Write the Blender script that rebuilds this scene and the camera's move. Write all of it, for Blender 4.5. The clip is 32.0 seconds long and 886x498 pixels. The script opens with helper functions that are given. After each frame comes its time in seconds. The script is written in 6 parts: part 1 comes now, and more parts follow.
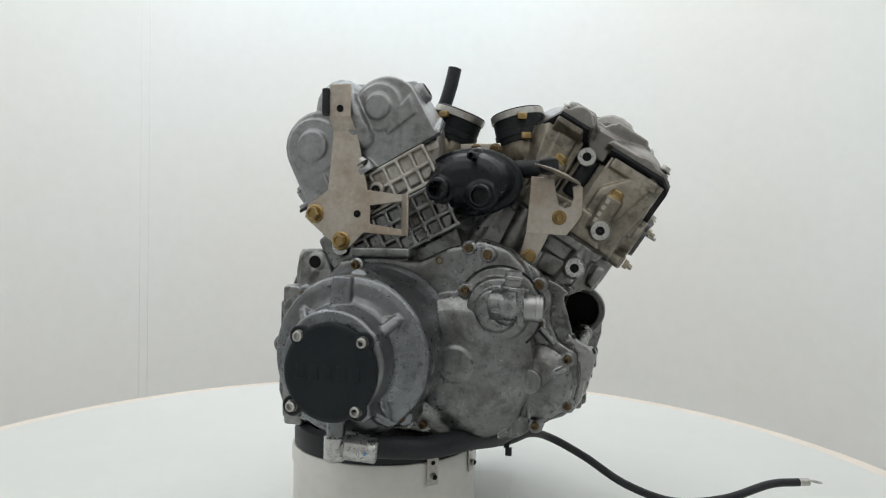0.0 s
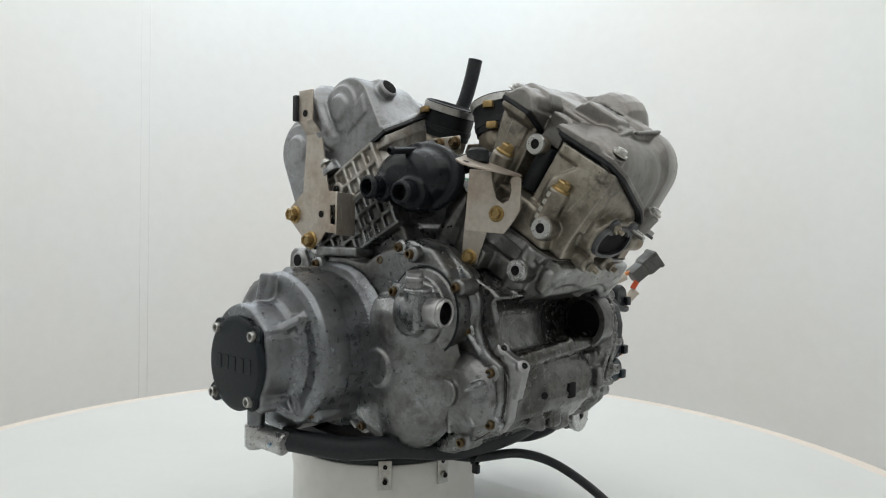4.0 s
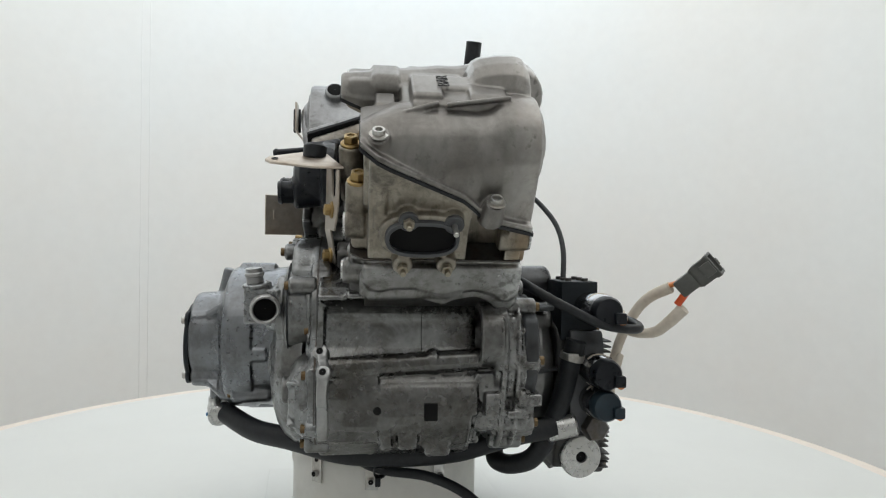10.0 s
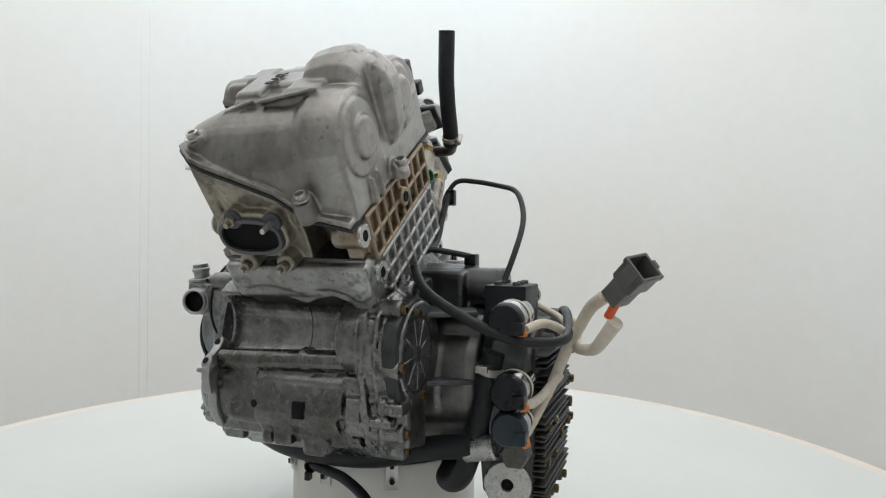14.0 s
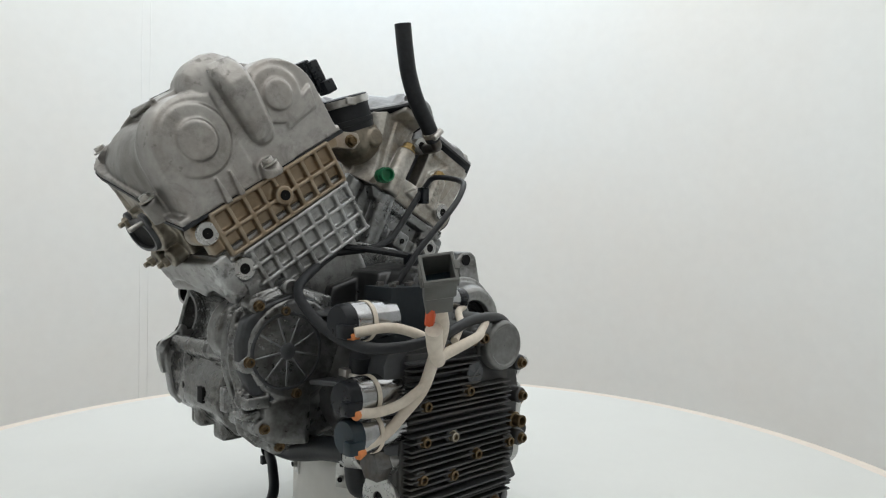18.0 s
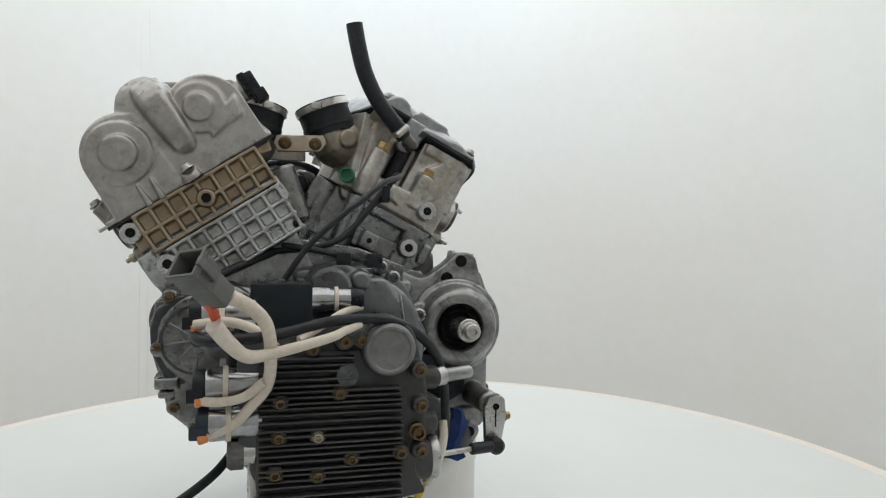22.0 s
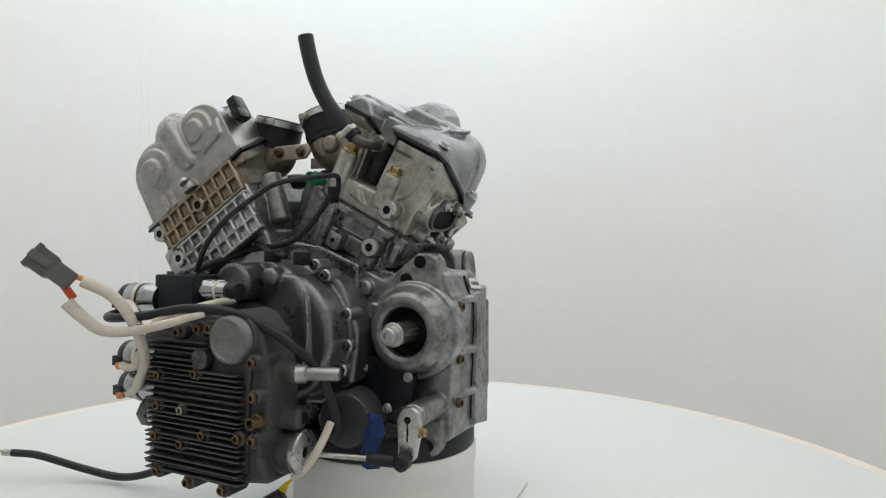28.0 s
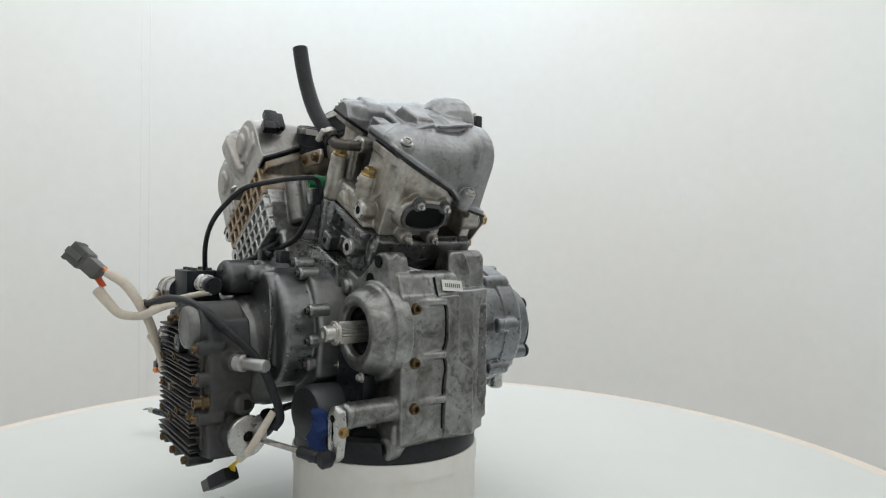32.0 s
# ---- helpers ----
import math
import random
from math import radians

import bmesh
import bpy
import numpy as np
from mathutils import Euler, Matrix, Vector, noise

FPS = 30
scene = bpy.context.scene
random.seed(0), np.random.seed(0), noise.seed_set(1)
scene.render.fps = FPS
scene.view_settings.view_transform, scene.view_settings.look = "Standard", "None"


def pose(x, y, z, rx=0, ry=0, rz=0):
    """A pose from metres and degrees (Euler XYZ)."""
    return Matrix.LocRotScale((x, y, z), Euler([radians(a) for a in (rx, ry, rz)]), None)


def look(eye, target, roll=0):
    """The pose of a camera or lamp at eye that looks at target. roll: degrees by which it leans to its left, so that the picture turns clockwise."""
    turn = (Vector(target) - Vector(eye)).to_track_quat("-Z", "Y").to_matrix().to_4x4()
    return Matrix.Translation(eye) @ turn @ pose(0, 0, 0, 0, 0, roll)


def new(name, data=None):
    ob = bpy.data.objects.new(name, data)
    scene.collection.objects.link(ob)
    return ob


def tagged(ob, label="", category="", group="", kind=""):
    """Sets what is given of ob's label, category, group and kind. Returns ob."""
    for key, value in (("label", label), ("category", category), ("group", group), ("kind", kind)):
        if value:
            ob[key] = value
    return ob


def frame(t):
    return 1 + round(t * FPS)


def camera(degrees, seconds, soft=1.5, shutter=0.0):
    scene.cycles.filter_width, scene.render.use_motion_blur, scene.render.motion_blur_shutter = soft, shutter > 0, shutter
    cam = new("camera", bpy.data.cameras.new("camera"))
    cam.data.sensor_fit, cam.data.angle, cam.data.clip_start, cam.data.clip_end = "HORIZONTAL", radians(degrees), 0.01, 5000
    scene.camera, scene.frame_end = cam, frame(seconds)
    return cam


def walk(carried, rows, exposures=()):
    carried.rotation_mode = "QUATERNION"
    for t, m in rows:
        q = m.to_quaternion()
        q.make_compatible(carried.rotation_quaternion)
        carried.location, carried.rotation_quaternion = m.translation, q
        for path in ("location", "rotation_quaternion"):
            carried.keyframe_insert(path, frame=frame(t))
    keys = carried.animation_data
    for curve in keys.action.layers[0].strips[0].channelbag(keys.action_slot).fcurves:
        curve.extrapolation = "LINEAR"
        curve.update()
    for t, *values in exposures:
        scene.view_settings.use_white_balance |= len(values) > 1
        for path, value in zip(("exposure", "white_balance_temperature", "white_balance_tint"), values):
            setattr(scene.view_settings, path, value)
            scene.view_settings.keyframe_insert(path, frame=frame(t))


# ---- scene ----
# One plan: the turning axis is the world's z axis; the turntable's top lies at TABLE.
# The engine's own space: x to its front, y to its gear side, z up from the turntable.
TABLE = 0.80
TABLE_BACK = 0.037
cam = camera(67.05, 32.0, soft=1.15)
EYE = (0.0, -0.9, TABLE + 0.36)
VIEW = look(EYE, (EYE[0] + 0.08188, EYE[1] + 0.99656, EYE[2] - 0.01263), 0.8755)
walk(cam, [(0, VIEW), (32, VIEW)], exposures=[(0, 0.0), (32, 0.0)])

# ---------------------------------------------------------------- light
world = bpy.data.worlds.new("world")
scene.world = world
world.use_nodes = True
world.node_tree.nodes["Background"].inputs[0].default_value = (0.75, 0.85, 0.9, 1)
world.node_tree.nodes["Background"].inputs[1].default_value = 0.02
LAMP_PEAK, LAMP_BASE = 1.67, 1.02
CEILING = TABLE + 1.46


# ---------------------------------------------------------------- materials
def material(name, rgb, rough=0.5, metal=0.0, grain=0.25, scale=60.0, bump=0.2, stain=None, stain_scale=9.0, stain_amount=0.5, spec=0.5, speck=0.0, size=0.0006, grime=0.0, end_tone=None, edge_tone=0.0):
    """A surface with variation at two scales: fine grain, and stains of a second colour."""
    m = bpy.data.materials.new(name)
    m.use_nodes = True
    nt = m.node_tree
    n, lk = nt.nodes, nt.links
    bsdf = n["Principled BSDF"]
    bsdf.inputs["Metallic"].default_value = metal
    bsdf.inputs["Specular IOR Level"].default_value = spec
    tc = n.new("ShaderNodeTexCoord")
    fine = n.new("ShaderNodeTexNoise")
    fine.inputs["Scale"].default_value = scale
    fine.inputs["Detail"].default_value = 6
    lk.new(tc.outputs["Object"], fine.inputs["Vector"])
    broad = n.new("ShaderNodeTexNoise")
    broad.inputs["Scale"].default_value = stain_scale
    broad.inputs["Detail"].default_value = 7
    broad.inputs["Roughness"].default_value = 0.65
    lk.new(tc.outputs["Object"], broad.inputs["Vector"])
    ramp = n.new("ShaderNodeValToRGB")
    ramp.color_ramp.elements[0].position, ramp.color_ramp.elements[1].position = 0.42, 0.68
    lk.new(broad.outputs["Fac"], ramp.inputs["Fac"])
    amount = n.new("ShaderNodeMath")
    amount.operation = "MULTIPLY"
    amount.inputs[1].default_value = stain_amount
    lk.new(ramp.outputs["Color"], amount.inputs[0])
    mix = n.new("ShaderNodeMix")
    mix.data_type = "RGBA"
    mix.inputs["A"].default_value = (*rgb, 1)
    mix.inputs["B"].default_value = (*(stain or [c * 0.6 for c in rgb]), 1)
    lk.new(amount.outputs[0], mix.inputs["Factor"])
    grainy = n.new("ShaderNodeMapRange")
    grainy.inputs["From Min"].default_value, grainy.inputs["From Max"].default_value = 0.3, 0.7
    grainy.inputs["To Min"].default_value, grainy.inputs["To Max"].default_value = 1 - grain, 1 + grain
    lk.new(fine.outputs["Fac"], grainy.inputs["Value"])
    tint = n.new("ShaderNodeVectorMath")
    tint.operation = "SCALE"
    lk.new(mix.outputs["Result"], tint.inputs[0])
    lk.new(grainy.outputs["Result"], tint.inputs["Scale"])
    colour = tint.outputs["Vector"]
    if speck:
        # small dark pits and splashes
        pits = n.new("ShaderNodeTexNoise")
        pits.inputs["Scale"].default_value = 190 if speck > 0.7 else 110
        pits.inputs["Detail"].default_value = 3
        lk.new(tc.outputs["Object"], pits.inputs["Vector"])
        where = n.new("ShaderNodeTexNoise")
        where.inputs["Scale"].default_value = 7
        where.inputs["Detail"].default_value = 4
        lk.new(tc.outputs["Object"], where.inputs["Vector"])
        add = n.new("ShaderNodeMath")
        add.operation = "ADD"
        lk.new(pits.outputs["Fac"], add.inputs[0])
        lk.new(where.outputs["Fac"], add.inputs[1])
        cut = n.new("ShaderNodeMapRange")
        cut.inputs["From Min"].default_value, cut.inputs["From Max"].default_value = (1.13, 1.25) if speck > 0.7 else (1.17, 1.27)
        cut.inputs["To Max"].default_value = speck
        lk.new(add.outputs[0], cut.inputs["Value"])
        dark = n.new("ShaderNodeMix")
        dark.data_type = "RGBA"
        dark.inputs["B"].default_value = (0.03, 0.027, 0.022, 1)
        lk.new(cut.outputs["Result"], dark.inputs["Factor"])
        lk.new(colour, dark.inputs["A"])
        colour = dark.outputs["Result"]
    if grime:
        # oily brown film in ragged patches
        film = n.new("ShaderNodeTexNoise")
        film.inputs["Scale"].default_value = 34
        film.inputs["Detail"].default_value = 9
        film.inputs["Roughness"].default_value = 0.72
        film.inputs["Distortion"].default_value = 0.6
        lk.new(tc.outputs["Object"], film.inputs["Vector"])
        edge = n.new("ShaderNodeMapRange")
        edge.inputs["From Min"].default_value, edge.inputs["From Max"].default_value = 0.50, 0.66
        edge.inputs["To Max"].default_value = grime
        lk.new(film.outputs["Fac"], edge.inputs["Value"])
        oily = n.new("ShaderNodeMix")
        oily.data_type = "RGBA"
        oily.inputs["B"].default_value = (0.066, 0.062, 0.055, 1)
        lk.new(edge.outputs["Result"], oily.inputs["Factor"])
        lk.new(colour, oily.inputs["A"])
        colour = oily.outputs["Result"]
    if end_tone:
        # second colour with runs, blended in towards one end of the casting: axis, none at, full at, amount, colour
        axis, none_at, full_at, most, dark_rgb = end_tone
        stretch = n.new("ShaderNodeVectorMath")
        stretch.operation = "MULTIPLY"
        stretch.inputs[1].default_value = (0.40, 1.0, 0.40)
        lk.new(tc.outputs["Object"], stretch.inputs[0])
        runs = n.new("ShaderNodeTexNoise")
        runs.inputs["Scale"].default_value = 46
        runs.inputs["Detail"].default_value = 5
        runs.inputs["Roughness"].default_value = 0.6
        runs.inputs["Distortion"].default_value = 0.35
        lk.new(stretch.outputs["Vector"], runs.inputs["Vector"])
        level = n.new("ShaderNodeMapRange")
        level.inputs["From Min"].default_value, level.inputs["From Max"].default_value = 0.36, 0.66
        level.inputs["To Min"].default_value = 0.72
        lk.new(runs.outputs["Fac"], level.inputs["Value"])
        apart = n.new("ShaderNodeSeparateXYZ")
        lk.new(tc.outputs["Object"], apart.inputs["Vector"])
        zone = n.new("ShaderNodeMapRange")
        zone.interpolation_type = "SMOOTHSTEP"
        zone.inputs["From Min"].default_value, zone.inputs["From Max"].default_value = none_at, full_at
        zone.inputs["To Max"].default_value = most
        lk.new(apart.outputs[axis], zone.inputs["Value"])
        end_amount = n.new("ShaderNodeMath")
        end_amount.operation = "MULTIPLY"
        lk.new(level.outputs["Result"], end_amount.inputs[0])
        lk.new(zone.outputs["Result"], end_amount.inputs[1])
        darkened = n.new("ShaderNodeMix")
        darkened.data_type = "RGBA"
        darkened.inputs["B"].default_value = (*dark_rgb, 1)
        lk.new(end_amount.outputs[0], darkened.inputs["Factor"])
        lk.new(colour, darkened.inputs["A"])
        colour = darkened.outputs["Result"]
    if edge_tone:
        # convex edges blended lighter, in patches
        shape = n.new("ShaderNodeNewGeometry")
        edges = n.new("ShaderNodeMapRange")
        edges.inputs["From Min"].default_value, edges.inputs["From Max"].default_value = 0.515, 0.60
        edges.inputs["To Max"].default_value = edge_tone
        lk.new(shape.outputs["Pointiness"], edges.inputs["Value"])
        patchy = n.new("ShaderNodeMath")
        patchy.operation = "MULTIPLY"
        lk.new(edges.outputs["Result"], patchy.inputs[0])
        lk.new(broad.outputs["Fac"], patchy.inputs[1])
        lightened = n.new("ShaderNodeMix")
        lightened.data_type = "RGBA"
        lightened.inputs["B"].default_value = (*[min(0.62, c * 1.9 + 0.05) for c in rgb], 1)
        lk.new(patchy.outputs[0], lightened.inputs["Factor"])
        lk.new(colour, lightened.inputs["A"])
        colour = lightened.outputs["Result"]
    lk.new(colour, bsdf.inputs["Base Color"])
    gloss = n.new("ShaderNodeMapRange")
    gloss.inputs["From Min"].default_value, gloss.inputs["From Max"].default_value = 0.3, 0.7
    gloss.inputs["To Min"].default_value, gloss.inputs["To Max"].default_value = max(rough - 0.1, 0.03), min(rough + 0.12, 1)
    both = n.new("ShaderNodeMath")
    both.operation = "ADD"
    lk.new(broad.outputs["Fac"], both.inputs[0])
    lk.new(fine.outputs["Fac"], both.inputs[1])
    half = n.new("ShaderNodeMath")
    half.operation = "MULTIPLY"
    half.inputs[1].default_value = 0.5
    lk.new(both.outputs[0], half.inputs[0])
    lk.new(half.outputs[0], gloss.inputs["Value"])
    lk.new(gloss.outputs["Result"], bsdf.inputs["Roughness"])
    if bump:
        bp = n.new("ShaderNodeBump")
        bp.inputs["Strength"].default_value = bump
        bp.inputs["Distance"].default_value = size
        lk.new(fine.outputs["Fac"], bp.inputs["Height"])
        lk.new(bp.outputs["Normal"], bsdf.inputs["Normal"])
    return m


ALU = material("cast_aluminium", (0.335, 0.34, 0.345), 0.33, 0.88, 0.10, 150, 0.16, (0.27, 0.265, 0.26), 20, 0.7, speck=0.15, grime=0.3, edge_tone=1.0)
ALU_REAR = material("weathered_cast_aluminium", (0.315, 0.32, 0.32), 0.36, 0.84, 0.16, 150, 0.26, (0.135, 0.13, 0.124), 24, 0.85, speck=0.5, grime=0.8, edge_tone=1.2)
ALU_COVER = material("silver_cast_aluminium", (0.34, 0.35, 0.365), 0.38, 0.84, 0.10, 150, 0.13, (0.22, 0.22, 0.225), 14, 0.8, speck=0.25, grime=0.4, edge_tone=0.9)
ALU_LIGHT = material("warm_grey_cast_aluminium", (0.395, 0.385, 0.372), 0.36, 0.80, 0.10, 150, 0.13, (0.30, 0.275, 0.255), 18, 0.75, speck=0.45, grime=0.35, end_tone=(1, 0.112, 0.080, 0.62, (0.085, 0.080, 0.074)), edge_tone=0.6)
ALU_CLUTCH = material("bluish_cast_aluminium", (0.215, 0.228, 0.245), 0.30, 0.92, 0.10, 150, 0.10, (0.16, 0.16, 0.165), 14, 0.8, speck=0.12, grime=0.35, edge_tone=1.0)
ALU_TAN = material("heat_tanned_aluminium", (0.355, 0.325, 0.275), 0.36, 0.74, 0.14, 150, 0.18, (0.155, 0.135, 0.108), 15, 0.9, speck=0.28, grime=0.7, end_tone=(1, 0.092, 0.112, 0.75, (0.26, 0.175, 0.095)), edge_tone=0.8)
ALU_DARK = material("grey_cast_aluminium", (0.255, 0.265, 0.272), 0.30, 0.88, 0.14, 150, 0.16, (0.125, 0.12, 0.112), 16, 0.9, speck=0.35, grime=0.7, edge_tone=1.0)
ALU_CASE = material("grimy_cast_aluminium", (0.31, 0.318, 0.322), 0.30, 0.86, 0.18, 150, 0.2, (0.085, 0.082, 0.077), 16, 0.9, speck=0.6, grime=0.8, end_tone=(0, 0.20, 0.262, 0.40, (0.06, 0.055, 0.048)), edge_tone=1.0)
ALU_CRANK = material("oily_cast_aluminium", (0.262, 0.270, 0.275), 0.24, 0.93, 0.18, 150, 0.2, (0.085, 0.082, 0.077), 16, 0.9, speck=0.6, grime=0.8, end_tone=(0, 0.20, 0.262, 0.58, (0.06, 0.055, 0.048)), edge_tone=1.0)
ALU_PIT = material("pitted_cast_aluminium", (0.45, 0.46, 0.465), 0.33, 0.84, 0.14, 150, 0.18, (0.25, 0.245, 0.235), 22, 0.85, speck=0.5, grime=0.7, end_tone=(1, 0.105, 0.085, 0.55, (0.08, 0.072, 0.064)), edge_tone=0.9)
ALU_HEAD = material("greyish_heat_stained_aluminium", (0.49, 0.475, 0.445), 0.36, 0.72, 0.15, 170, 0.24, (0.23, 0.19, 0.145), 24, 0.8, speck=0.22, grime=0.45, edge_tone=0.8)
ALU_CLEAN = material("machined_aluminium", (0.50, 0.505, 0.505), 0.28, 0.92, 0.06, 200, 0.1, (0.4, 0.39, 0.36), 20, 0.5)
ALU_FIN = material("dark_finned_aluminium", (0.052, 0.055, 0.060), 0.52, 0.35, 0.2, 120, 0.25, (0.075, 0.07, 0.06), 22, 0.7, grime=0.3)
# blends almost to near black between x 0.05 and 0.10
ALU_FLY = material("dull_grey_aluminium", (0.20, 0.208, 0.217), 0.33, 0.84, 0.12, 150, 0.16, (0.17, 0.167, 0.162), 18, 0.8, speck=0.15, grime=0.35, end_tone=(0, 0.050, 0.100, 0.95, (0.05, 0.051, 0.053)), edge_tone=0.8)
ALU_BELL = material("dark_smooth_aluminium", (0.20, 0.203, 0.205), 0.34, 0.82, 0.10, 150, 0.12, (0.085, 0.083, 0.080), 14, 0.8, speck=0.15, grime=0.3, edge_tone=0.8)
ALU_SHADE = material("blackened_aluminium", (0.060, 0.064, 0.070), 0.42, 0.5, 0.18, 120, 0.2, (0.030, 0.030, 0.031), 18, 0.7, edge_tone=0.8)
STEEL = material("zinc_steel", (0.55, 0.55, 0.54), 0.35, 0.95, 0.12, 220, 0.2, (0.24, 0.19, 0.13), 40, 0.6)
STEEL_DARK = material("dark_steel", (0.12, 0.12, 0.12), 0.42, 0.9, 0.2, 220, 0.2, (0.10, 0.07, 0.045), 40, 0.6)
BRASS = material("yellow_zinc", (0.36, 0.26, 0.115), 0.36, 0.9, 0.2, 200, 0.2, (0.2, 0.12, 0.05), 60, 0.7)
NUT = material("dull_zinc_nut", (0.36, 0.33, 0.27), 0.38, 0.9, 0.15, 200, 0.2, (0.2, 0.14, 0.08), 60, 0.7)
BRONZE = material("stained_yellow_zinc", (0.150, 0.108, 0.060), 0.42, 0.85, 0.25, 200, 0.2, (0.10, 0.055, 0.025), 70, 0.7)
ALU_STUB = material("brownish_cast_aluminium", (0.30, 0.265, 0.215), 0.38, 0.72, 0.14, 150, 0.16, (0.17, 0.14, 0.105), 18, 0.85, speck=0.2, grime=0.45, edge_tone=0.7)
CAP_GREY = material("worn_grey_cap", (0.20, 0.205, 0.205), 0.42, 0.45, 0.12, 180, 0.15, (0.13, 0.128, 0.122), 30, 0.8, grime=0.3)
CHROME = material("bright_plated_steel", (0.42, 0.43, 0.45), 0.17, 1.0, 0.08, 200, 0.05, (0.25, 0.24, 0.23), 40, 0.6)
COPPER = material("bare_copper", (0.55, 0.22, 0.10), 0.35, 0.95, 0.12, 200, 0.1)
BRACKET = material("bracket_steel", (0.50, 0.46, 0.41), 0.42, 0.7, 0.1, 180, 0.2, (0.30, 0.21, 0.14), 18, 0.7)
PLASTIC = material("black_plastic", (0.008, 0.0100, 0.0140), 0.30, 0.0, 0.25, 200, 0.12, (0.013, 0.015, 0.019), 18, 0.5, spec=0.30)
RUBBER = material("black_rubber", (0.016, 0.018, 0.0215), 0.46, 0.0, 0.25, 200, 0.25, (0.027, 0.028, 0.031), 22, 0.6, spec=0.3)
BLACK_CAP = material("black_painted_cap", (0.009, 0.013, 0.017), 0.45, 0.0, 0.2, 220, 0.3, (0.016, 0.020, 0.024), 25, 0.6, spec=0.25)
GREY_PLASTIC = material("grey_plastic", (0.105, 0.108, 0.102), 0.48, 0.0, 0.12, 200, 0.15, (0.085, 0.085, 0.08), 25, 0.6)
SLEEVE = material("cream_cable_sleeve", (0.66, 0.60, 0.52), 0.7, 0.0, 0.07, 200, 0.15, (0.50, 0.42, 0.33), 26, 0.5)
WIRE_BLUE = material("pale_blue_print", (0.10, 0.33, 0.62), 0.5, 0.0, 0.1, 200, 0.0)
WIRE_RED = material("red_wire", (0.65, 0.09, 0.02), 0.45, 0.0, 0.1, 200, 0.0)
WIRE_YELLOW = material("yellow_wire", (0.75, 0.55, 0.03), 0.45, 0.0, 0.1, 200, 0.0)
WIRE_ORANGE = material("orange_wire", (0.75, 0.26, 0.08), 0.45, 0.0, 0.1, 200, 0.0)
BLUE = material("blue_cloth", (0.010, 0.034, 0.135), 0.85, 0.0, 0.25, 300, 0.5, (0.008, 0.03, 0.13), 40, 0.7, size=0.001)
BLUE_CAP = material("blue_plastic", (0.010, 0.024, 0.036), 0.4, 0.0, 0.15, 200, 0.1)
GREEN = material("green_plastic", (0.01, 0.17, 0.07), 0.4, 0.0, 0.15, 200, 0.1)
# near black: painted shade inside bores, also joint lines and the shaft seal
HOLE = material("bore_shade_black", (0.007, 0.007, 0.0075), 0.7, 0.0, 0.2, 200, 0.1, spec=0.15)
WHITE_TAPE = material("white_label", (0.75, 0.75, 0.74), 0.6, 0.0, 0.06, 200, 0.1)
INK = material("black_ink", (0.02, 0.02, 0.02), 0.7, 0.0, 0.1, 200, 0.0)
BOARD = material("white_turntable_top", (0.70, 0.712, 0.695), 0.5, 0.0, 0.015, 40, 0.1, (0.66, 0.668, 0.65), 2.0, 0.5)
BOARD_RIM = material("bare_pinkish_board_rim", (0.74, 0.67, 0.60), 0.6, 0.0, 0.03, 60, 0.1, (0.70, 0.62, 0.55), 5.0, 0.5)
PLYWOOD = material("board_edge", (0.62, 0.50, 0.38), 0.7, 0.0, 0.2, 90, 0.2)
PEDESTAL = material("painted_pedestal", (0.78, 0.77, 0.74), 0.5, 0.0, 0.03, 60, 0.15, (0.66, 0.64, 0.59), 9, 0.5)
FLOOR_BOUNCE = material("warm_bounce_board", (0.58, 0.50, 0.43), 0.7, 0.0, 0.12, 30, 0.1, (0.50, 0.42, 0.35), 3.0, 0.6)
FILL_WALL = material("grey_fill_wall", (0.62, 0.62, 0.61), 0.9, 0.0, 0.05, 25, 0.05)
WALL = material("white_booth_wall", (0.815, 0.825, 0.815), 0.9, 0.0, 0.012, 25, 0.05, (0.815, 0.79, 0.755), 0.8, 0.7)


def glow(name, rgb, strength):
    m = bpy.data.materials.new(name)
    m.use_nodes = True
    b = m.node_tree.nodes["Principled BSDF"]
    b.inputs["Base Color"].default_value = (0.8, 0.8, 0.8, 1)
    b.inputs["Emission Color"].default_value = (*rgb, 1)
    b.inputs["Emission Strength"].default_value = strength
    return m


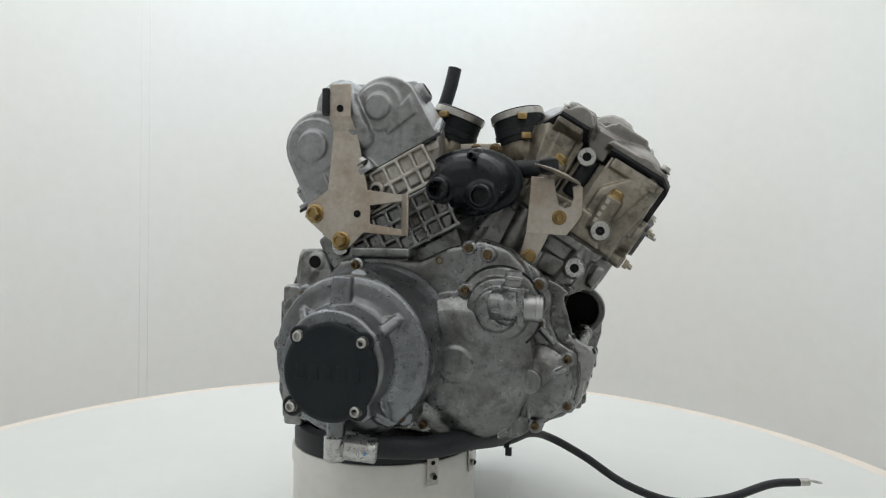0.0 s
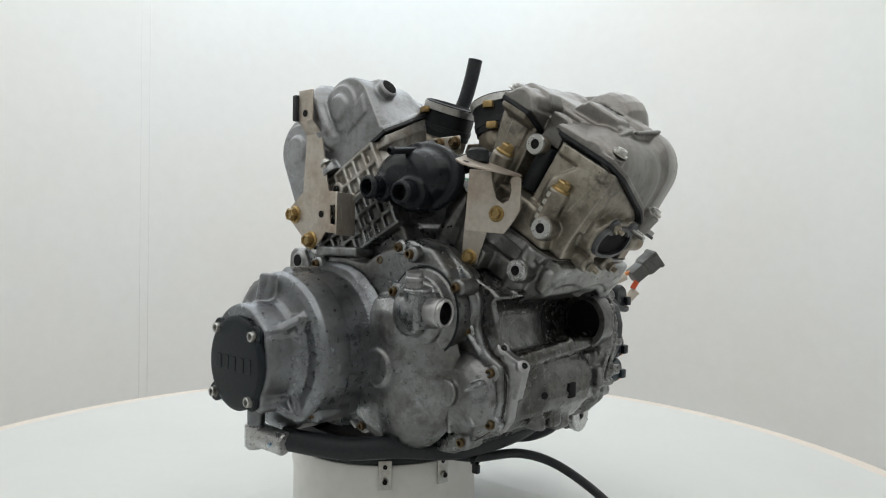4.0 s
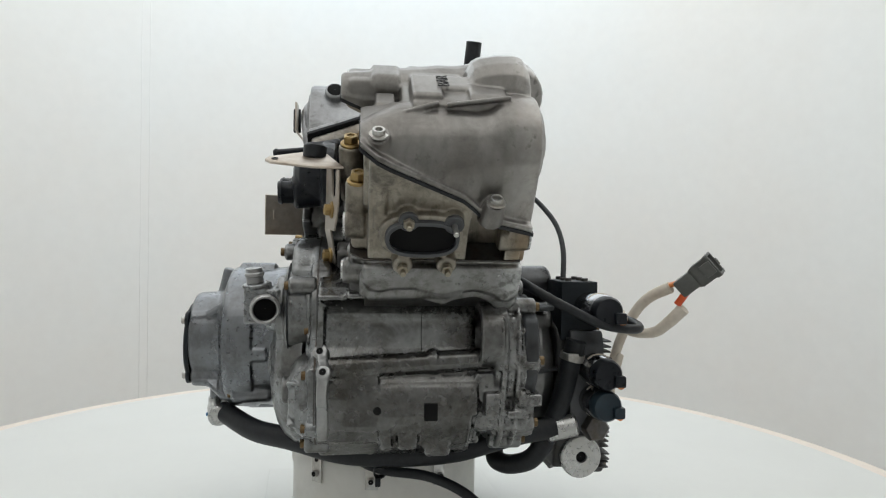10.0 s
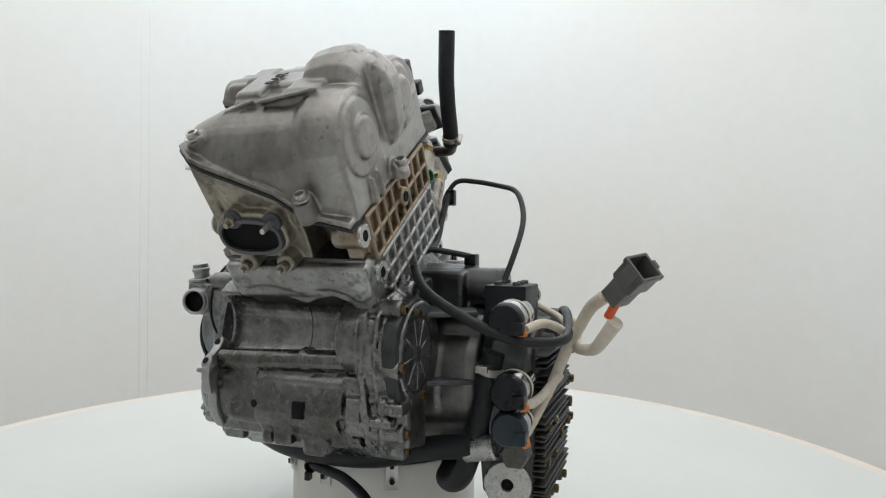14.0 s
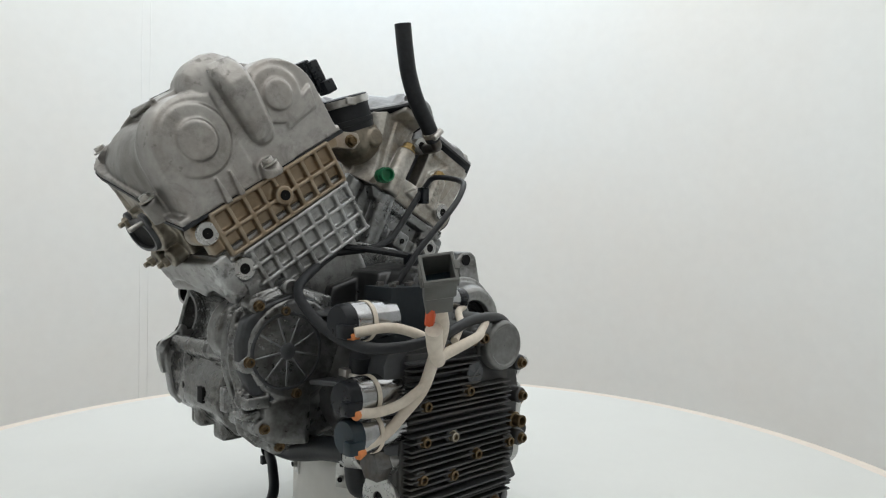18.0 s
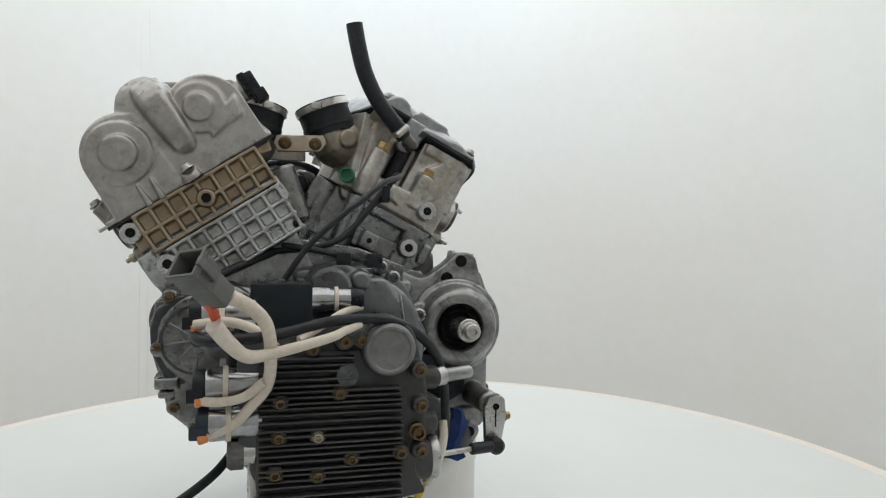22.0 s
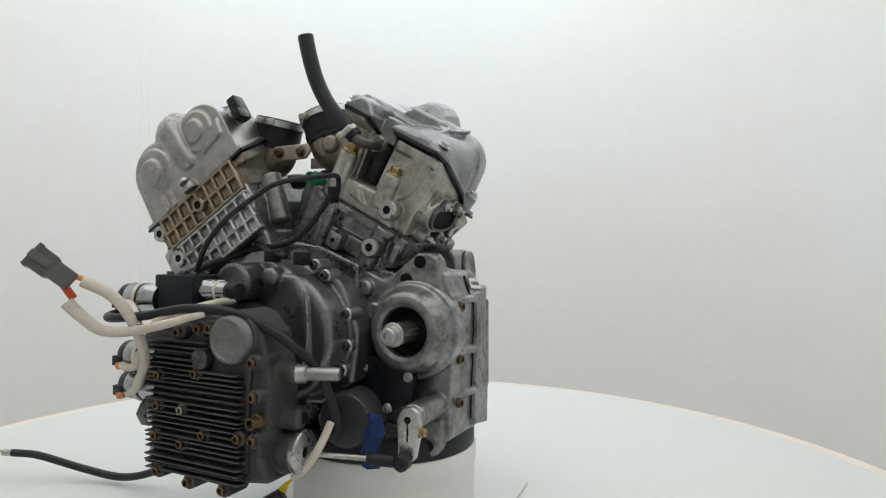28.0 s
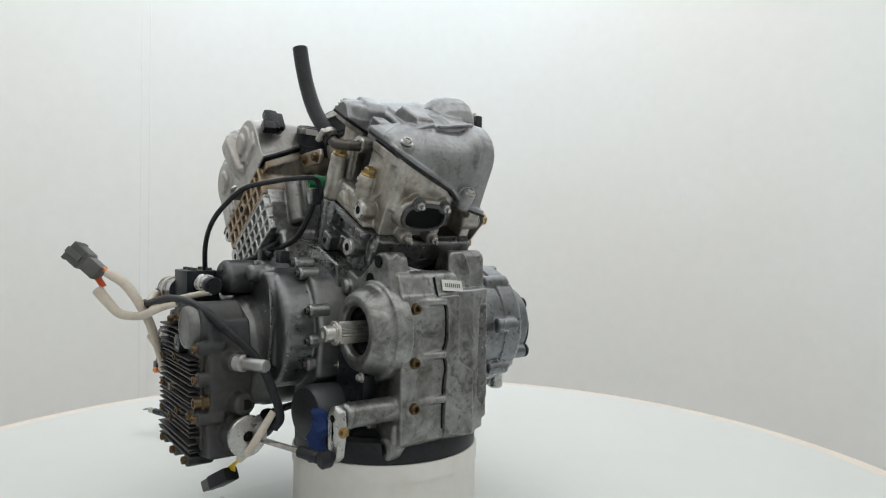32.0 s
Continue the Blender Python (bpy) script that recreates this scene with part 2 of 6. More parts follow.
def lamp_material():
    """An added overhead glow, brightest over the backdrop; its weaker warm rim gives front fill."""
    m = glow("lit_diffuser", (0.97, 0.985, 1.0), 1.0)
    n, lk = m.node_tree.nodes, m.node_tree.links
    tc = n.new("ShaderNodeTexCoord")
    ln = n.new("ShaderNodeVectorMath")
    ln.operation = "LENGTH"
    off = n.new("ShaderNodeVectorMath")
    off.operation = "SUBTRACT"
    off.inputs[1].default_value = (0.02, 1.75, CEILING)
    lk.new(tc.outputs["Object"], off.inputs[0])
    lk.new(off.outputs["Vector"], ln.inputs[0])
    fall = n.new("ShaderNodeMapRange")
    fall.interpolation_type = "SMOOTHSTEP"
    fall.inputs["From Min"].default_value, fall.inputs["From Max"].default_value = 0.5, 1.9
    fall.inputs["To Min"].default_value, fall.inputs["To Max"].default_value = LAMP_PEAK, LAMP_BASE
    lk.new(ln.outputs["Value"], fall.inputs["Value"])
    lk.new(fall.outputs["Result"], n["Principled BSDF"].inputs["Emission Strength"])
    hue = n.new("ShaderNodeMix")
    hue.data_type = "RGBA"
    hue.inputs["A"].default_value = (0.825, 0.922, 1.0, 1)
    hue.inputs["B"].default_value = (0.992, 0.985, 0.945, 1)
    rim = n.new("ShaderNodeMapRange")
    rim.inputs["From Min"].default_value, rim.inputs["From Max"].default_value = 0.3, 2.2
    lk.new(ln.outputs["Value"], rim.inputs["Value"])
    lk.new(rim.outputs["Result"], hue.inputs["Factor"])
    lk.new(hue.outputs["Result"], n["Principled BSDF"].inputs["Emission Color"])
    return m


LAMP = lamp_material()


# ---------------------------------------------------------------- building helpers
def merge(bm, piece, m=None):
    """Adds the small mesh 'piece' to bm, laid by m, and frees it."""
    if m is not None:
        bmesh.ops.transform(piece, matrix=m, verts=piece.verts)
        if m.to_3x3().determinant() < 0:
            bmesh.ops.reverse_faces(piece, faces=piece.faces)
    me = bpy.data.meshes.new("piece")
    piece.to_mesh(me)
    piece.free()
    bm.from_mesh(me)
    bpy.data.meshes.remove(me)
    return bm


def rounded(bm, width, segments=2, angle=30):
    if width > 0:
        sharp = [e for e in bm.edges if len(e.link_faces) == 2 and e.calc_face_angle(0) > radians(angle)]
        bmesh.ops.bevel(bm, geom=sharp, offset=width, segments=segments, affect="EDGES", clamp_overlap=True, profile=0.6)
    return bm


def box(bm, c, size, m=None, bevel=0.002, segments=2):
    b = bmesh.new()
    bmesh.ops.create_cube(b, size=1, matrix=Matrix.Translation(c) @ Matrix.Diagonal((*size, 1)))
    rounded(b, min(bevel, min(size) * 0.45), segments)
    return merge(bm, b, m)


def toward(at, way):
    """A pose at a place whose z axis points along way."""
    return Matrix.Translation(at) @ Vector(way).to_track_quat("Z", "Y").to_matrix().to_4x4()


def lathe(bm, profile, at, way, n=28, m=None, caps=True):
    """A turned body: profile rows of radius and height along way."""
    b = bmesh.new()
    rings = []
    for r, h in profile:
        rings.append([b.verts.new((r * math.cos(2 * math.pi * k / n), r * math.sin(2 * math.pi * k / n), h)) for k in range(n)])
    for lo, hi in zip(rings, rings[1:]):
        for k in range(n):
            b.faces.new((lo[k], lo[(k + 1) % n], hi[(k + 1) % n], hi[k]))
    if caps:
        b.faces.new(rings[0][::-1])
        b.faces.new(rings[-1])
    bmesh.ops.recalc_face_normals(b, faces=b.faces)
    bmesh.ops.transform(b, matrix=toward(at, way), verts=b.verts)
    return merge(bm, b, m)


def rod(bm, a, b, r, n=20, bevel=0.0015, m=None):
    a, b = Vector(a), Vector(b)
    length = (b - a).length
    e = min(bevel, r * 0.4, length * 0.4)
    return lathe(bm, [(r - e, 0), (r, e), (r, length - e), (r - e, length)], a, b - a, n, m)


def pipe(bm, a, b, r, wall, n=24, m=None):
    """An open pipe from a to b with a wall and a dark depth left to the material inside."""
    a, b = Vector(a), Vector(b)
    h = (b - a).length
    return lathe(bm, [(r - wall, h * 0.15), (r - wall, h - 0.001), (r - wall + 0.001, h), (r - 0.001, h), (r, h - 0.001), (r, 0.0)], a, b - a, n, m, caps=False)


def prism(bm, poly, axis, lo, hi, bevel=0.003, segments=2, m=None, taper=0.0):
    """An outline in the plane across axis, drawn out from lo to hi; taper draws the hi end in."""
    b = bmesh.new()
    cx = sum(p[0] for p in poly) / len(poly)
    cy = sum(p[1] for p in poly) / len(poly)

    def at(p, h, k):
        u, v = cx + (p[0] - cx) * (1 - k), cy + (p[1] - cy) * (1 - k)
        return {"x": (h, u, v), "y": (u, h, v), "z": (u, v, h)}[axis]

    lower = [b.verts.new(at(p, lo, 0)) for p in poly]
    upper = [b.verts.new(at(p, hi, taper)) for p in poly]
    b.faces.new(lower)
    b.faces.new(upper[::-1])
    for k in range(len(poly)):
        j = (k + 1) % len(poly)
        b.faces.new((lower[j], lower[k], upper[k], upper[j]))
    bmesh.ops.recalc_face_normals(b, faces=b.faces)
    rounded(b, bevel, segments, 20)
    return merge(bm, b, m)


def smooth_path(points, steps=8, closed=False):
    pts = [Vector(p) for p in points]
    out = []
    n = len(pts)
    for i in range(n if closed else n - 1):
        p0 = pts[i - 1] if (i > 0 or closed) else pts[0] * 2 - pts[1]
        p1, p2 = pts[i], pts[(i + 1) % n]
        p3 = pts[(i + 2) % n] if (i + 2 < n or closed) else p2 * 2 - p1
        for k in range(steps):
            t = k / steps
            out.append(0.5 * ((2 * p1) + (p2 - p0) * t + (2 * p0 - 5 * p1 + 4 * p2 - p3) * t * t + (3 * p1 - p0 - 3 * p2 + p3) * t ** 3))
    if not closed:
        out.append(pts[-1])
    return out


def hose(bm, points, r, n=10, steps=8, m=None, radii=None, hollow=False):
    """A round hose or cable along a smooth line through the points."""
    path = smooth_path(points, steps)
    b = bmesh.new()
    side = None
    rings = []
    for i, p in enumerate(path):
        way = (path[min(i + 1, len(path) - 1)] - path[max(i - 1, 0)]).normalized()
        if side is None:
            side = way.orthogonal().normalized()
        side = (side - way * side.dot(way)).normalized()
        up = way.cross(side)
        rr = r if radii is None else radii[0] + (radii[1] - radii[0]) * i / (len(path) - 1)
        rings.append([b.verts.new(p + (side * math.cos(2 * math.pi * k / n) + up * math.sin(2 * math.pi * k / n)) * rr) for k in range(n)])
    for lo, hi in zip(rings, rings[1:]):
        for k in range(n):
            b.faces.new((lo[k], lo[(k + 1) % n], hi[(k + 1) % n], hi[k]))
    b.faces.new(rings[0][::-1])
    if hollow:
        way = (path[-1] - path[-2]).normalized()
        inner = [b.verts.new(v.co + (path[-1] - v.co) * 0.28) for v in rings[-1]]
        deep = [b.verts.new(v.co - way * r * 2.2) for v in inner]
        for k in range(n):
            j = (k + 1) % n
            b.faces.new((rings[-1][k], rings[-1][j], inner[j], inner[k]))
            b.faces.new((inner[k], inner[j], deep[j], deep[k]))
        b.faces.new(deep)
    else:
        b.faces.new(rings[-1])
    bmesh.ops.recalc_face_normals(b, faces=b.faces)
    return merge(bm, b, m)


def loft(bm, sections, m=None, bevel=0.0, smooth=0):
    """A skin over sections of equally many points, closed along each section and at both ends."""
    b = bmesh.new()
    rings = [[b.verts.new(p) for p in s] for s in sections]
    n = len(rings[0])
    for lo, hi in zip(rings, rings[1:]):
        for k in range(n):
            b.faces.new((lo[k], lo[(k + 1) % n], hi[(k + 1) % n], hi[k]))
    b.faces.new(rings[0][::-1])
    b.faces.new(rings[-1])
    bmesh.ops.recalc_face_normals(b, faces=b.faces)
    rounded(b, bevel, 2, 35)
    return merge(bm, b, m)


def part(name, bm, mat, parent, label="", flat=False):
    """Links a bmesh as one mesh object under a thing or a part."""
    me = bpy.data.meshes.new(name)
    bm.to_mesh(me)
    bm.free()
    me.materials.append(mat)
    if not flat:
        me.polygons.foreach_set("use_smooth", [True] * len(me.polygons))
        me.set_sharp_from_angle(angle=radians(38))
    ob = new(name, me)
    ob.parent = parent
    return tagged(ob, label) if label else ob


def thing(name, label, category, group="", kind=""):
    return tagged(new(name), label, category, group, kind)


def circle(cx, cy, r, n=24, a0=0.0, a1=360.0):
    full = abs(a1 - a0) >= 359.9
    return [(cx + r * math.cos(radians(a0 + (a1 - a0) * k / (n if full else n - 1))), cy + r * math.sin(radians(a0 + (a1 - a0) * k / (n if full else n - 1)))) for k in range(n)]


MESHES = {}


def fastener(kind, parent, at, way, mat, size=0.9, name="bolt"):
    """A bolt of a kind (hex, socket, nut, stud); alike bolts share a mesh. way points out of the head."""
    key = (kind, mat.name)
    if key not in MESHES:
        bm = bmesh.new()
        if kind == "socket":
            lathe(bm, [(0.0030, 0.0008), (0.0030, 0.0045), (0.0045, 0.0048), (0.0050, 0.0042), (0.0050, 0.0), (0.0062, 0.0), (0.0062, -0.0008)], (0, 0, 0), (0, 0, 1), 14, caps=False)
            lathe(bm, [(0.0030, 0.0008), (0.0002, 0.0006)], (0, 0, 0), (0, 0, 1), 14, caps=False)
        elif kind == "hex":
            lathe(bm, [(0.0078, -0.0005), (0.0078, 0.0008), (0.0066, 0.0018)], (0, 0, 0), (0, 0, 1), 18)
            lathe(bm, [(0.0057, 0.0015), (0.0057, 0.0062), (0.0048, 0.0072), (0.0032, 0.0072), (0.0028, 0.0062)], (0, 0, 0), (0, 0, 1), 6)
        elif kind == "nut":
            lathe(bm, [(0.0062, 0.0), (0.0062, 0.0055), (0.0052, 0.0065)], (0, 0, 0), (0, 0, 1), 6)
            lathe(bm, [(0.0032, 0.0), (0.0032, 0.012), (0.0026, 0.0128)], (0, 0, 0), (0, 0, 1), 12)
        else:
            lathe(bm, [(0.003, 0.0), (0.003, 0.018), (0.0024, 0.019)], (0, 0, 0), (0, 0, 1), 12)
        me = bpy.data.meshes.new(kind)
        bm.to_mesh(me)
        bm.free()
        me.materials.append(mat)
        MESHES[key] = me
    ob = new(name, MESHES[key])
    ob.parent = parent
    ob.matrix_basis = toward(at, way) @ Matrix.Rotation(random.uniform(0, 1.0), 4, "Z") @ Matrix.Diagonal((size, size, size, 1))
    return ob


def boss(bm, at, way, r=0.009, h=0.014, hole=0.0045, m=None):
    """A cast boss with a threaded hole."""
    return lathe(bm, [(hole, h - 0.012), (hole, h - 0.0008), (hole + 0.0008, h), (r - 0.0012, h), (r, h - 0.0015), (r + 0.001, -0.006)], at, way, 20, m, caps=False)


def dark_hole(name, r, at, way, parent, m=None):
    """A near-black disc laid on the surface, painting the shade inside a drilled hole."""
    bm = bmesh.new()
    lathe(bm, [(r, 0.0), (r, 0.0008), (0.0003, 0.0006)], at, way, 20, m, caps=False)
    return part(name, bm, HOLE, parent)


def bright_face(at, way, parent, m=None, r=0.0105):
    bm = bmesh.new()
    lathe(bm, [(0.0053, 0.0010), (r, 0.0010), (r + 0.0007, -0.001)], at, way, 24, m, caps=False)
    return part("machined_face", bm, ALU_CLEAN, parent, "machined boss face")


# ---------------------------------------------------------------- the booth
def booth():
    """A white curved backdrop round the far half, an added grey wall behind the camera, and an added glowing ceiling.
    """
    n = 80

    def shell(name, a0, a1, mat, radius, label, lo=0.0, hi=CEILING, cove=0.25):
        prof = [(radius, hi), (radius, lo + cove)] + [(radius - cove + cove * math.cos(radians(a)), lo + cove - cove * math.sin(radians(a))) for a in (15, 30, 45, 60, 75, 90)] + [(0.02, lo)]
        outer = [(r + 0.05 if r > 0.1 else r, z if z > lo + 0.01 else lo - 0.05) for r, z in reversed(prof)]
        prof = prof + outer
        bm = bmesh.new()
        rings = []
        for k in range(n + 1):
            a = radians(a0 + (a1 - a0) * k / n)
            rings.append([(r * math.cos(a), 0.30 + r * math.sin(a), z) for r, z in prof])
        loft(bm, rings)
        ob = part(name, bm, mat, None)
        return tagged(ob, label, "wall", kind="structure")

    shell("wall_backdrop", -8, 188, WALL, 1.75, "white curved seamless backdrop wall, softly lit")
    # unseen wall, added to set fill and reflections on the engine's near side
    shell("added_wall_behind", 188.5, 351.5, FILL_WALL, 1.76, "unseen grey wall added behind the camera to fill and reflect")
    for deg in (122.0, 123.0):
        seam = bmesh.new()
        a = radians(deg)
        box(seam, (0, 0, 0), (0.003, 0.0016, CEILING - 0.4), pose(1.7495 * math.cos(a), 0.30 + 1.7495 * math.sin(a), (CEILING + 0.4) / 2, 0, 0, deg - 90), 0.0003, 1)
        tagged(part("trim", seam, WALL, None), "thin upright joint strip in the white wall", "trim", kind="structure")
    # unseen floor disc, added to bounce warm light onto the low walls
    ground = bmesh.new()
    lathe(ground, [(0.001, 0.004), (1.50, 0.004), (1.505, 0.001)], (0, 0.30, 0), (0, 0, 1), 72, caps=False)
    tagged(part("floor", ground, FLOOR_BOUNCE, None), "unseen warm brown floor added under the turntable to bounce warm light", "floor", kind="structure")
    # out of view: added glowing disc in place of the overhead light
    lid = bmesh.new()
    lathe(lid, [(0.001, CEILING), (1.82, CEILING), (1.82, CEILING + 0.04), (0.001, CEILING + 0.04)], (0, 0.30, 0), (0, 0, 1), 72, caps=False)
    tagged(part("ceiling", lid, LAMP, None), "unseen glowing ceiling added for the overhead light, brightest over the backdrop", "ceiling", kind="structure")


booth()


# ---------------------------------------------------------------- the turntable and what stands on it
def turntable():
    t = thing("turntable", "large round white turntable with a raw board edge", "turntable")
    top = bmesh.new()
    lathe(top, [(0.0005, 0.0), (0.782, 0.0), (0.783, -0.0006)], (0, 0, 0), (0, 0, 1), 128, caps=False)
    part("top", top, BOARD, t)
    border = bmesh.new()
    lathe(border, [(0.779, -0.0012), (0.8105, -0.0012), (0.8125, -0.004)], (0, 0, 0), (0, 0, 1), 128, caps=False)
    part("border", border, BOARD_RIM, t, "bare pinkish board ring round the white top")
    rim = bmesh.new()
    lathe(rim, [(0.8125, -0.004), (0.8125, -0.02), (0.0005, -0.02)], (0, 0, 0), (0, 0, 1), 128, caps=False)
    part("rim", rim, PLYWOOD, t, "thin raw brown board edge")
    column = bmesh.new()
    rod(column, (0, 0, 0.004 - TABLE), (0, 0, -0.02), 0.09, 32)
    part("column", column, STEEL_DARK, t)
    t.matrix_basis = pose(0, TABLE_BACK, TABLE)
    return t


def square_plate():
    bm = bmesh.new()
    box(bm, (0, 0, 0.0035), (0.318, 0.318, 0.005), pose(0.001, 0.001, 0, 0, 0, 4.5), 0.0015)
    ob = part("base_plate", bm, BOARD, None)
    tagged(ob, "thin square white board lying under the pedestal", "board")
    ob.matrix_basis = pose(0, 0, TABLE)
    return ob


def pedestal():
    t = thing("pedestal", "short round white painted pedestal holding the engine", "pedestal")
    body = bmesh.new()
    lathe(body, [(0.0005, 0.006), (0.1195, 0.006), (0.1205, 0.008), (0.1205, 0.074), (0.1195, 0.0745)], (0, 0, 0), (0, 0, 1), 72, caps=False)
    part("body", body, PEDESTAL, t)
    band = bmesh.new()
    lathe(band, [(0.1195, 0.0735), (0.1222, 0.0745), (0.1224, 0.092), (0.1205, 0.0955), (0.112, 0.0955), (0.0005, 0.0935)], (0, 0, 0), (0, 0, 1), 72, caps=False)
    part("band", band, PEDESTAL, t, "scuffed white metal rim band")
    ring = bmesh.new()
    lathe(ring, [(0.098, 0.095), (0.100, 0.118), (0.106, 0.124), (0.1165, 0.121), (0.1195, 0.112), (0.1190, 0.096)], (0, 0, 0), (0, 0, 1), 60, caps=False)
    part("ring", ring, RUBBER, t, "black rubber cushion ring on the rim")
    for a in (-43, -9.5, 28.5):
        clip = bmesh.new()
        m = pose(0, 0, 0, 0, 0, a)
        box(clip, (0.1245, 0, 0.086), (0.0016, 0.0155, 0.034), m, 0.0006)
        box(clip, (0.119, 0, 0.1005), (0.012, 0.0115, 0.002), m, 0.0006)
        lathe(clip, [(0.0042, 0), (0.0042, 0.003), (0.003, 0.0042)], (0.1255, 0, 0.080), (1, 0, 0), 6, m)
        ob = part("clip", clip, STEEL, t, "small bent zinc angle clip with a screw")
        dark_hole("slot", 0.0026, (0.1254, 0, 0.096), (1, 0, 0), ob, m)
        dark_hole("recess", 0.0030, (0.1297, 0, 0.080), (1, 0, 0), ob, m)
    t.matrix_basis = pose(0, 0, TABLE)
    return t


# ---------------------------------------------------------------- the engine
engine = thing("motorcycle_engine", "worn cast aluminium V-twin motorcycle engine with hoses and wiring", "engine")

# a cylinder bank's own space: x to the intake, y to the plain side, z out along the bore, from the middle of the head joint
FRONT = Matrix(((-0.8387, 0, 0.5446, 0.234), (0, -1, 0, 0.027), (0.5446, 0, 0.8387, 0.4207), (0, 0, 0, 1)))
REAR = Matrix(((0.891, 0, -0.454, 0.0123), (0, 1, 0, -0.013), (0.454, 0, 0.891, 0.4384), (0, 0, 0, 1)))


def cast(name, bm, mat, parent, label="", voxel=0.0013, rounds=2):
    """A casting: its pieces grow into one skin with filleted inner corners."""
    ob = part(name, bm, mat, parent, label)
    re = ob.modifiers.new("skin", "REMESH")
    re.mode, re.voxel_size, re.use_smooth_shade = "VOXEL", voxel, True
    sm = ob.modifiers.new("fillet", "SMOOTH")
    sm.factor, sm.iterations = 0.5, rounds
    return ob


def joint(s):
    """Height of the cover's slanting joint over the bank's width."""
    line = ((-0.088, 0.001), (-0.050, 0.0105), (-0.042, 0.0155), (-0.032, 0.0255), (-0.022, 0.0335), (0.006, 0.046), (0.041, 0.0612), (0.066, 0.0730), (0.085, 0.0805))
    s = max(-0.088, min(0.085, s))
    for (s0, w0), (s1, w1) in zip(line, line[1:]):
        if s <= s1:
            return w0 + (w1 - w0) * (s - s0) / (s1 - s0)


def joint_in(s):
    return 0.0390 + 0.44 * max(-0.086, min(0.0845, s))


def arc(cx, cy, r, a0, a1, n):
    return [(cx + r * math.cos(radians(a0 + (a1 - a0) * k / (n - 1))), cy + r * math.sin(radians(a0 + (a1 - a0) * k / (n - 1)))) for k in range(n)]


def lip(bm, m, lo, hi, grow=0.0):
    """A thin plate that follows the stepped joint between cover and head."""
    def edge(s):
        left = -0.101 if s < 0.050 else -0.101 + (s - 0.050) * 0.8
        right = 0.097 if s < -0.010 else 0.097 - (s + 0.010) * 0.5
        return left - grow, right + grow

    def strip(rows, left=None, right=None):
        secs = []
        for s in rows:
            u0, u1 = edge(s)
            w0 = joint(s) if left is None else joint_in(s)
            w1 = joint_in(s) if right is None else joint(s)
            u0, u1 = (u0 if left is None else left - grow), (u1 if right is None else right + grow)
            secs.append([(u0, s, w0 + lo), (u1, s, w1 + lo), (u1, s, w1 + hi), (u0, s, w0 + hi)])
        loft(bm, secs, m)

    strip((-0.087 - grow, -0.050, -0.042, -0.032, -0.022, 0.006, 0.030, 0.038 + grow))
    strip((0.036, 0.041, 0.052, 0.066 + grow), right=-0.021)
    strip((0.036, 0.060, 0.0845 + grow), left=0.012)


STUDS = ((0.024, 0.0145), (-0.0155, 0.0125), (0.027, -0.033), (-0.0125, -0.0325))


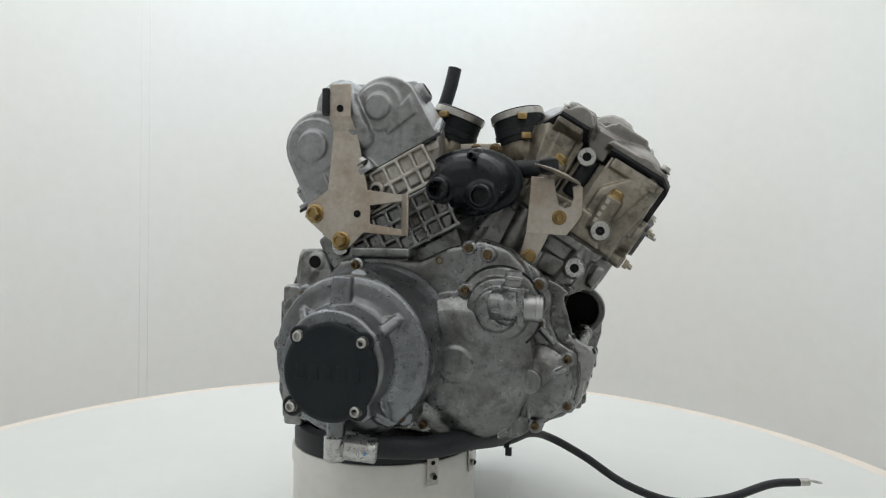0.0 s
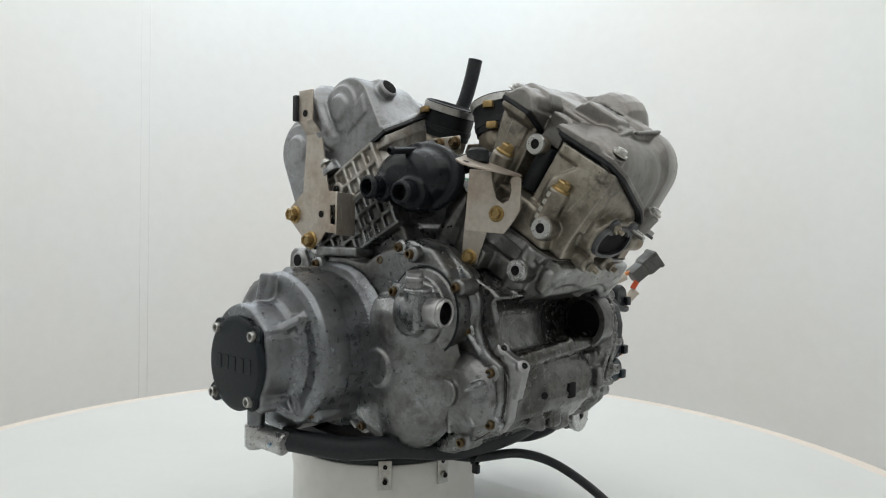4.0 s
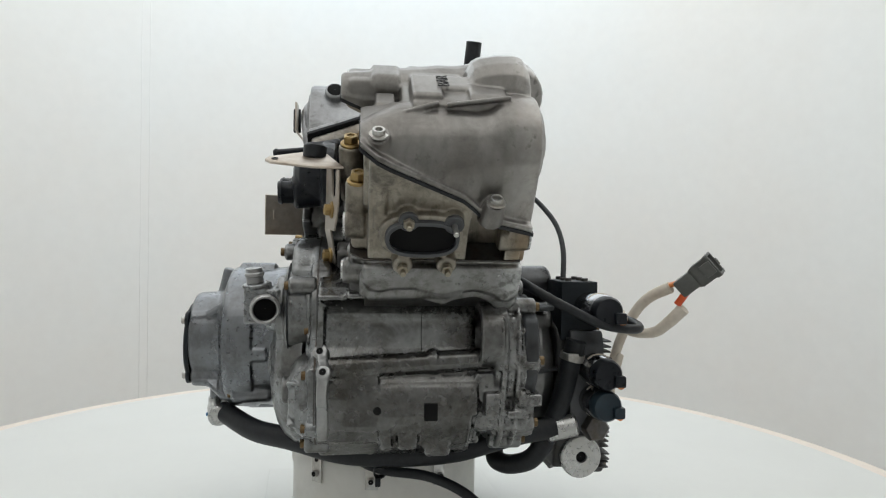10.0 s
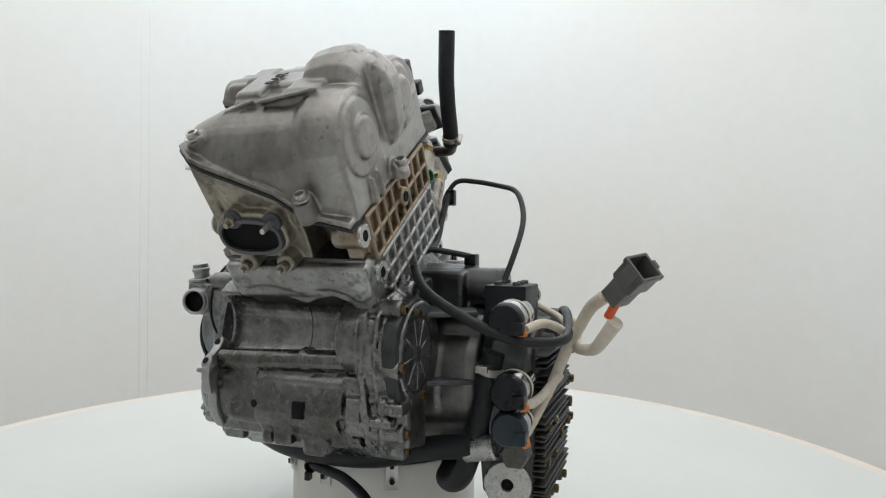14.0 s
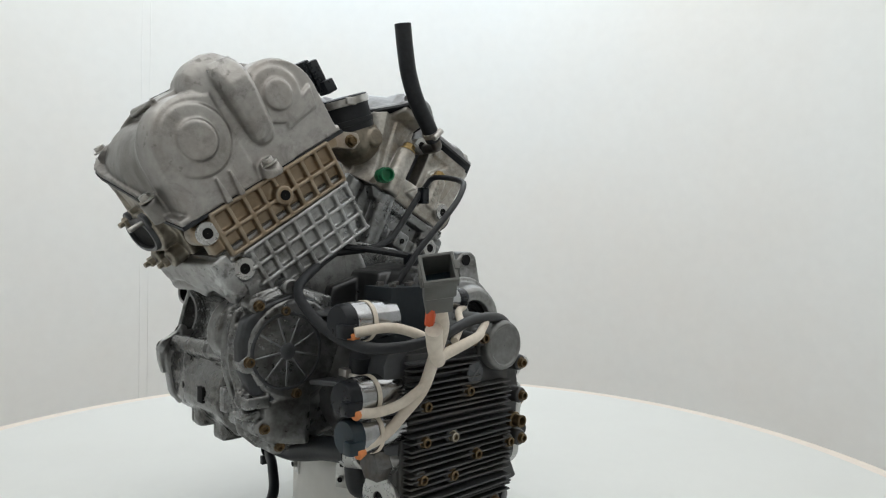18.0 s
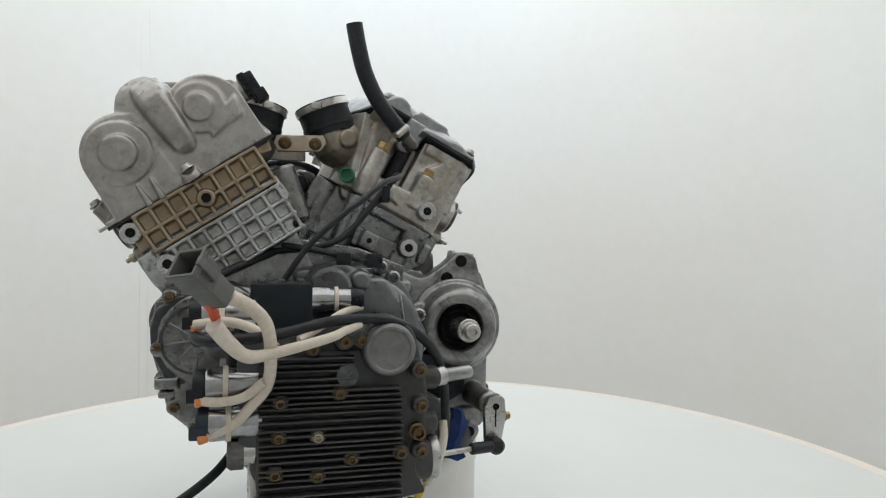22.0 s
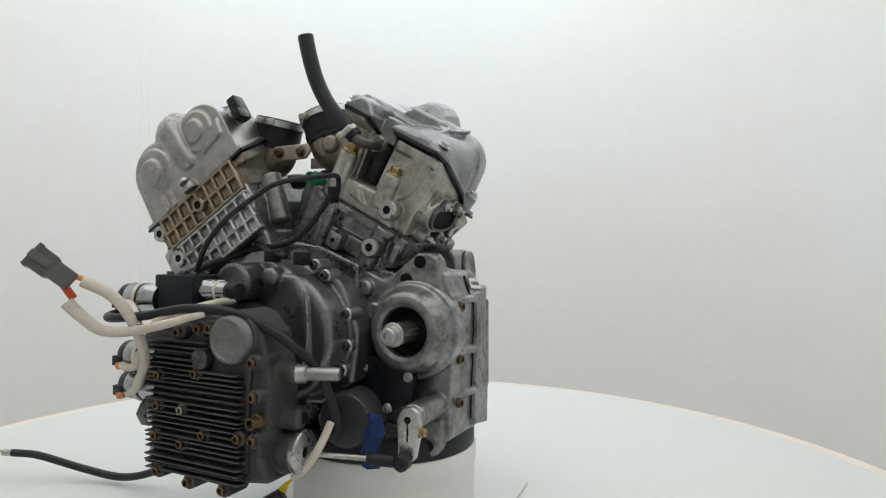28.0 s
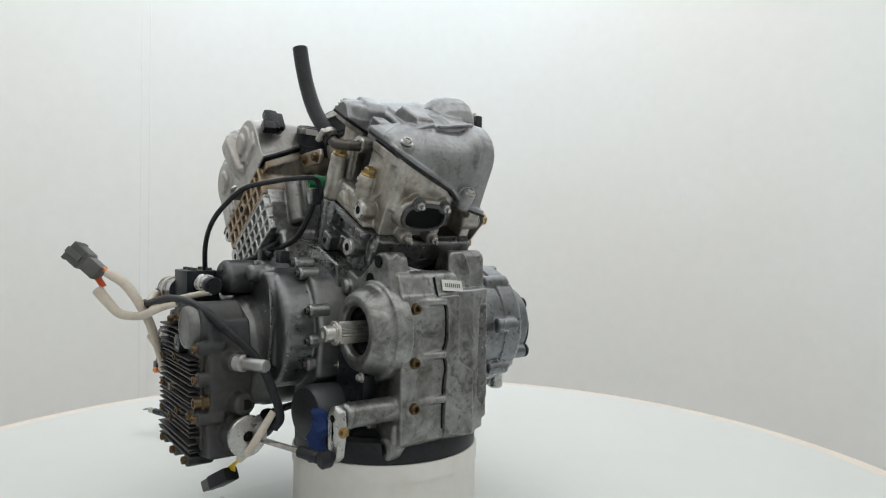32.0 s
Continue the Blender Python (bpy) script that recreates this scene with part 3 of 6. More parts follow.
def bank(m, rear):
    way = m.to_3x3()
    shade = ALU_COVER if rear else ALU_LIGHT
    tilt = m @ Matrix(((1, 0, 0, 0), (0, 1, 0, 0), (0, 0.44, 1, 0.0425), (0, 0, 0, 1)))
    cover = bmesh.new()
    # exhaust barrel: its middle and radius along the length, drawn in to a blunt plain end
    secs = []
    for y, cu, cw, r in ((-0.0885, -0.045, 0.060, 0.0405), (-0.0860, -0.045, 0.060, 0.0440), (-0.0700, -0.0455, 0.0595, 0.0462), (-0.0560, -0.0465, 0.0590, 0.0465), (-0.0500, -0.047, 0.0575, 0.0450), (-0.0440, -0.0485, 0.0540, 0.0440), (-0.0360, -0.050, 0.0515, 0.0448), (-0.0220, -0.050, 0.0505, 0.0462), (0.0, -0.050, 0.050, 0.0472), (0.0220, -0.0505, 0.050, 0.0468), (0.0330, -0.0515, 0.0505, 0.0452), (0.0430, -0.054, 0.052, 0.0405), (0.0540, -0.058, 0.056, 0.0330), (0.0620, -0.061, 0.061, 0.0250), (0.0660, -0.062, 0.066, 0.0170)):
        base = joint(y) + 0.002
        sec = [(cu - r - 0.001, y, base)]
        sec += [(u, y, max(base + 0.003, w)) for u, w in arc(cu, cw, r, 182, 60, 16)]
        secs.append(sec + [(-0.016, y, max(base + 0.004, cw + r * 0.80)), (-0.012, y, base)])
    loft(cover, secs, m)
    # intake barrel
    inn = [(0.008, 0.0), (0.010, 0.080)] + arc(0.048, 0.056, 0.044, 125, 4, 12) + [(0.093, 0.0)]
    secs = []
    for s, grow, narrow in ((-0.0875, 0.94, 0.0), (-0.084, 1.0, 0.0), (-0.050, 1.02, 0.0), (-0.040, 1.02, 0.0), (-0.030, 0.97, 0.0), (-0.022, 0.96, 0.0), (-0.010, 0.96, 0.0), (0.030, 0.94, 0.018), (0.062, 0.92, 0.034), (0.082, 0.90, 0.040), (0.0845, 0.86, 0.042)):
        base = joint_in(s) + 0.002
        secs.append([(0.008 + (u - 0.008) * (0.085 - narrow) / 0.085, s, base if w <= 0 else max(base + 0.003, 0.05 + (w - 0.05) * grow)) for u, w in inn])
    loft(cover, secs, m)
    # chain tunnel hump, the deck between the cams and its raised pads
    hump = [(-0.034, 0.0), (-0.034, 0.096), (-0.030, 0.108), (-0.022, 0.1185), (-0.012, 0.1250), (0.002, 0.1270), (0.014, 0.1245), (0.024, 0.1165), (0.031, 0.105), (0.034, 0.088), (0.034, 0.0)]
    secs = []
    for y, k in ((-0.0875, 0.80), (-0.0865, 0.88), (-0.0840, 0.94), (-0.0790, 0.985), (-0.0720, 1.0), (-0.0560, 0.995), (-0.0400, 0.97), (-0.0340, 0.94), (-0.0300, 0.86)):
        secs.append([(u * (0.55 + 0.45 * k), y, joint(y) if w <= 0 else w * k) for u, w in hump])
    loft(cover, secs, m)
    box(cover, (0.0, -0.028, 0.060), (0.075, 0.116, 0.062), m, 0.004)
    box(cover, (-0.006, 0.044, 0.070), (0.026, 0.018, 0.032), m, 0.002)
    # stepped deck: a broad pad, a raised pad on it and the lower step beside the hump
    prism(cover, [(-0.058, 0.080), (-0.055, 0.1005), (-0.050, 0.1025), (0.000, 0.1040), (0.010, 0.090), (0.010, 0.080)], "y", -0.034, 0.022, 0.0015, 1, m)
    prism(cover, [(-0.052, 0.09), (-0.049, 0.1060), (-0.045, 0.1075), (-0.004, 0.1085), (0.000, 0.09)], "y", -0.004, 0.022, 0.0015, 1, m)
    prism(cover, [(-0.034, 0.09), (-0.031, 0.1062), (-0.026, 0.1075), (-0.004, 0.1085), (0.000, 0.09)], "y", -0.034, 0.000, 0.0015, 1, m)
    prism(cover, [(-0.056, 0.09), (-0.052, 0.1050), (-0.046, 0.1075), (-0.020, 0.1085), (-0.010, 0.09)], "y", -0.060, -0.027, 0.0015, 1, m)
    box(cover, (0.030, -0.004, 0.090), (0.052, 0.050, 0.013), m, 0.003)
    prism(cover, [(0.010, 0.070), (0.060, 0.070), (0.056, 0.092), (0.048, 0.0985), (0.020, 0.0985), (0.012, 0.090)], "y", 0.030, 0.056, 0.003, 2, m)
    for a, c in (((-0.0605, 0.030, 0.0945), (-0.0555, 0.000, 0.1025)), ((-0.0575, -0.006, 0.1015), (-0.0530, -0.062, 0.1085))):
        rod(cover, a, c, 0.0022, 10, 0.001, m)
    prism(cover, [(0.010, 0.080), (0.052, 0.080), (0.050, 0.094), (0.016, 0.094)], "y", 0.050, 0.078, 0.004, 2, m)
    # ridge running down the chain end between the cam ends
    secs = []
    for w, half, out in ((0.116, 0.0140, 0.0880), (0.110, 0.0155, 0.0955), (0.102, 0.0162, 0.1010), (0.094, 0.0162, 0.1040), (0.084, 0.0158, 0.1045), (0.064, 0.0148, 0.1025), (0.046, 0.0140, 0.1000), (0.037, 0.0130, 0.0970), (0.031, 0.0110, 0.0925), (0.0285, 0.0090, 0.0890)):
        mid = 0.0095 + (0.095 - w) * 0.05
        secs.append([(mid - half - 0.003, -0.080, w), (mid - half, -out + 0.0075, w), (mid - half + 0.003, -out + 0.002, w), (mid - half + 0.007, -out, w), (mid + half - 0.007, -out, w), (mid + half - 0.003, -out + 0.002, w), (mid + half, -out + 0.0075, w), (mid + half + 0.003, -0.080, w)])
    loft(cover, secs, m)
    for u, w, r in ((-0.0495, 0.0630, 0.0345), (0.0455, 0.0650, 0.0285)):
        lathe(cover, [(0.0005, -0.006), (r + 0.005, -0.006), (r + 0.004, 0.0005), (r, 0.0012), (r - 0.0015, 0.0042), (r * 0.58, 0.0050), (r * 0.53, 0.0085), (r * 0.46, 0.0095), (0.0005, 0.0095)], (u, -0.0868, w), (0, -1, 0), 40, m)
    for u in (-0.052, -0.037):
        prism(cover, [(u - 0.0035, 0.0), (u + 0.0035, 0.0), (u + 0.001, 0.026), (u - 0.001, 0.026)], "y", -0.0935, -0.084, 0.0012, 1, m)
    prism(cover, [(0.040, 0.030), (0.082, 0.036), (0.086, 0.060), (0.060, 0.050), (0.044, 0.042)], "y", -0.0915, -0.08, 0.003, 2, m)
    lip(cover, m, 0.0004, 0.0065)
    # sensor tube at the intake corner
    rod(cover, (0.050, -0.058, 0.060), (0.101, -0.057, 0.064), 0.0125, 24, 0.002, m)
    prism(cover, [(0.004, 0.118), (0.020, 0.117), (0.058, 0.096), (0.094, 0.080), (0.098, 0.066), (0.04, 0.05)], "y", -0.064, -0.052, 0.003, 2, m)
    for u, s, w in ((-0.084, 0.051, 0.088), (-0.104, -0.050, 0.038), (0.000, -0.0965, 0.0175), (0.048, 0.074, 0.090)):
        hose(cover, [(u * 0.93, s * 0.95, joint(s) + 0.001), (u * 0.96, s * 0.97, (joint(s) + w) / 2), (u * 0.99, s, w - 0.005)], 0.012, 20, 3, m, (0.0115, 0.0088))
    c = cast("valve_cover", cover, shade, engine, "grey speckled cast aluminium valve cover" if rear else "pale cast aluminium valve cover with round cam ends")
    gasket = bmesh.new()
    lip(gasket, m, -0.0022, 0.0012, 0.0008)
    part("gasket", gasket, RUBBER, c, "black rubber cover gasket")
    for u, s, w in ((-0.084, 0.051, 0.088), (-0.104, -0.050, 0.038), (0.000, -0.0965, 0.0175), (0.048, 0.074, 0.090)):
        fastener("socket", c, m @ Vector((u * 0.99, s, w - 0.004)), way @ Vector((-0.1, 0, 1)), STEEL, 1.1, "cover_screw")
        ring = bmesh.new()
        lathe(ring, [(0.0080, -0.0004), (0.0080, 0.0012), (0.006, 0.0014)], (u * 0.99, s, w - 0.0045), (-0.1, 0, 1), 20, m)
        part("washer", ring, STEEL, c)
    bore = bmesh.new()
    lathe(bore, [(0.0095, 0.0), (0.0003, 0.0004)], (0.1013, -0.057, 0.0641), (1, 0, 0.08), 24, m, caps=False)
    part("sensor_bore", bore, HOLE, c)

    # head: a core under the stepped joint, with posts, a gusset and bosses on the plain side
    second = -0.045 if rear else -0.055
    head = bmesh.new()
    secs = []
    for s, o, d in ((-0.083, 0.0, 0.0), (-0.068, 0.0, 0.0), (-0.0665, 0.0, 0.030), (-0.050, 0.0, 0.030), (-0.042, 0.0, 0.030), (-0.0335, 0.0, 0.030), (-0.032, 0.0, 0.0), (-0.022, 0.0, 0.0), (0.0, 0.0, 0.0), (0.036, 0.012, 0.0)):
        # d: the deep pocket beside the exhaust port
        t, q = joint(s) - 0.003, joint_in(s) - 0.003
        secs.append([(-0.095, s, t), (-0.095 + d * 0.5, s, t - 0.008), (-0.088 + d, s, t - 0.014 if d else -0.010), (-0.088 + d, s, -0.0368), (0.074 - o, s, -0.0368), (0.074 - o, s, -0.010), (0.088 - o, s, q - 0.012), (0.091 - o, s, q)])
    loft(head, secs, m)
    secs = []
    for s in (0.030, 0.045, 0.058):
        t = joint(s) - 0.003
        secs.append([(-0.095, s, t), (-0.095, s, t - 0.010), (-0.088, s, -0.010), (-0.088, s, -0.0368), (-0.022, s, -0.0368), (-0.024, s, t)])
    loft(head, secs, m)
    secs = []
    for s, o in ((0.030, 0.010), (0.045, 0.020), (0.058, 0.030)):
        q = joint_in(s) - 0.003
        secs.append([(0.012, s, q), (0.008, s, -0.0368), (0.074 - o, s, -0.0368), (0.074 - o, s, -0.010), (0.088 - o, s, q - 0.012), (0.091 - o, s, q)])
    loft(head, secs, m)
    under = [(-0.094, 0.030), (-0.024, 0.030), (-0.028, 0.063), (-0.088, 0.063)]
    prism(head, under, "z", -0.016, -0.003, 0.003, 2, tilt)
    prism(head, [(0.014, 0.050), (0.056, 0.050), (0.052, 0.080), (0.018, 0.080)], "z", -0.012, -0.003, 0.003, 2, tilt)
    # swollen lower wall and the gusset up to the lip
    prism(head, [(-0.074, -0.0368), (0.046, -0.0368), (0.040, -0.016), (0.006, -0.004), (-0.030, -0.002), (-0.060, -0.004)], "y", 0.04, 0.0735, 0.006, 3, m)
    prism(head, [(-0.033, 0.028), (-0.062, 0.060), (-0.082, 0.066), (-0.084, 0.056), (-0.072, 0.010), (-0.052, -0.012), (-0.034, -0.012)], "y", 0.045, 0.0625, 0.003, 2, m)
    prism(head, [(0.020, 0.060), (0.046, 0.066), (0.040, 0.020), (0.030, -0.03), (0.016, -0.03)], "y", 0.045, 0.0620, 0.004, 2, m)
    rod(head, (0.022, 0.073, -0.0368), (0.022, 0.075, 0.025), 0.0122, 24, 0.002, m)
    rod(head, (second, 0.067, -0.020), (second, 0.067, 0.026), 0.0115, 24, 0.002, m)
    rod(head, (-0.063, 0.060, -0.015), (-0.063, 0.0795, -0.015), 0.0125, 24, 0.002, m)
    rod(head, (-0.001, 0.050, 0.049), (-0.001, 0.066, 0.049), 0.0105, 24, 0.002, m)
    rod(head, (-0.085, -0.060, -0.0135), (-0.085, -0.088, -0.0135), 0.0115, 24, 0.002, m)
    prism(head, [(-0.028, -0.026), (0.000, -0.022), (-0.012, -0.008)], "y", 0.068, 0.080, 0.002, 1, m)
    # exhaust flange
    oval = []
    for k in range(32):
        a = 2 * math.pi * k / 32
        oval.append((0.011 + 0.0290 * math.copysign(abs(math.cos(a)) ** 0.75, math.cos(a)), -0.0025 + 0.0145 * math.copysign(abs(math.sin(a)) ** 0.8, math.sin(a))))
    big = [(0.012 + (a - 0.011) * 1.26, -0.0025 + (b + 0.0025) * 1.5) for a, b in oval]
    prism(head, big, "x", -0.104, -0.070, 0.002, 1, m)
    for s, w in STUDS:
        rod(head, (-0.105, s, w), (-0.070, s, w), 0.0092, 20, 0.002, m)
    box(head, (-0.088, 0.048, 0.022), (0.014, 0.012, 0.050), m, 0.004)
    # ribbed pocket wall on the chain side
    for k in range(9):
        box(head, (-0.074 + k * 0.0183, -0.0855, -0.022), (0.0042, 0.010, 0.044), m, 0.001, 1)
    for w in (-0.0435, -0.0225, -0.001):
        box(head, (-0.001, -0.0855, w), (0.150, 0.010, 0.0042), m, 0.001, 1)
    rod(head, (0.0, -0.080, -0.022), (0.0, -0.0935, -0.022), 0.0098, 20, 0.001, m)
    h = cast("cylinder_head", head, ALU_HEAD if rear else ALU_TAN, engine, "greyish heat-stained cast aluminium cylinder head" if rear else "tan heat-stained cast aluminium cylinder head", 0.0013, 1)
    for u, s, w, d in ((-0.063, 0.0797, -0.015, 1), (-0.085, -0.0882, -0.0135, -1), (-0.001, 0.0662, 0.049, 1), (0.0, -0.0937, -0.022, -1)):
        dark_hole("threaded_hole", 0.0052, (u, s, w), (0, d, 0), h, m)
        if u:
            bright_face((u, s, w), (0, d, 0), h, m)
    # solid near-black plug: the port's inner shade is in its colour
    dark = bmesh.new()
    prism(dark, oval, "x", -0.1046, -0.0930, 0.0, 1, m)
    part("exhaust_bore", dark, HOLE, h, "black sooty oval exhaust bore")
    rim = bmesh.new()
    b = bmesh.new()
    rings = []
    for k, u in ((1.0, -0.1030), (1.0, -0.1085), (1.10, -0.1085), (1.14, -0.1040)):
        rings.append([b.verts.new((u, 0.011 + (p - 0.011) * k, -0.0025 + (q + 0.0025) * (k * 1.12 if k > 1 else 1))) for p, q in oval])
    for lo, hi in zip(rings, rings[1:]):
        for k in range(32):
            b.faces.new((lo[k], lo[(k + 1) % 32], hi[(k + 1) % 32], hi[k]))
    bmesh.ops.recalc_face_normals(b, faces=b.faces)
    merge(rim, b, m)
    for s, w in STUDS[:2]:
        rod(rim, (-0.100, s, w), (-0.1075, s, w), 0.0088, 20, 0.001, m)
    part("exhaust_flange", rim, ALU_SHADE, h, "sooty oval exhaust flange")
    for i, (s, w) in enumerate(STUDS):
        kind = "stud" if i == 1 and not rear else "nut"
        fastener(kind, h, m @ Vector((-0.1065, s, w)), way @ Vector((-1, 0, 0)), STEEL if kind == "stud" or rear else NUT, 0.85, "stud_nut")
    # black rod puts the plug well's shade into colour
    well = bmesh.new()
    rod(well, (-0.006, 0.0440, 0.000), (-0.006, 0.0440, 0.052), 0.0100, 20, 0.002, m)
    part("plug_well_shade", well, RUBBER, h, "black rod standing for the shade in the spark plug well")
    pips = bmesh.new()
    for k in range(4):
        box(pips, (second + 0.004, 0.0782, 0.018 - k * 0.0085), (0.0045, 0.001, 0.0055), m, 0.0004, 1)
    part("cast_marks", pips, ALU_TAN, h, "small raised bars, not readable")
    for u, s in ((second, 0.067), (0.022, 0.075)):
        fastener("hex", h, m @ Vector((u, s, 0.0255)), way @ Vector((0, 0, 1)), BRASS, 1.35, "head_bolt")

    # cylinder with its rib grid on the chain side, posts and a ledge on the plain side
    cyl = bmesh.new()
    secs = []
    for s in (-0.083, 0.0, 0.060):
        secs.append([(-0.088, s, -0.0378), (-0.091, s, -0.056), (-0.088, s, -0.080), (-0.072, s, -0.104), (0.060, s, -0.104), (0.078, s, -0.062), (0.076, s, -0.0378)])
    loft(cyl, secs, m)
    prism(cyl, [(-0.082, -0.0378), (0.048, -0.0378), (0.040, -0.050), (-0.078, -0.050)], "y", 0.04, 0.0735, 0.003, 2, m)
    prism(cyl, [(-0.066, -0.098), (0.064, -0.098), (0.056, -0.165), (-0.045, -0.160)], "y", -0.072, 0.056, 0.006, 2, m)
    for k in range(8):
        box(cyl, (-0.058 + k * 0.0183, -0.0855, -0.075), (0.0042, 0.010, 0.058), m, 0.001, 1)
    for w in (-0.0485, -0.066, -0.084, -0.102):
        box(cyl, (0.004, -0.0855, w), (0.140, 0.010, 0.0042), m, 0.001, 1)
    rod(cyl, (-0.072, -0.060, -0.061), (-0.072, -0.088, -0.061), 0.0115, 24, 0.002, m)
    rod(cyl, (-0.063, 0.055, -0.067), (-0.063, 0.0815, -0.067), 0.0128, 24, 0.002, m)
    rod(cyl, (-0.063, 0.064, -0.0378), (-0.054, 0.060, -0.128), 0.0128, 24, 0.002, m)
    rod(cyl, (0.022, 0.070, -0.0378), (0.014, 0.066, -0.118), 0.0128, 24, 0.002, m)
    prism(cyl, [(0.016, -0.072), (-0.048, -0.068), (-0.046, -0.092), (0.014, -0.096)], "y", 0.05, 0.070, 0.003, 2, m)
    box(cyl, (-0.014, 0.077, -0.0825), (0.020, 0.022, 0.022), m, 0.003)
    rod(cyl, (0.058, 0.050, -0.0378), (0.062, 0.050, -0.150), 0.013, 24, 0.002, m)
    skirt = [(-0.086, -0.040), (-0.086, -0.082), (-0.078, -0.094), (-0.068, -0.094), (-0.060, -0.083), (-0.044, -0.076), (-0.026, -0.080), (-0.014, -0.086), (0.002, -0.081), (0.016, -0.074), (0.034, -0.074), (0.046, -0.080), (0.056, -0.076), (0.062, -0.064), (0.062, -0.040)]
    prism(cyl, skirt, "x", -0.0945, -0.078, 0.003, 2, m)
    prism(cyl, [(p, q * 0.72 - 0.012) for p, q in skirt], "x", -0.0968, -0.088, 0.004, 2, m)
    for s in (-0.060, -0.022, 0.018, 0.055):
        box(cyl, (-0.088, s, -0.064), (0.012, 0.020, 0.026), m, 0.004)
    rod(cyl, (0.074, -0.045, -0.095), (0.090, -0.045, -0.030), 0.0145, 24, 0.003, m)
    rod(cyl, (-0.086, -0.035, -0.070), (-0.086, 0.060, -0.074), 0.010, 20, 0.003, m)
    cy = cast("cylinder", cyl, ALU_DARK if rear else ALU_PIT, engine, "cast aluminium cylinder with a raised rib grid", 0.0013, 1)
    for u, s, w, d in ((-0.072, -0.0882, -0.061, -1), (-0.063, 0.0817, -0.067, 1)):
        dark_hole("threaded_hole", 0.0052, (u, s, w), (0, d, 0), cy, m)
        bright_face((u, s, w), (0, d, 0), cy, m)
    dark_hole("threaded_hole", 0.0032, (-0.014, 0.0882, -0.0825), (0, 1, 0), cy, m)
    seam = bmesh.new()
    edge = [(-0.0885, -0.0840), (0.0745, -0.0840), (0.0745, 0.056), (0.046, 0.0742), (-0.078, 0.0742), (-0.0885, 0.062)]
    prism(seam, edge, "z", -0.0382, -0.0364, 0.0003, 1, m)
    part("head_gasket", seam, STEEL_DARK, cy, "thin dark head gasket")
    # a few unreadable cast characters on the base
    marks = bmesh.new()
    for k in range(6):
        box(marks, (-0.0952, -0.010 + k * 0.0062, -0.058), (0.001, 0.0040, 0.006), m, 0.0004, 1)
    part("cast_marks", marks, ALU_DARK, cy, "small cast bars, not readable")

    # intake stub, rubber boot and clamps
    place = Vector((0.167, 0.020, 0.5270)) if not rear else Vector((0.0935, 0.020, 0.5310))
    axis = (Vector((-0.22, 0, 0.975)) if not rear else Vector((0.36, 0, 0.933))).normalized()
    stub = bmesh.new()
    foot = m @ Vector((0.050, 0.0 if not rear else 0.02, 0.020))
    neck = place - axis * 0.050
    hose(stub, [foot, foot * 0.45 + neck * 0.55, neck, place - axis * 0.034], 0.03, 24, 6, None, (0.036, 0.0285))
    rod(stub, foot * 0.5 + neck * 0.5, foot * 0.5 + neck * 0.5 + Vector((0, 0.040, 0.004)), 0.012, 20, 0.003)
    st = cast("intake_stub", stub, ALU_STUB, engine, "cast aluminium intake stub", 0.0013, 2)
    boot = bmesh.new()
    lathe(boot, [(0.027, -0.040), (0.0322, -0.040), (0.0322, -0.012), (0.0335, -0.009), (0.0335, 0.0), (0.0305, 0.001), (0.0285, -0.002), (0.0275, -0.036)], place, axis, 40, caps=False)
    part("rubber_boot", boot, RUBBER, st, "black rubber intake boot")
    bore = bmesh.new()
    lathe(bore, [(0.0278, -0.026), (0.0005, -0.027)], place, axis, 40, caps=False)
    part("intake_bore", bore, HOLE, st)
    for i, h0 in enumerate((-0.0055, -0.030)):
        clamp = bmesh.new()
        lathe(clamp, [(0.0326, h0 - 0.0045), (0.0346, h0 - 0.004), (0.0346, h0 + 0.004), (0.0326, h0 + 0.0045)] if i == 0 else [(0.0320, h0 - 0.0035), (0.0333, h0 - 0.003), (0.0333, h0 + 0.003), (0.0320, h0 + 0.0035)], place, axis, 40, caps=False)
        cl = part("hose_clamp", clamp, STEEL if i == 0 else RUBBER, st, "thin steel screw clamp" if i == 0 else "dark rubber bead")
        for side in ((-1, 1) if i == 0 else (-1,)):
            aside = (Vector((0.30 * side * (1 if rear else -1), side, 0))).normalized()
            aside = (aside - axis * aside.dot(axis)).normalized()
            screw = bmesh.new()
            box(screw, (0, 0, 0), (0.012, 0.008, 0.008), toward(place + axis * (h0 - (0.008 if side < 0 else 0)) + aside * 0.0365, aside), 0.0015)
            part("clamp_screw", screw, STEEL if side > 0 else BRASS, cl)


bank(FRONT, False)
bank(REAR, True)


def lettering():
    """The three hand-drawn letters on the front valve cover."""
    c = bpy.data.curves.new("letters", "FONT")
    c.body, c.size, c.extrude, c.align_x, c.align_y = "BAR", 0.0150, 0.0003, "CENTER", "CENTER"
    tmp = bpy.data.objects.new("letters", c)
    scene.collection.objects.link(tmp)
    bpy.context.view_layer.update()
    me = bpy.data.meshes.new_from_object(tmp)
    bpy.data.objects.remove(tmp)
    bm = bmesh.new()
    bm.from_mesh(me)
    bpy.data.meshes.remove(me)
    # reads along the cover's length, tops to the chain side
    lay = FRONT @ Matrix(((0, 1, 0, -0.020), (-1, 0, 0, -0.006), (0, 0, 1, 0.1092), (0, 0, 0, 1))) @ Matrix.Rotation(radians(90), 4, "Z")
    bmesh.ops.transform(bm, matrix=lay, verts=bm.verts)
    part("marker_writing", bm, INK, engine, "black marker letters on the valve cover")


lettering()


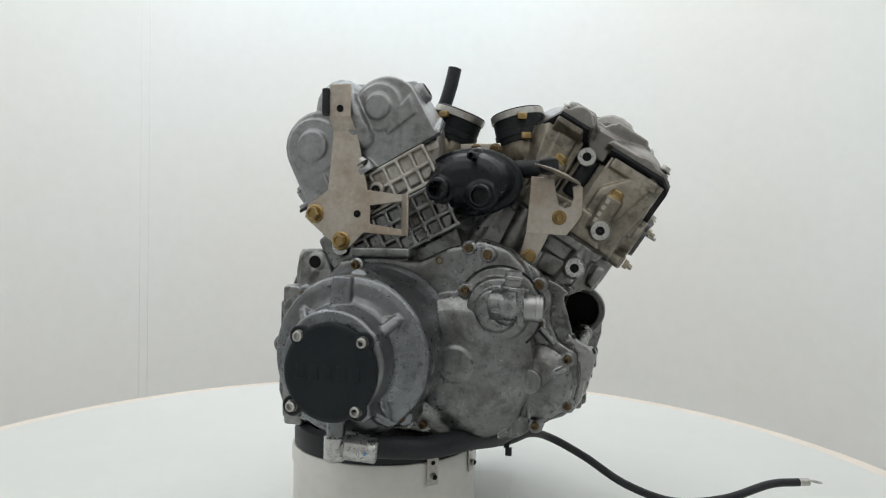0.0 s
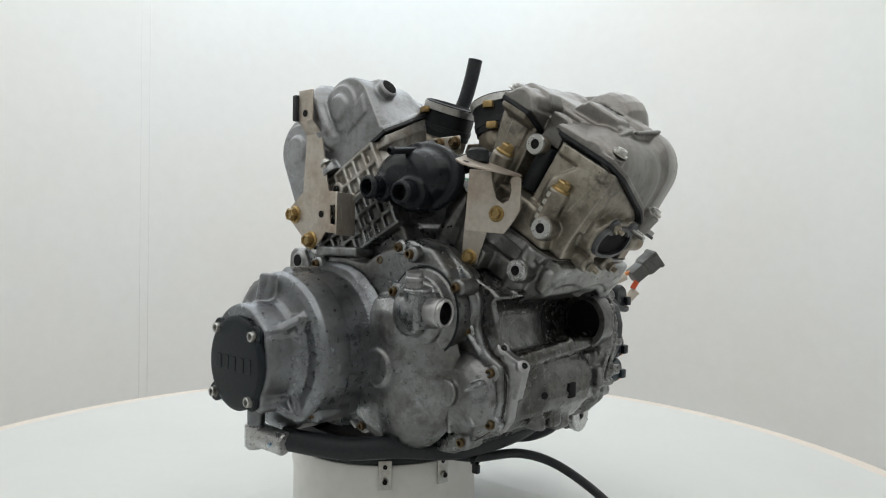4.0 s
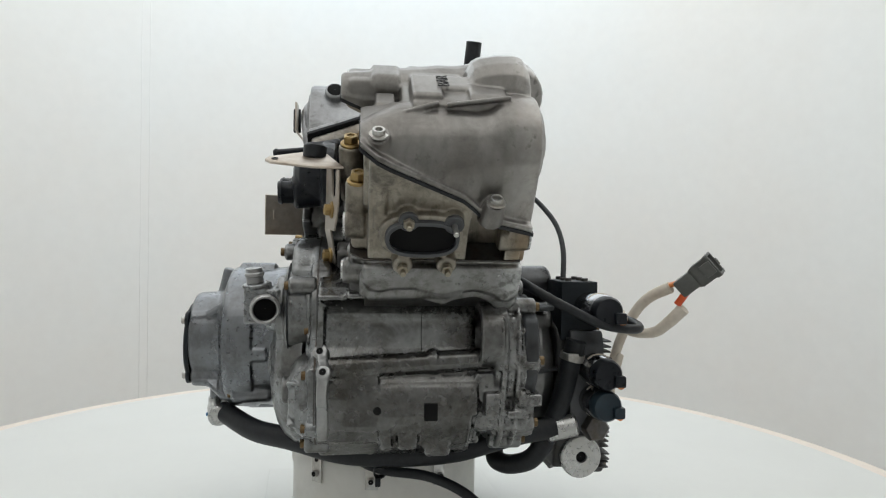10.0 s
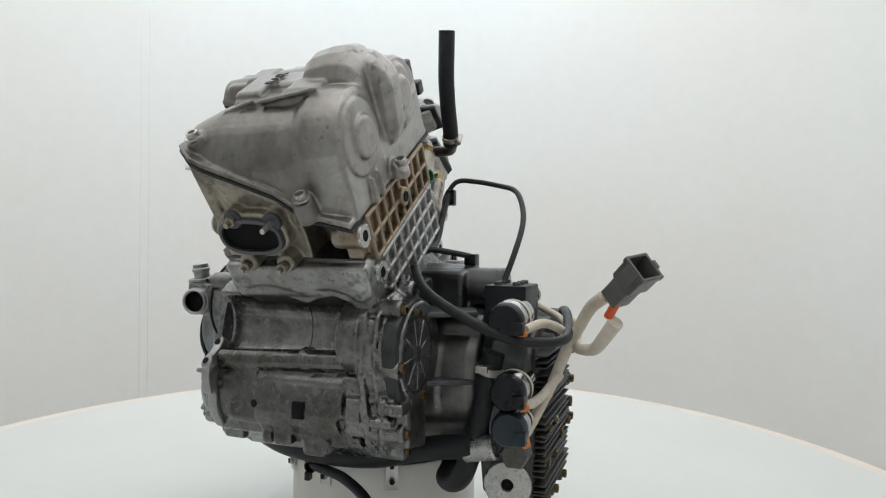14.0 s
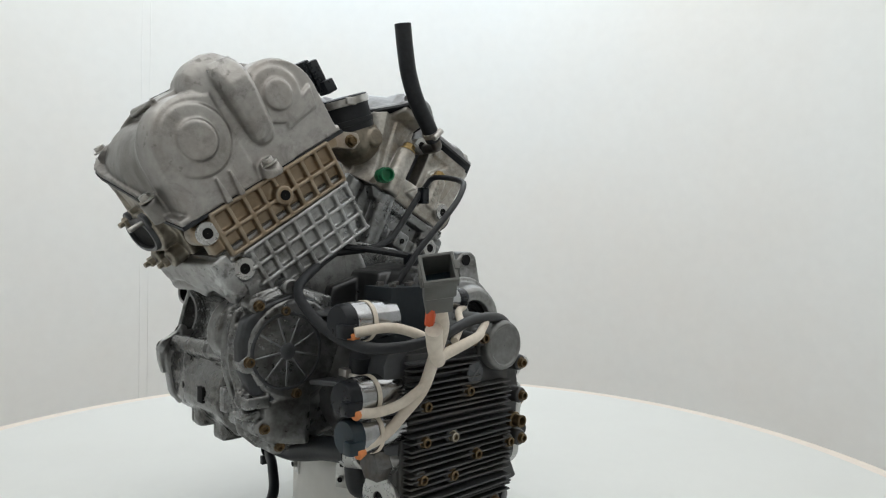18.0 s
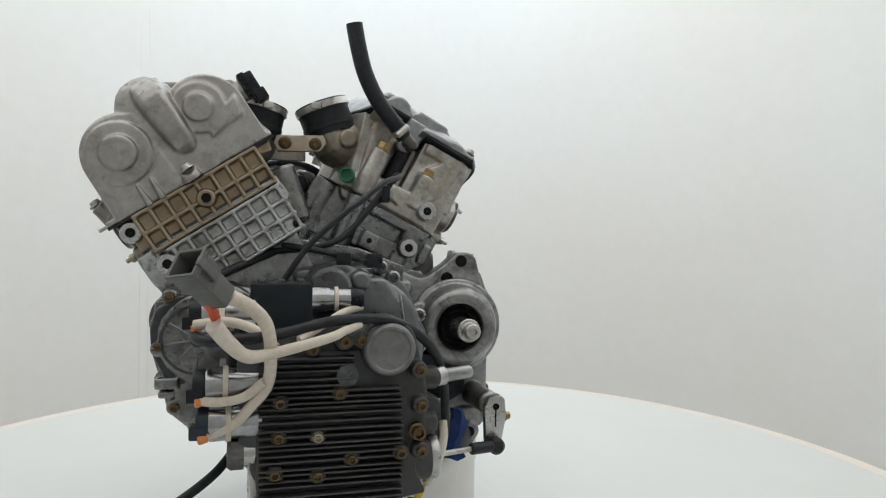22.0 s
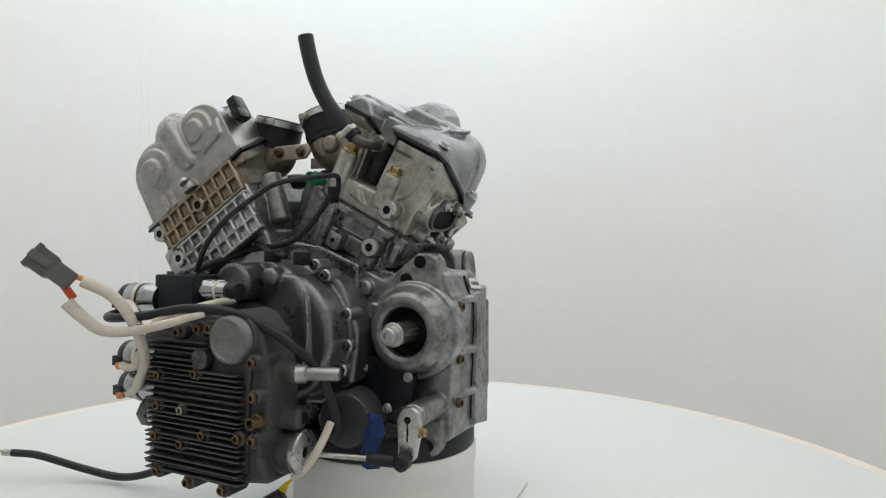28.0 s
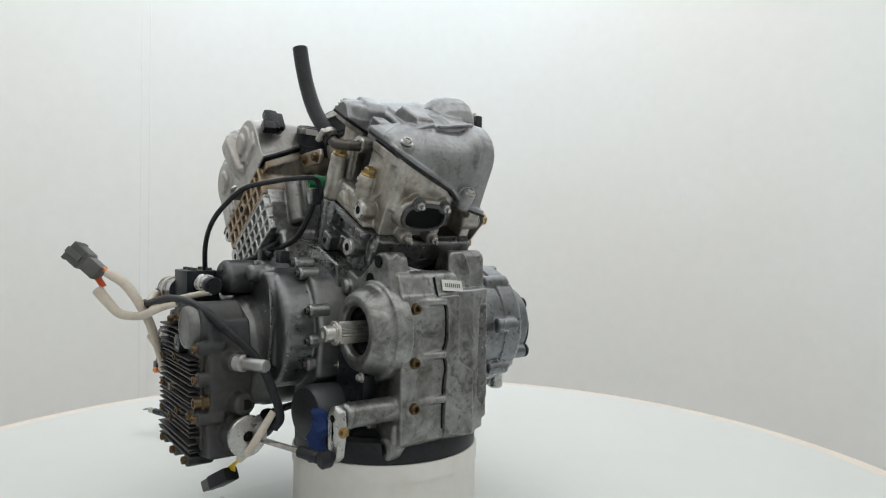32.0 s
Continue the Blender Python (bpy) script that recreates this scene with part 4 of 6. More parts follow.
def ears(bm_list, parent, spots, y0, y1, mat, bolt, r=0.0088, way=(0, -1, 0)):
    for x, z in spots:
        lug = bmesh.new()
        rod(lug, (x, y0, z), (x, y1, z), r, 18, 0.002)
        part("bolt_lug", lug, mat, parent)
        fastener("socket", parent, (x, y1, z), way, bolt)


def crankcase():
    body = bmesh.new()
    trough = [(0.270 + 0.040 * math.cos(radians(a)), 0.270 + 0.040 * math.sin(radians(a))) for a in range(125, 241, 10)]
    side = [(-0.118, 0.165), (-0.116, 0.280), (-0.100, 0.286), (-0.060, 0.290), (-0.035, 0.320), (0.0, 0.33), (0.05, 0.350), (0.12, 0.360), (0.17, 0.348), (0.215, 0.322), (0.236, 0.312)] + trough + [(0.255, 0.232), (0.262, 0.222), (0.262, 0.208), (0.258, 0.184), (0.244, 0.162), (0.220, 0.153), (0.19, 0.132), (0.15, 0.126), (0.10, 0.128), (-0.08, 0.128), (-0.108, 0.138)]
    prism(body, side, "y", -0.078, 0.046, 0.002, 1)
    ahead = [(-0.005, 0.128), (-0.005, 0.329)] + [p for p in side if p[0] > 0.0]
    prism(body, ahead, "y", 0.040, 0.080, 0.002, 1)
    # blind end of the starter trough, tube ridge, lower pad and feet
    prism(body, [(0.205, 0.312), (0.236, 0.309), (0.245, 0.280), (0.256, 0.236), (0.20, 0.23)], "y", -0.078, -0.071, 0.002, 2)
    rod(body, (0.2545, -0.068, 0.2365), (0.2560, 0.090, 0.2455), 0.0105, 24, 0.002)
    rod(body, (0.2545, 0.030, 0.2425), (0.2560, 0.040, 0.2435), 0.0125, 24, 0.002)
    prism(body, [(0.232, 0.308), (0.246, 0.311), (0.2505, 0.304), (0.244, 0.299)], "y", -0.05, 0.075, 0.003)
    prism(body, [(0.240, 0.190), (0.2660, 0.1905), (0.2672, 0.210), (0.262, 0.2225), (0.245, 0.224)], "y", -0.020, 0.078, 0.004)
    prism(body, [(0.205, 0.148), (0.222, 0.150), (0.246, 0.158), (0.266, 0.182), (0.268, 0.196), (0.21, 0.196)], "y", -0.018, 0.072, 0.003)
    for y, x, z, d in ((-0.010, 0.246, 0.168, 0.012), (0.010, 0.250, 0.170, 0.020), (0.040, 0.240, 0.160, 0.026)):
        box(body, (x, y, z), (0.026, d, 0.024), None, 0.005, 3)
    rod(body, (0.249, 0.060, 0.197), (0.249, 0.084, 0.197), 0.0135, 24, 0.002)
    rod(body, (0.230, 0.050, 0.167), (0.230, 0.084, 0.167), 0.0125, 24, 0.002)
    prism(body, [(0.236, 0.21), (0.262, 0.197), (0.242, 0.160), (0.216, 0.160), (0.216, 0.2)], "y", 0.06, 0.078, 0.004)
    prism(body, [(0.235, -0.079), (0.249, -0.078), (0.260, -0.050), (0.2655, -0.018), (0.235, -0.018)], "z", 0.176, 0.231, 0.004)
    b = cast("crankcase", body, ALU_CRANK, engine, "grimy pitted cast aluminium crankcase", 0.0015, 4)
    # near-black block in place of the opening's inner shade
    window = bmesh.new()
    box(window, (0.2668, 0.0315, 0.196), (0.004, 0.0130, 0.0165), None, 0.001)
    part("sight_hole", window, HOLE, b, "small square dark opening")
    dark_hole("drain_hole", 0.0038, (0.2655, -0.0195, 0.1975), (0.97, -0.22, 0), b)
    dark_hole("lug_hole", 0.0066, (0.249, 0.0843, 0.197), (0, 1, 0), b)
    dark_hole("lug_hole", 0.0050, (0.230, 0.0843, 0.167), (0, 1, 0), b)
    seam = bmesh.new()
    secs = []
    for a in range(128, 235, 12):
        q = Vector((0.270 + 0.0396 * math.cos(radians(a)), 0.0245, 0.270 + 0.0396 * math.sin(radians(a))))
        secs.append(q)
    hose(seam, secs, 0.0003, 6, 2)
    part("case_joint", seam, HOLE, b, "dark joint line between the case halves")
    ear = bmesh.new()
    facing = Vector((0.80, -0.28, 0.52)).normalized()
    holes = (Vector((0.2520, -0.0745, 0.2525)), Vector((0.2745, -0.0705, 0.2370)))
    for h in holes:
        rod(ear, h - facing * 0.009, h, 0.0074, 22, 0.0010)
    hose(ear, [holes[0] - facing * 0.006, (holes[0] + holes[1]) / 2 - facing * 0.006, holes[1] - facing * 0.005, Vector((0.2700, -0.0712, 0.2200)), Vector((0.2655, -0.0715, 0.2040))], 0.0068, 4)
    prism(ear, [(0.234, 0.252), (0.246, 0.250), (0.268, 0.236), (0.2715, 0.230), (0.2685, 0.216), (0.2655, 0.200), (0.262, 0.180), (0.250, 0.164), (0.240, 0.180), (0.234, 0.220)], "y", -0.0765, -0.0655, 0.003)
    e = cast("mounting_ear", ear, ALU, b, "pale two-hole cast mounting ear", 0.0011, 1)
    for h in holes:
        dark_hole("hole", 0.0033, h + facing * 0.0002, facing, e)

    # stator case on the gear side, with the spoked black cover
    st = bmesh.new()
    prism(st, circle(0.214, 0.252, 0.060, 28), "y", 0.093, 0.122, 0.004, 2)
    prism(st, circle(0.218, 0.252, 0.050, 28), "y", 0.115, 0.138, 0.004, 2)
    prism(st, [(0.16, 0.30), (0.215, 0.316), (0.262, 0.300), (0.270, 0.26), (0.262, 0.215), (0.252, 0.168), (0.20, 0.150), (0.14, 0.16)], "y", 0.094, 0.112, 0.004, 2)
    prism(st, [(0.20, 0.232), (0.262, 0.232), (0.258, 0.175), (0.20, 0.155)], "y", 0.074, 0.110, 0.004, 2)
    prism(st, [(0.20, 0.21), (0.252, 0.205), (0.248, 0.165), (0.20, 0.155)], "y", 0.10, 0.138, 0.006, 2)
    lathe(st, [(0.0005, 0.0), (0.033, 0.0), (0.034, -0.002), (0.034, -0.022), (0.0255, -0.022), (0.024, -0.006), (0.0005, -0.006)], (0.248, 0.100, 0.268), (0, 1, 0), 36)
    for x, z, y1, r in ((0.262, 0.296, 0.134, 0.009), (0.270, 0.262, 0.128, 0.008), (0.272, 0.242, 0.137, 0.009), (0.262, 0.214, 0.130, 0.008), (0.256, 0.180, 0.136, 0.009), (0.236, 0.158, 0.128, 0.009), (0.225, 0.312, 0.130, 0.009)):
        rod(st, (x - 0.006, 0.094, z), (x - 0.006, y1, z), r, 20, 0.002)
    prism(st, circle(0.217, 0.250, 0.0575, 40), "y", 0.1185, 0.1245, 0.001, 1)
    prism(st, [(0.245, 0.285), (0.272, 0.277), (0.270, 0.235), (0.25, 0.23)], "y", 0.105, 0.135, 0.004)
    rim = [(0.2785, 0.266), (0.2720, 0.292), (0.2500, 0.308), (0.2200, 0.317), (0.19, 0.310), (0.17, 0.28), (0.17, 0.20), (0.20, 0.150), (0.240, 0.152), (0.2600, 0.170), (0.2680, 0.205), (0.2770, 0.236)]
    prism(st, rim, "y", 0.0985, 0.1045, 0.0015, 1)
    prism(st, [(0.224 + (x - 0.224) * 0.985, 0.24 + (z - 0.24) * 0.985) for x, z in rim], "y", 0.1130, 0.1175, 0.0015, 1)
    for y0, y1, z0, z1, x1 in ((0.106, 0.1115, 0.262, 0.288, 0.2745), (0.084, 0.098, 0.190, 0.214, 0.2715), (0.106, 0.128, 0.188, 0.196, 0.2680), (0.126, 0.140, 0.200, 0.212, 0.2700)):
        box(st, (x1 - 0.012, (y0 + y1) / 2, (z0 + z1) / 2), (0.024, y1 - y0, z1 - z0), None, 0.002)
    rod(st, (0.262, 0.116, 0.2075), (0.262, 0.1245, 0.2075), 0.0105, 20, 0.002)
    sc = cast("stator_case", st, ALU_CASE, engine, "cast aluminium stator case", 0.0013, 2)
    # flat near-black disc paints the depth of the round opening
    cav = bmesh.new()
    lathe(cav, [(0.0255, 0.0), (0.0255, 0.001), (0.0003, 0.001)], (0.248, 0.0915, 0.268), (0, -1, 0), 36, caps=False)
    part("bore", cav, HOLE, sc, "dark round opening")
    plate = bmesh.new()
    prism(plate, [(0.2755, 0.262), (0.2700, 0.284), (0.2480, 0.298), (0.2200, 0.306), (0.1960, 0.300), (0.1840, 0.272), (0.1860, 0.232), (0.2040, 0.206), (0.2360, 0.199), (0.2620, 0.212), (0.2740, 0.238)], "y", 0.120, 0.1355, 0.004, 3)
    lathe(plate, [(0.0005, -0.004), (0.0390, -0.004), (0.0390, 0.0012), (0.0372, 0.0030), (0.0348, 0.0030), (0.0334, 0.0010), (0.0005, 0.0005)], (0.2275, 0.1355, 0.2515), (0, 1, 0), 48)
    sk = cast("spoked_cover", plate, ALU_SHADE, sc, "dark flat cover with a shallow spoked recess", 0.0013, 1)
    hub = bmesh.new()
    lathe(hub, [(0.0085, -0.002), (0.0085, 0.0030), (0.0065, 0.0042), (0.0003, 0.0042)], (0.2275, 0.1355, 0.2515), (0, 1, 0), 24, caps=False)
    part("hub", hub, ALU_SHADE, sk)
    for k in range(9):
        mm = Matrix.Translation((0.2275, 0.1370, 0.2515)) @ Matrix.Rotation(radians(k * 40 + 8), 4, "Y")
        rib = bmesh.new()
        box(rib, (0.0205, 0, 0), (0.0265, 0.0038, 0.0020), mm, 0.0006, 1)
        part("spoke", rib, ALU_FLY, sk)
    for x, y, z in ((0.256, 0.134, 0.296), (0.2666, 0.137, 0.2445), (0.250, 0.136, 0.180), (0.230, 0.128, 0.158), (0.2304, 0.137, 0.2902), (0.2179, 0.138, 0.2101)):
        fastener("socket", sc, (x, y, z), (0, 1, 0), BRONZE)
    for z, reach in ((0.2180, 0.186), (0.2860, 0.180)):
        fin = bmesh.new()
        prism(fin, [(0.206, 0.116), (0.204, 0.136), (0.172, reach), (0.130, 0.165), (0.130, 0.110)], "z", z - 0.0025, z + 0.0025, 0.001, 1)
        part("web", fin, ALU_SHADE, sc, "thin cast stiffening web")
    dark_hole("lug_hole", 0.0062, (0.262, 0.1247, 0.2075), (0, 1, 0), sc)

    # rear half of the case with its lugs
    back = bmesh.new()
    prism(back, [(0.056, 0.280), (0.058, 0.338), (0.052, 0.345), (0.046, 0.340), (0.040, 0.331), (0.026, 0.3265), (0.010, 0.324), (-0.010, 0.323), (-0.022, 0.324), (-0.024, 0.280)], "x", -0.1040, -0.0965, 0.003, 2)
    prism(back, [(-0.085, 0.056), (-0.1235, 0.056), (-0.1235, -0.010), (-0.1225, -0.024), (-0.098, -0.055), (-0.085, -0.055)], "z", 0.20, 0.296, 0.003, 2)
    prism(back, [(-0.1235, 0.290), (-0.1130, 0.318), (-0.1060, 0.323), (-0.100, 0.322), (-0.100, 0.28), (-0.1235, 0.28)], "y", -0.030, 0.056, 0.003, 2)
    prism(back, [(-0.085, 0.056), (-0.1235, 0.056), (-0.1235, -0.050), (-0.110, -0.077), (-0.085, -0.077)], "z", 0.122, 0.204, 0.004, 2)
    prism(back, [(0.004, 0.294), (0.004, 0.291), (-0.006, 0.280), (-0.007, 0.243), (-0.003, 0.226), (-0.007, 0.207), (-0.004, 0.187), (-0.003, 0.128), (-0.046, 0.122), (-0.046, 0.20), (-0.024, 0.215), (-0.023, 0.294), (-0.015, 0.295)], "x", -0.1290, -0.115, 0.003, 2)
    prism(back, [(-0.024, 0.30), (-0.026, 0.343), (-0.031, 0.3465), (-0.046, 0.3465), (-0.053, 0.340), (-0.060, 0.320), (-0.060, 0.28), (-0.024, 0.28)], "x", -0.1040, -0.0955, 0.003, 2)
    prism(back, [(-0.118, 0.118), (-0.118, 0.275), (-0.112, 0.288), (-0.06, 0.285), (-0.04, 0.26), (-0.04, 0.15), (-0.085, 0.115)], "y", -0.060, 0.056, 0.004, 2)
    prism(back, [(-0.118, 0.28), (-0.104, 0.338), (-0.096, 0.345), (-0.078, 0.345), (-0.064, 0.332), (-0.030, 0.308), (-0.02, 0.28)], "y", 0.036, 0.064, 0.004, 2)
    prism(back, [(-0.112, 0.29), (-0.090, 0.325), (-0.060, 0.322), (-0.030, 0.312), (-0.004, 0.322), (0.012, 0.290), (0.010, 0.225), (-0.02, 0.190), (-0.07, 0.186), (-0.112, 0.215)], "y", 0.036, 0.0635, 0.004, 2)
    prism(back, [(-0.078, 0.300), (-0.076, 0.340), (-0.068, 0.348), (-0.046, 0.346), (-0.040, 0.336), (-0.034, 0.318), (-0.010, 0.300)], "y", -0.104, -0.050, 0.004, 2)
    prism(back, [(-0.085, -0.020), (-0.1225, -0.020), (-0.1215, -0.050), (-0.1150, -0.068), (-0.1090, -0.084), (-0.085, -0.084)], "z", 0.134, 0.300, 0.004, 2)
    rod(back, (-0.0545, -0.070, 0.3320), (-0.0545, -0.1065, 0.3320), 0.0125, 24, 0.003)
    rod(back, (-0.008, 0.04, 0.300), (-0.008, 0.072, 0.300), 0.0105, 20, 0.003)
    for z in (0.287, 0.223, 0.170):
        rod(back, (-0.1195, 0.036, z), (-0.1265, -0.004, z + 0.001), 0.0048, 14, 0.002)
    for z in (0.280, 0.217, 0.164):
        rod(back, (-0.100, 0.039, z), (-0.1245, 0.039, z), 0.0100, 20, 0.002)
    rod(back, (-0.098, 0.044, 0.114), (-0.098, 0.064, 0.114), 0.014, 24, 0.003)
    prism(back, [(-0.114, 0.146), (-0.080, 0.146), (-0.085, 0.112), (-0.098, 0.102), (-0.111, 0.110)], "y", 0.040, 0.060, 0.004, 2)
    rod(back, (-0.104, 0.050, 0.163), (-0.106, 0.122, 0.163), 0.0145, 24, 0.003)
    prism(back, [(-0.07, 0.13), (-0.02, 0.14), (-0.01, 0.21), (-0.06, 0.22)], "y", 0.03, 0.068, 0.004, 2)
    rear_case = cast("rear_case", back, ALU_REAR, engine, "grey cast aluminium gearbox case", 0.0013, 2)
    for z in (0.280, 0.217, 0.164):
        fastener("socket", rear_case, (-0.1245, 0.039, z), (-1, 0, 0), BRONZE, 1.15)
    seam = bmesh.new()
    hose(seam, [(-0.1150, 0.0062, 0.316), (-0.1240, 0.0055, 0.291), (-0.1240, -0.0045, 0.279), (-0.1240, -0.0055, 0.243), (-0.1240, -0.0015, 0.226), (-0.1240, -0.0055, 0.207), (-0.1240, -0.0025, 0.187), (-0.1240, -0.0015, 0.135)], 0.0011, 6, 6)
    part("case_joint", seam, HOLE, rear_case, "dark wavy joint line")
    for x, y, z, r in ((-0.0830, 0.0645, 0.334, 0.0075), (-0.0645, 0.0645, 0.312, 0.0078), (0.010, 0.0815, 0.285, 0.0090), (-0.098, 0.0645, 0.114, 0.0065)):
        hole = bmesh.new()
        lathe(hole, [(r, 0.0), (r, 0.0012), (0.0003, 0.0012)], (x, y, z), (0, 1, 0), 22, caps=False)
        part("lug_hole", hole, HOLE, rear_case)
    hole = bmesh.new()
    lathe(hole, [(0.0075, 0.0), (0.0075, 0.0012), (0.0003, 0.0012)], (-0.0545, -0.1063, 0.3320), (0, -1, 0), 22, caps=False)
    part("lug_hole", hole, HOLE, rear_case)
    lay = pose(-0.1195, -0.0215, 0.3050, 5, 20.5, 0)
    tag = bmesh.new()
    box(tag, (0, 0.0035, 0), (0.0012, 0.030, 0.0140), lay, 0.0003, 1)
    label = part("sticker", tag, WHITE_TAPE, rear_case, "white paper sticker with an unreadable code")
    bars = bmesh.new()
    for k in range(8):
        box(bars, (-0.0008, -0.0066 + k * 0.0029, 0.0), (0.0004, 0.0015, 0.0050), lay, 0.0, 1)
    part("sticker_bars", bars, GREY_PLASTIC, label)

    # output shaft
    shaft = bmesh.new()
    lathe(shaft, [(0.0005, 0.0), (0.0605, 0.0), (0.0600, 0.0185), (0.0585, 0.0205), (0.0545, 0.0210), (0.0525, 0.0240), (0.0500, 0.034), (0.0465, 0.0405), (0.042, 0.044), (0.035, 0.0445), (0.0300, 0.042), (0.0288, 0.036), (0.0284, 0.026), (0.0005, 0.025)], (-0.076, 0.048, 0.252), (0, 1, 0), 56)
    rod(shaft, (-0.026, 0.05, 0.272), (-0.026, 0.078, 0.272), 0.012, 24, 0.003)
    hs = cast("shaft_housing", shaft, ALU_REAR, engine, "round grey output shaft housing", 0.0013, 1)
    seal = bmesh.new()
    lathe(seal, [(0.0285, 0.0350), (0.0278, 0.0300), (0.0240, 0.0285), (0.0225, 0.0310), (0.0195, 0.0310), (0.0180, 0.0270), (0.0005, 0.027)], (-0.076, 0.048, 0.252), (0, 1, 0), 36, caps=False)
    part("seal", seal, HOLE, hs, "black shaft seal")
    sp = bmesh.new()
    teeth = []
    for k in range(40):
        a = 2 * math.pi * k / 40
        r = 0.0130 if k % 2 else 0.0108
        teeth.append((-0.078 + r * math.cos(a), 0.252 + r * math.sin(a)))
    prism(sp, teeth, "y", 0.06, 0.114, 0.0, 1)
    lathe(sp, [(0.0142, 0.0), (0.0142, 0.003), (0.0132, 0.004), (0.009, 0.0042)], (-0.078, 0.116, 0.252), (0, 1, 0), 28)
    lathe(sp, [(0.0115, 0.0), (0.0115, 0.002), (0.0098, 0.003), (0.0098, 0.013), (0.0085, 0.0145), (0.005, 0.0145), (0.004, 0.011)], (-0.079, 0.119, 0.252), (0, 1, 0), 12)
    part("splined_shaft", sp, STEEL, hs, "bright splined steel output shaft with bolt")

    # flywheel cover and the starter on the gear side
    fly = bmesh.new()
    prism(fly, [(-0.02, 0.19), (-0.028, 0.25), (0.0, 0.31), (0.04, 0.328), (0.10, 0.328), (0.16, 0.31), (0.175, 0.25), (0.165, 0.18), (0.10, 0.155), (0.02, 0.16)], "y", 0.062, 0.112, 0.005, 2)
    prism(fly, circle(0.062, 0.245, 0.078, 40), "y", 0.10, 0.152, 0.012, 4)
    prism(fly, [(0.008, 0.20), (0.012, 0.29), (0.030, 0.318), (0.10, 0.322), (0.12, 0.29), (0.12, 0.2)], "y", 0.10, 0.157, 0.008, 3)
    rod(fly, (0.104, 0.080, 0.306), (0.094, 0.192, 0.308), 0.023, 32, 0.004)
    prism(fly, [(0.040, 0.27), (0.13, 0.27), (0.128, 0.325), (0.075, 0.334), (0.04, 0.320)], "y", 0.085, 0.150, 0.006, 2)
    rod(fly, (0.060, 0.13, 0.315), (0.060, 0.170, 0.315), 0.011, 20, 0.003)
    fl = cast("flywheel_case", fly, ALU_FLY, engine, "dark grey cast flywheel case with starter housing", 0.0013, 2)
    bell = bmesh.new()
    lathe(bell, [(0.0005, 0.0), (0.0770, 0.0), (0.0765, 0.034), (0.0745, 0.040), (0.0735, 0.066), (0.0700, 0.076), (0.060, 0.082), (0.0005, 0.083)], (0.103, 0.102, 0.2130), (0, 1, 0), 72)
    rod(bell, (0.150, 0.10, 0.268), (0.146, 0.182, 0.270), 0.013, 24, 0.003)
    cast("starter_bell", bell, ALU_BELL, fl, "smooth dark grey cast barrel of the flywheel case", 0.0015, 2)
    ears(None, fl, ((-0.016, 0.272), (-0.017, 0.235), (-0.010, 0.206), (0.015, 0.316), (0.03, 0.328)), 0.095, 0.122, ALU_DARK, STEEL_DARK, 0.008, (0, 1, 0))
    crease = bmesh.new()
    hose(crease, [(0.015, 0.1585, 0.30), (0.010, 0.1588, 0.25), (0.02, 0.1585, 0.195)], 0.0016, 6)
    part("cast_seam", crease, ALU_DARK, fl)

    # round filter cover, black cavity lid, selector lever and linkage
    filt = bmesh.new()
    lathe(filt, [(0.0005, -0.05), (0.034, -0.05), (0.034, 0.0), (0.031, 0.004), (0.0290, 0.0045), (0.0005, 0.0035)], (-0.018, 0.122, 0.148), (-0.15, 1, 0), 40)
    part("filter_cover", filt, ALU_SHADE, engine, "round dark oil filter cover")
    lid = bmesh.new()
    prism(lid, [(-0.085, 0.17), (-0.05, 0.150), (-0.012, 0.180), (-0.02, 0.222), (-0.06, 0.215), (-0.085, 0.20)], "y", 0.066, 0.084, 0.004)
    bl = part("sprocket_lid", lid, PLASTIC, engine, "black plastic lid under the output shaft")
    for x, z in ((-0.080, 0.198), (-0.052, 0.158), (-0.018, 0.204)):
        fastener("hex", bl, (x, 0.084, z), (0, 1, 0), STEEL, 0.8)
    lever = bmesh.new()
    prism(lever, [(-0.120, 0.172), (-0.112, 0.178), (-0.100, 0.174), (-0.094, 0.162), (-0.096, 0.120), (-0.106, 0.112), (-0.116, 0.120), (-0.122, 0.150)], "y", 0.124, 0.135, 0.003)
    lv = part("selector_lever", lever, ALU_CLEAN, engine, "worn bare aluminium gear selector lever")
    slot = bmesh.new()
    box(slot, (-0.108, 0.1355, 0.150), (0.0016, 0.001, 0.022), None, 0.0003, 1)
    lathe(slot, [(0.004, 0.0), (0.004, 0.001), (0.0003, 0.001)], (-0.108, 0.1350, 0.163), (0, 1, 0), 16, caps=False)
    part("clamp_slot", slot, HOLE, lv)
    fastener("hex", lv, (-0.122, 0.129, 0.150), (-1, 0, 0), BRASS, 0.8)
    link = bmesh.new()
    rod(link, (-0.092, 0.147, 0.120), (0.0, 0.188, 0.126), 0.0032, 12, 0.0005)
    lk = part("link_rod", link, STEEL, engine, "thin steel gear linkage rod")
    ends = bmesh.new()
    lathe(ends, [(0.0005, -0.007), (0.0095, -0.006), (0.0100, 0.004), (0.0070, 0.007), (0.0005, 0.007)], (-0.106, 0.143, 0.119), (0, 1, 0), 20)
    rod(ends, (-0.100, 0.146, 0.1195), (-0.070, 0.157, 0.1215), 0.0068, 16, 0.002)
    part("joint_boot", ends, RUBBER, lk, "black rubber ball joint boot")
    rag = bmesh.new()
    r = random.Random(4)
    secs = []
    for k in range(7):
        z = 0.104 + k * 0.0095
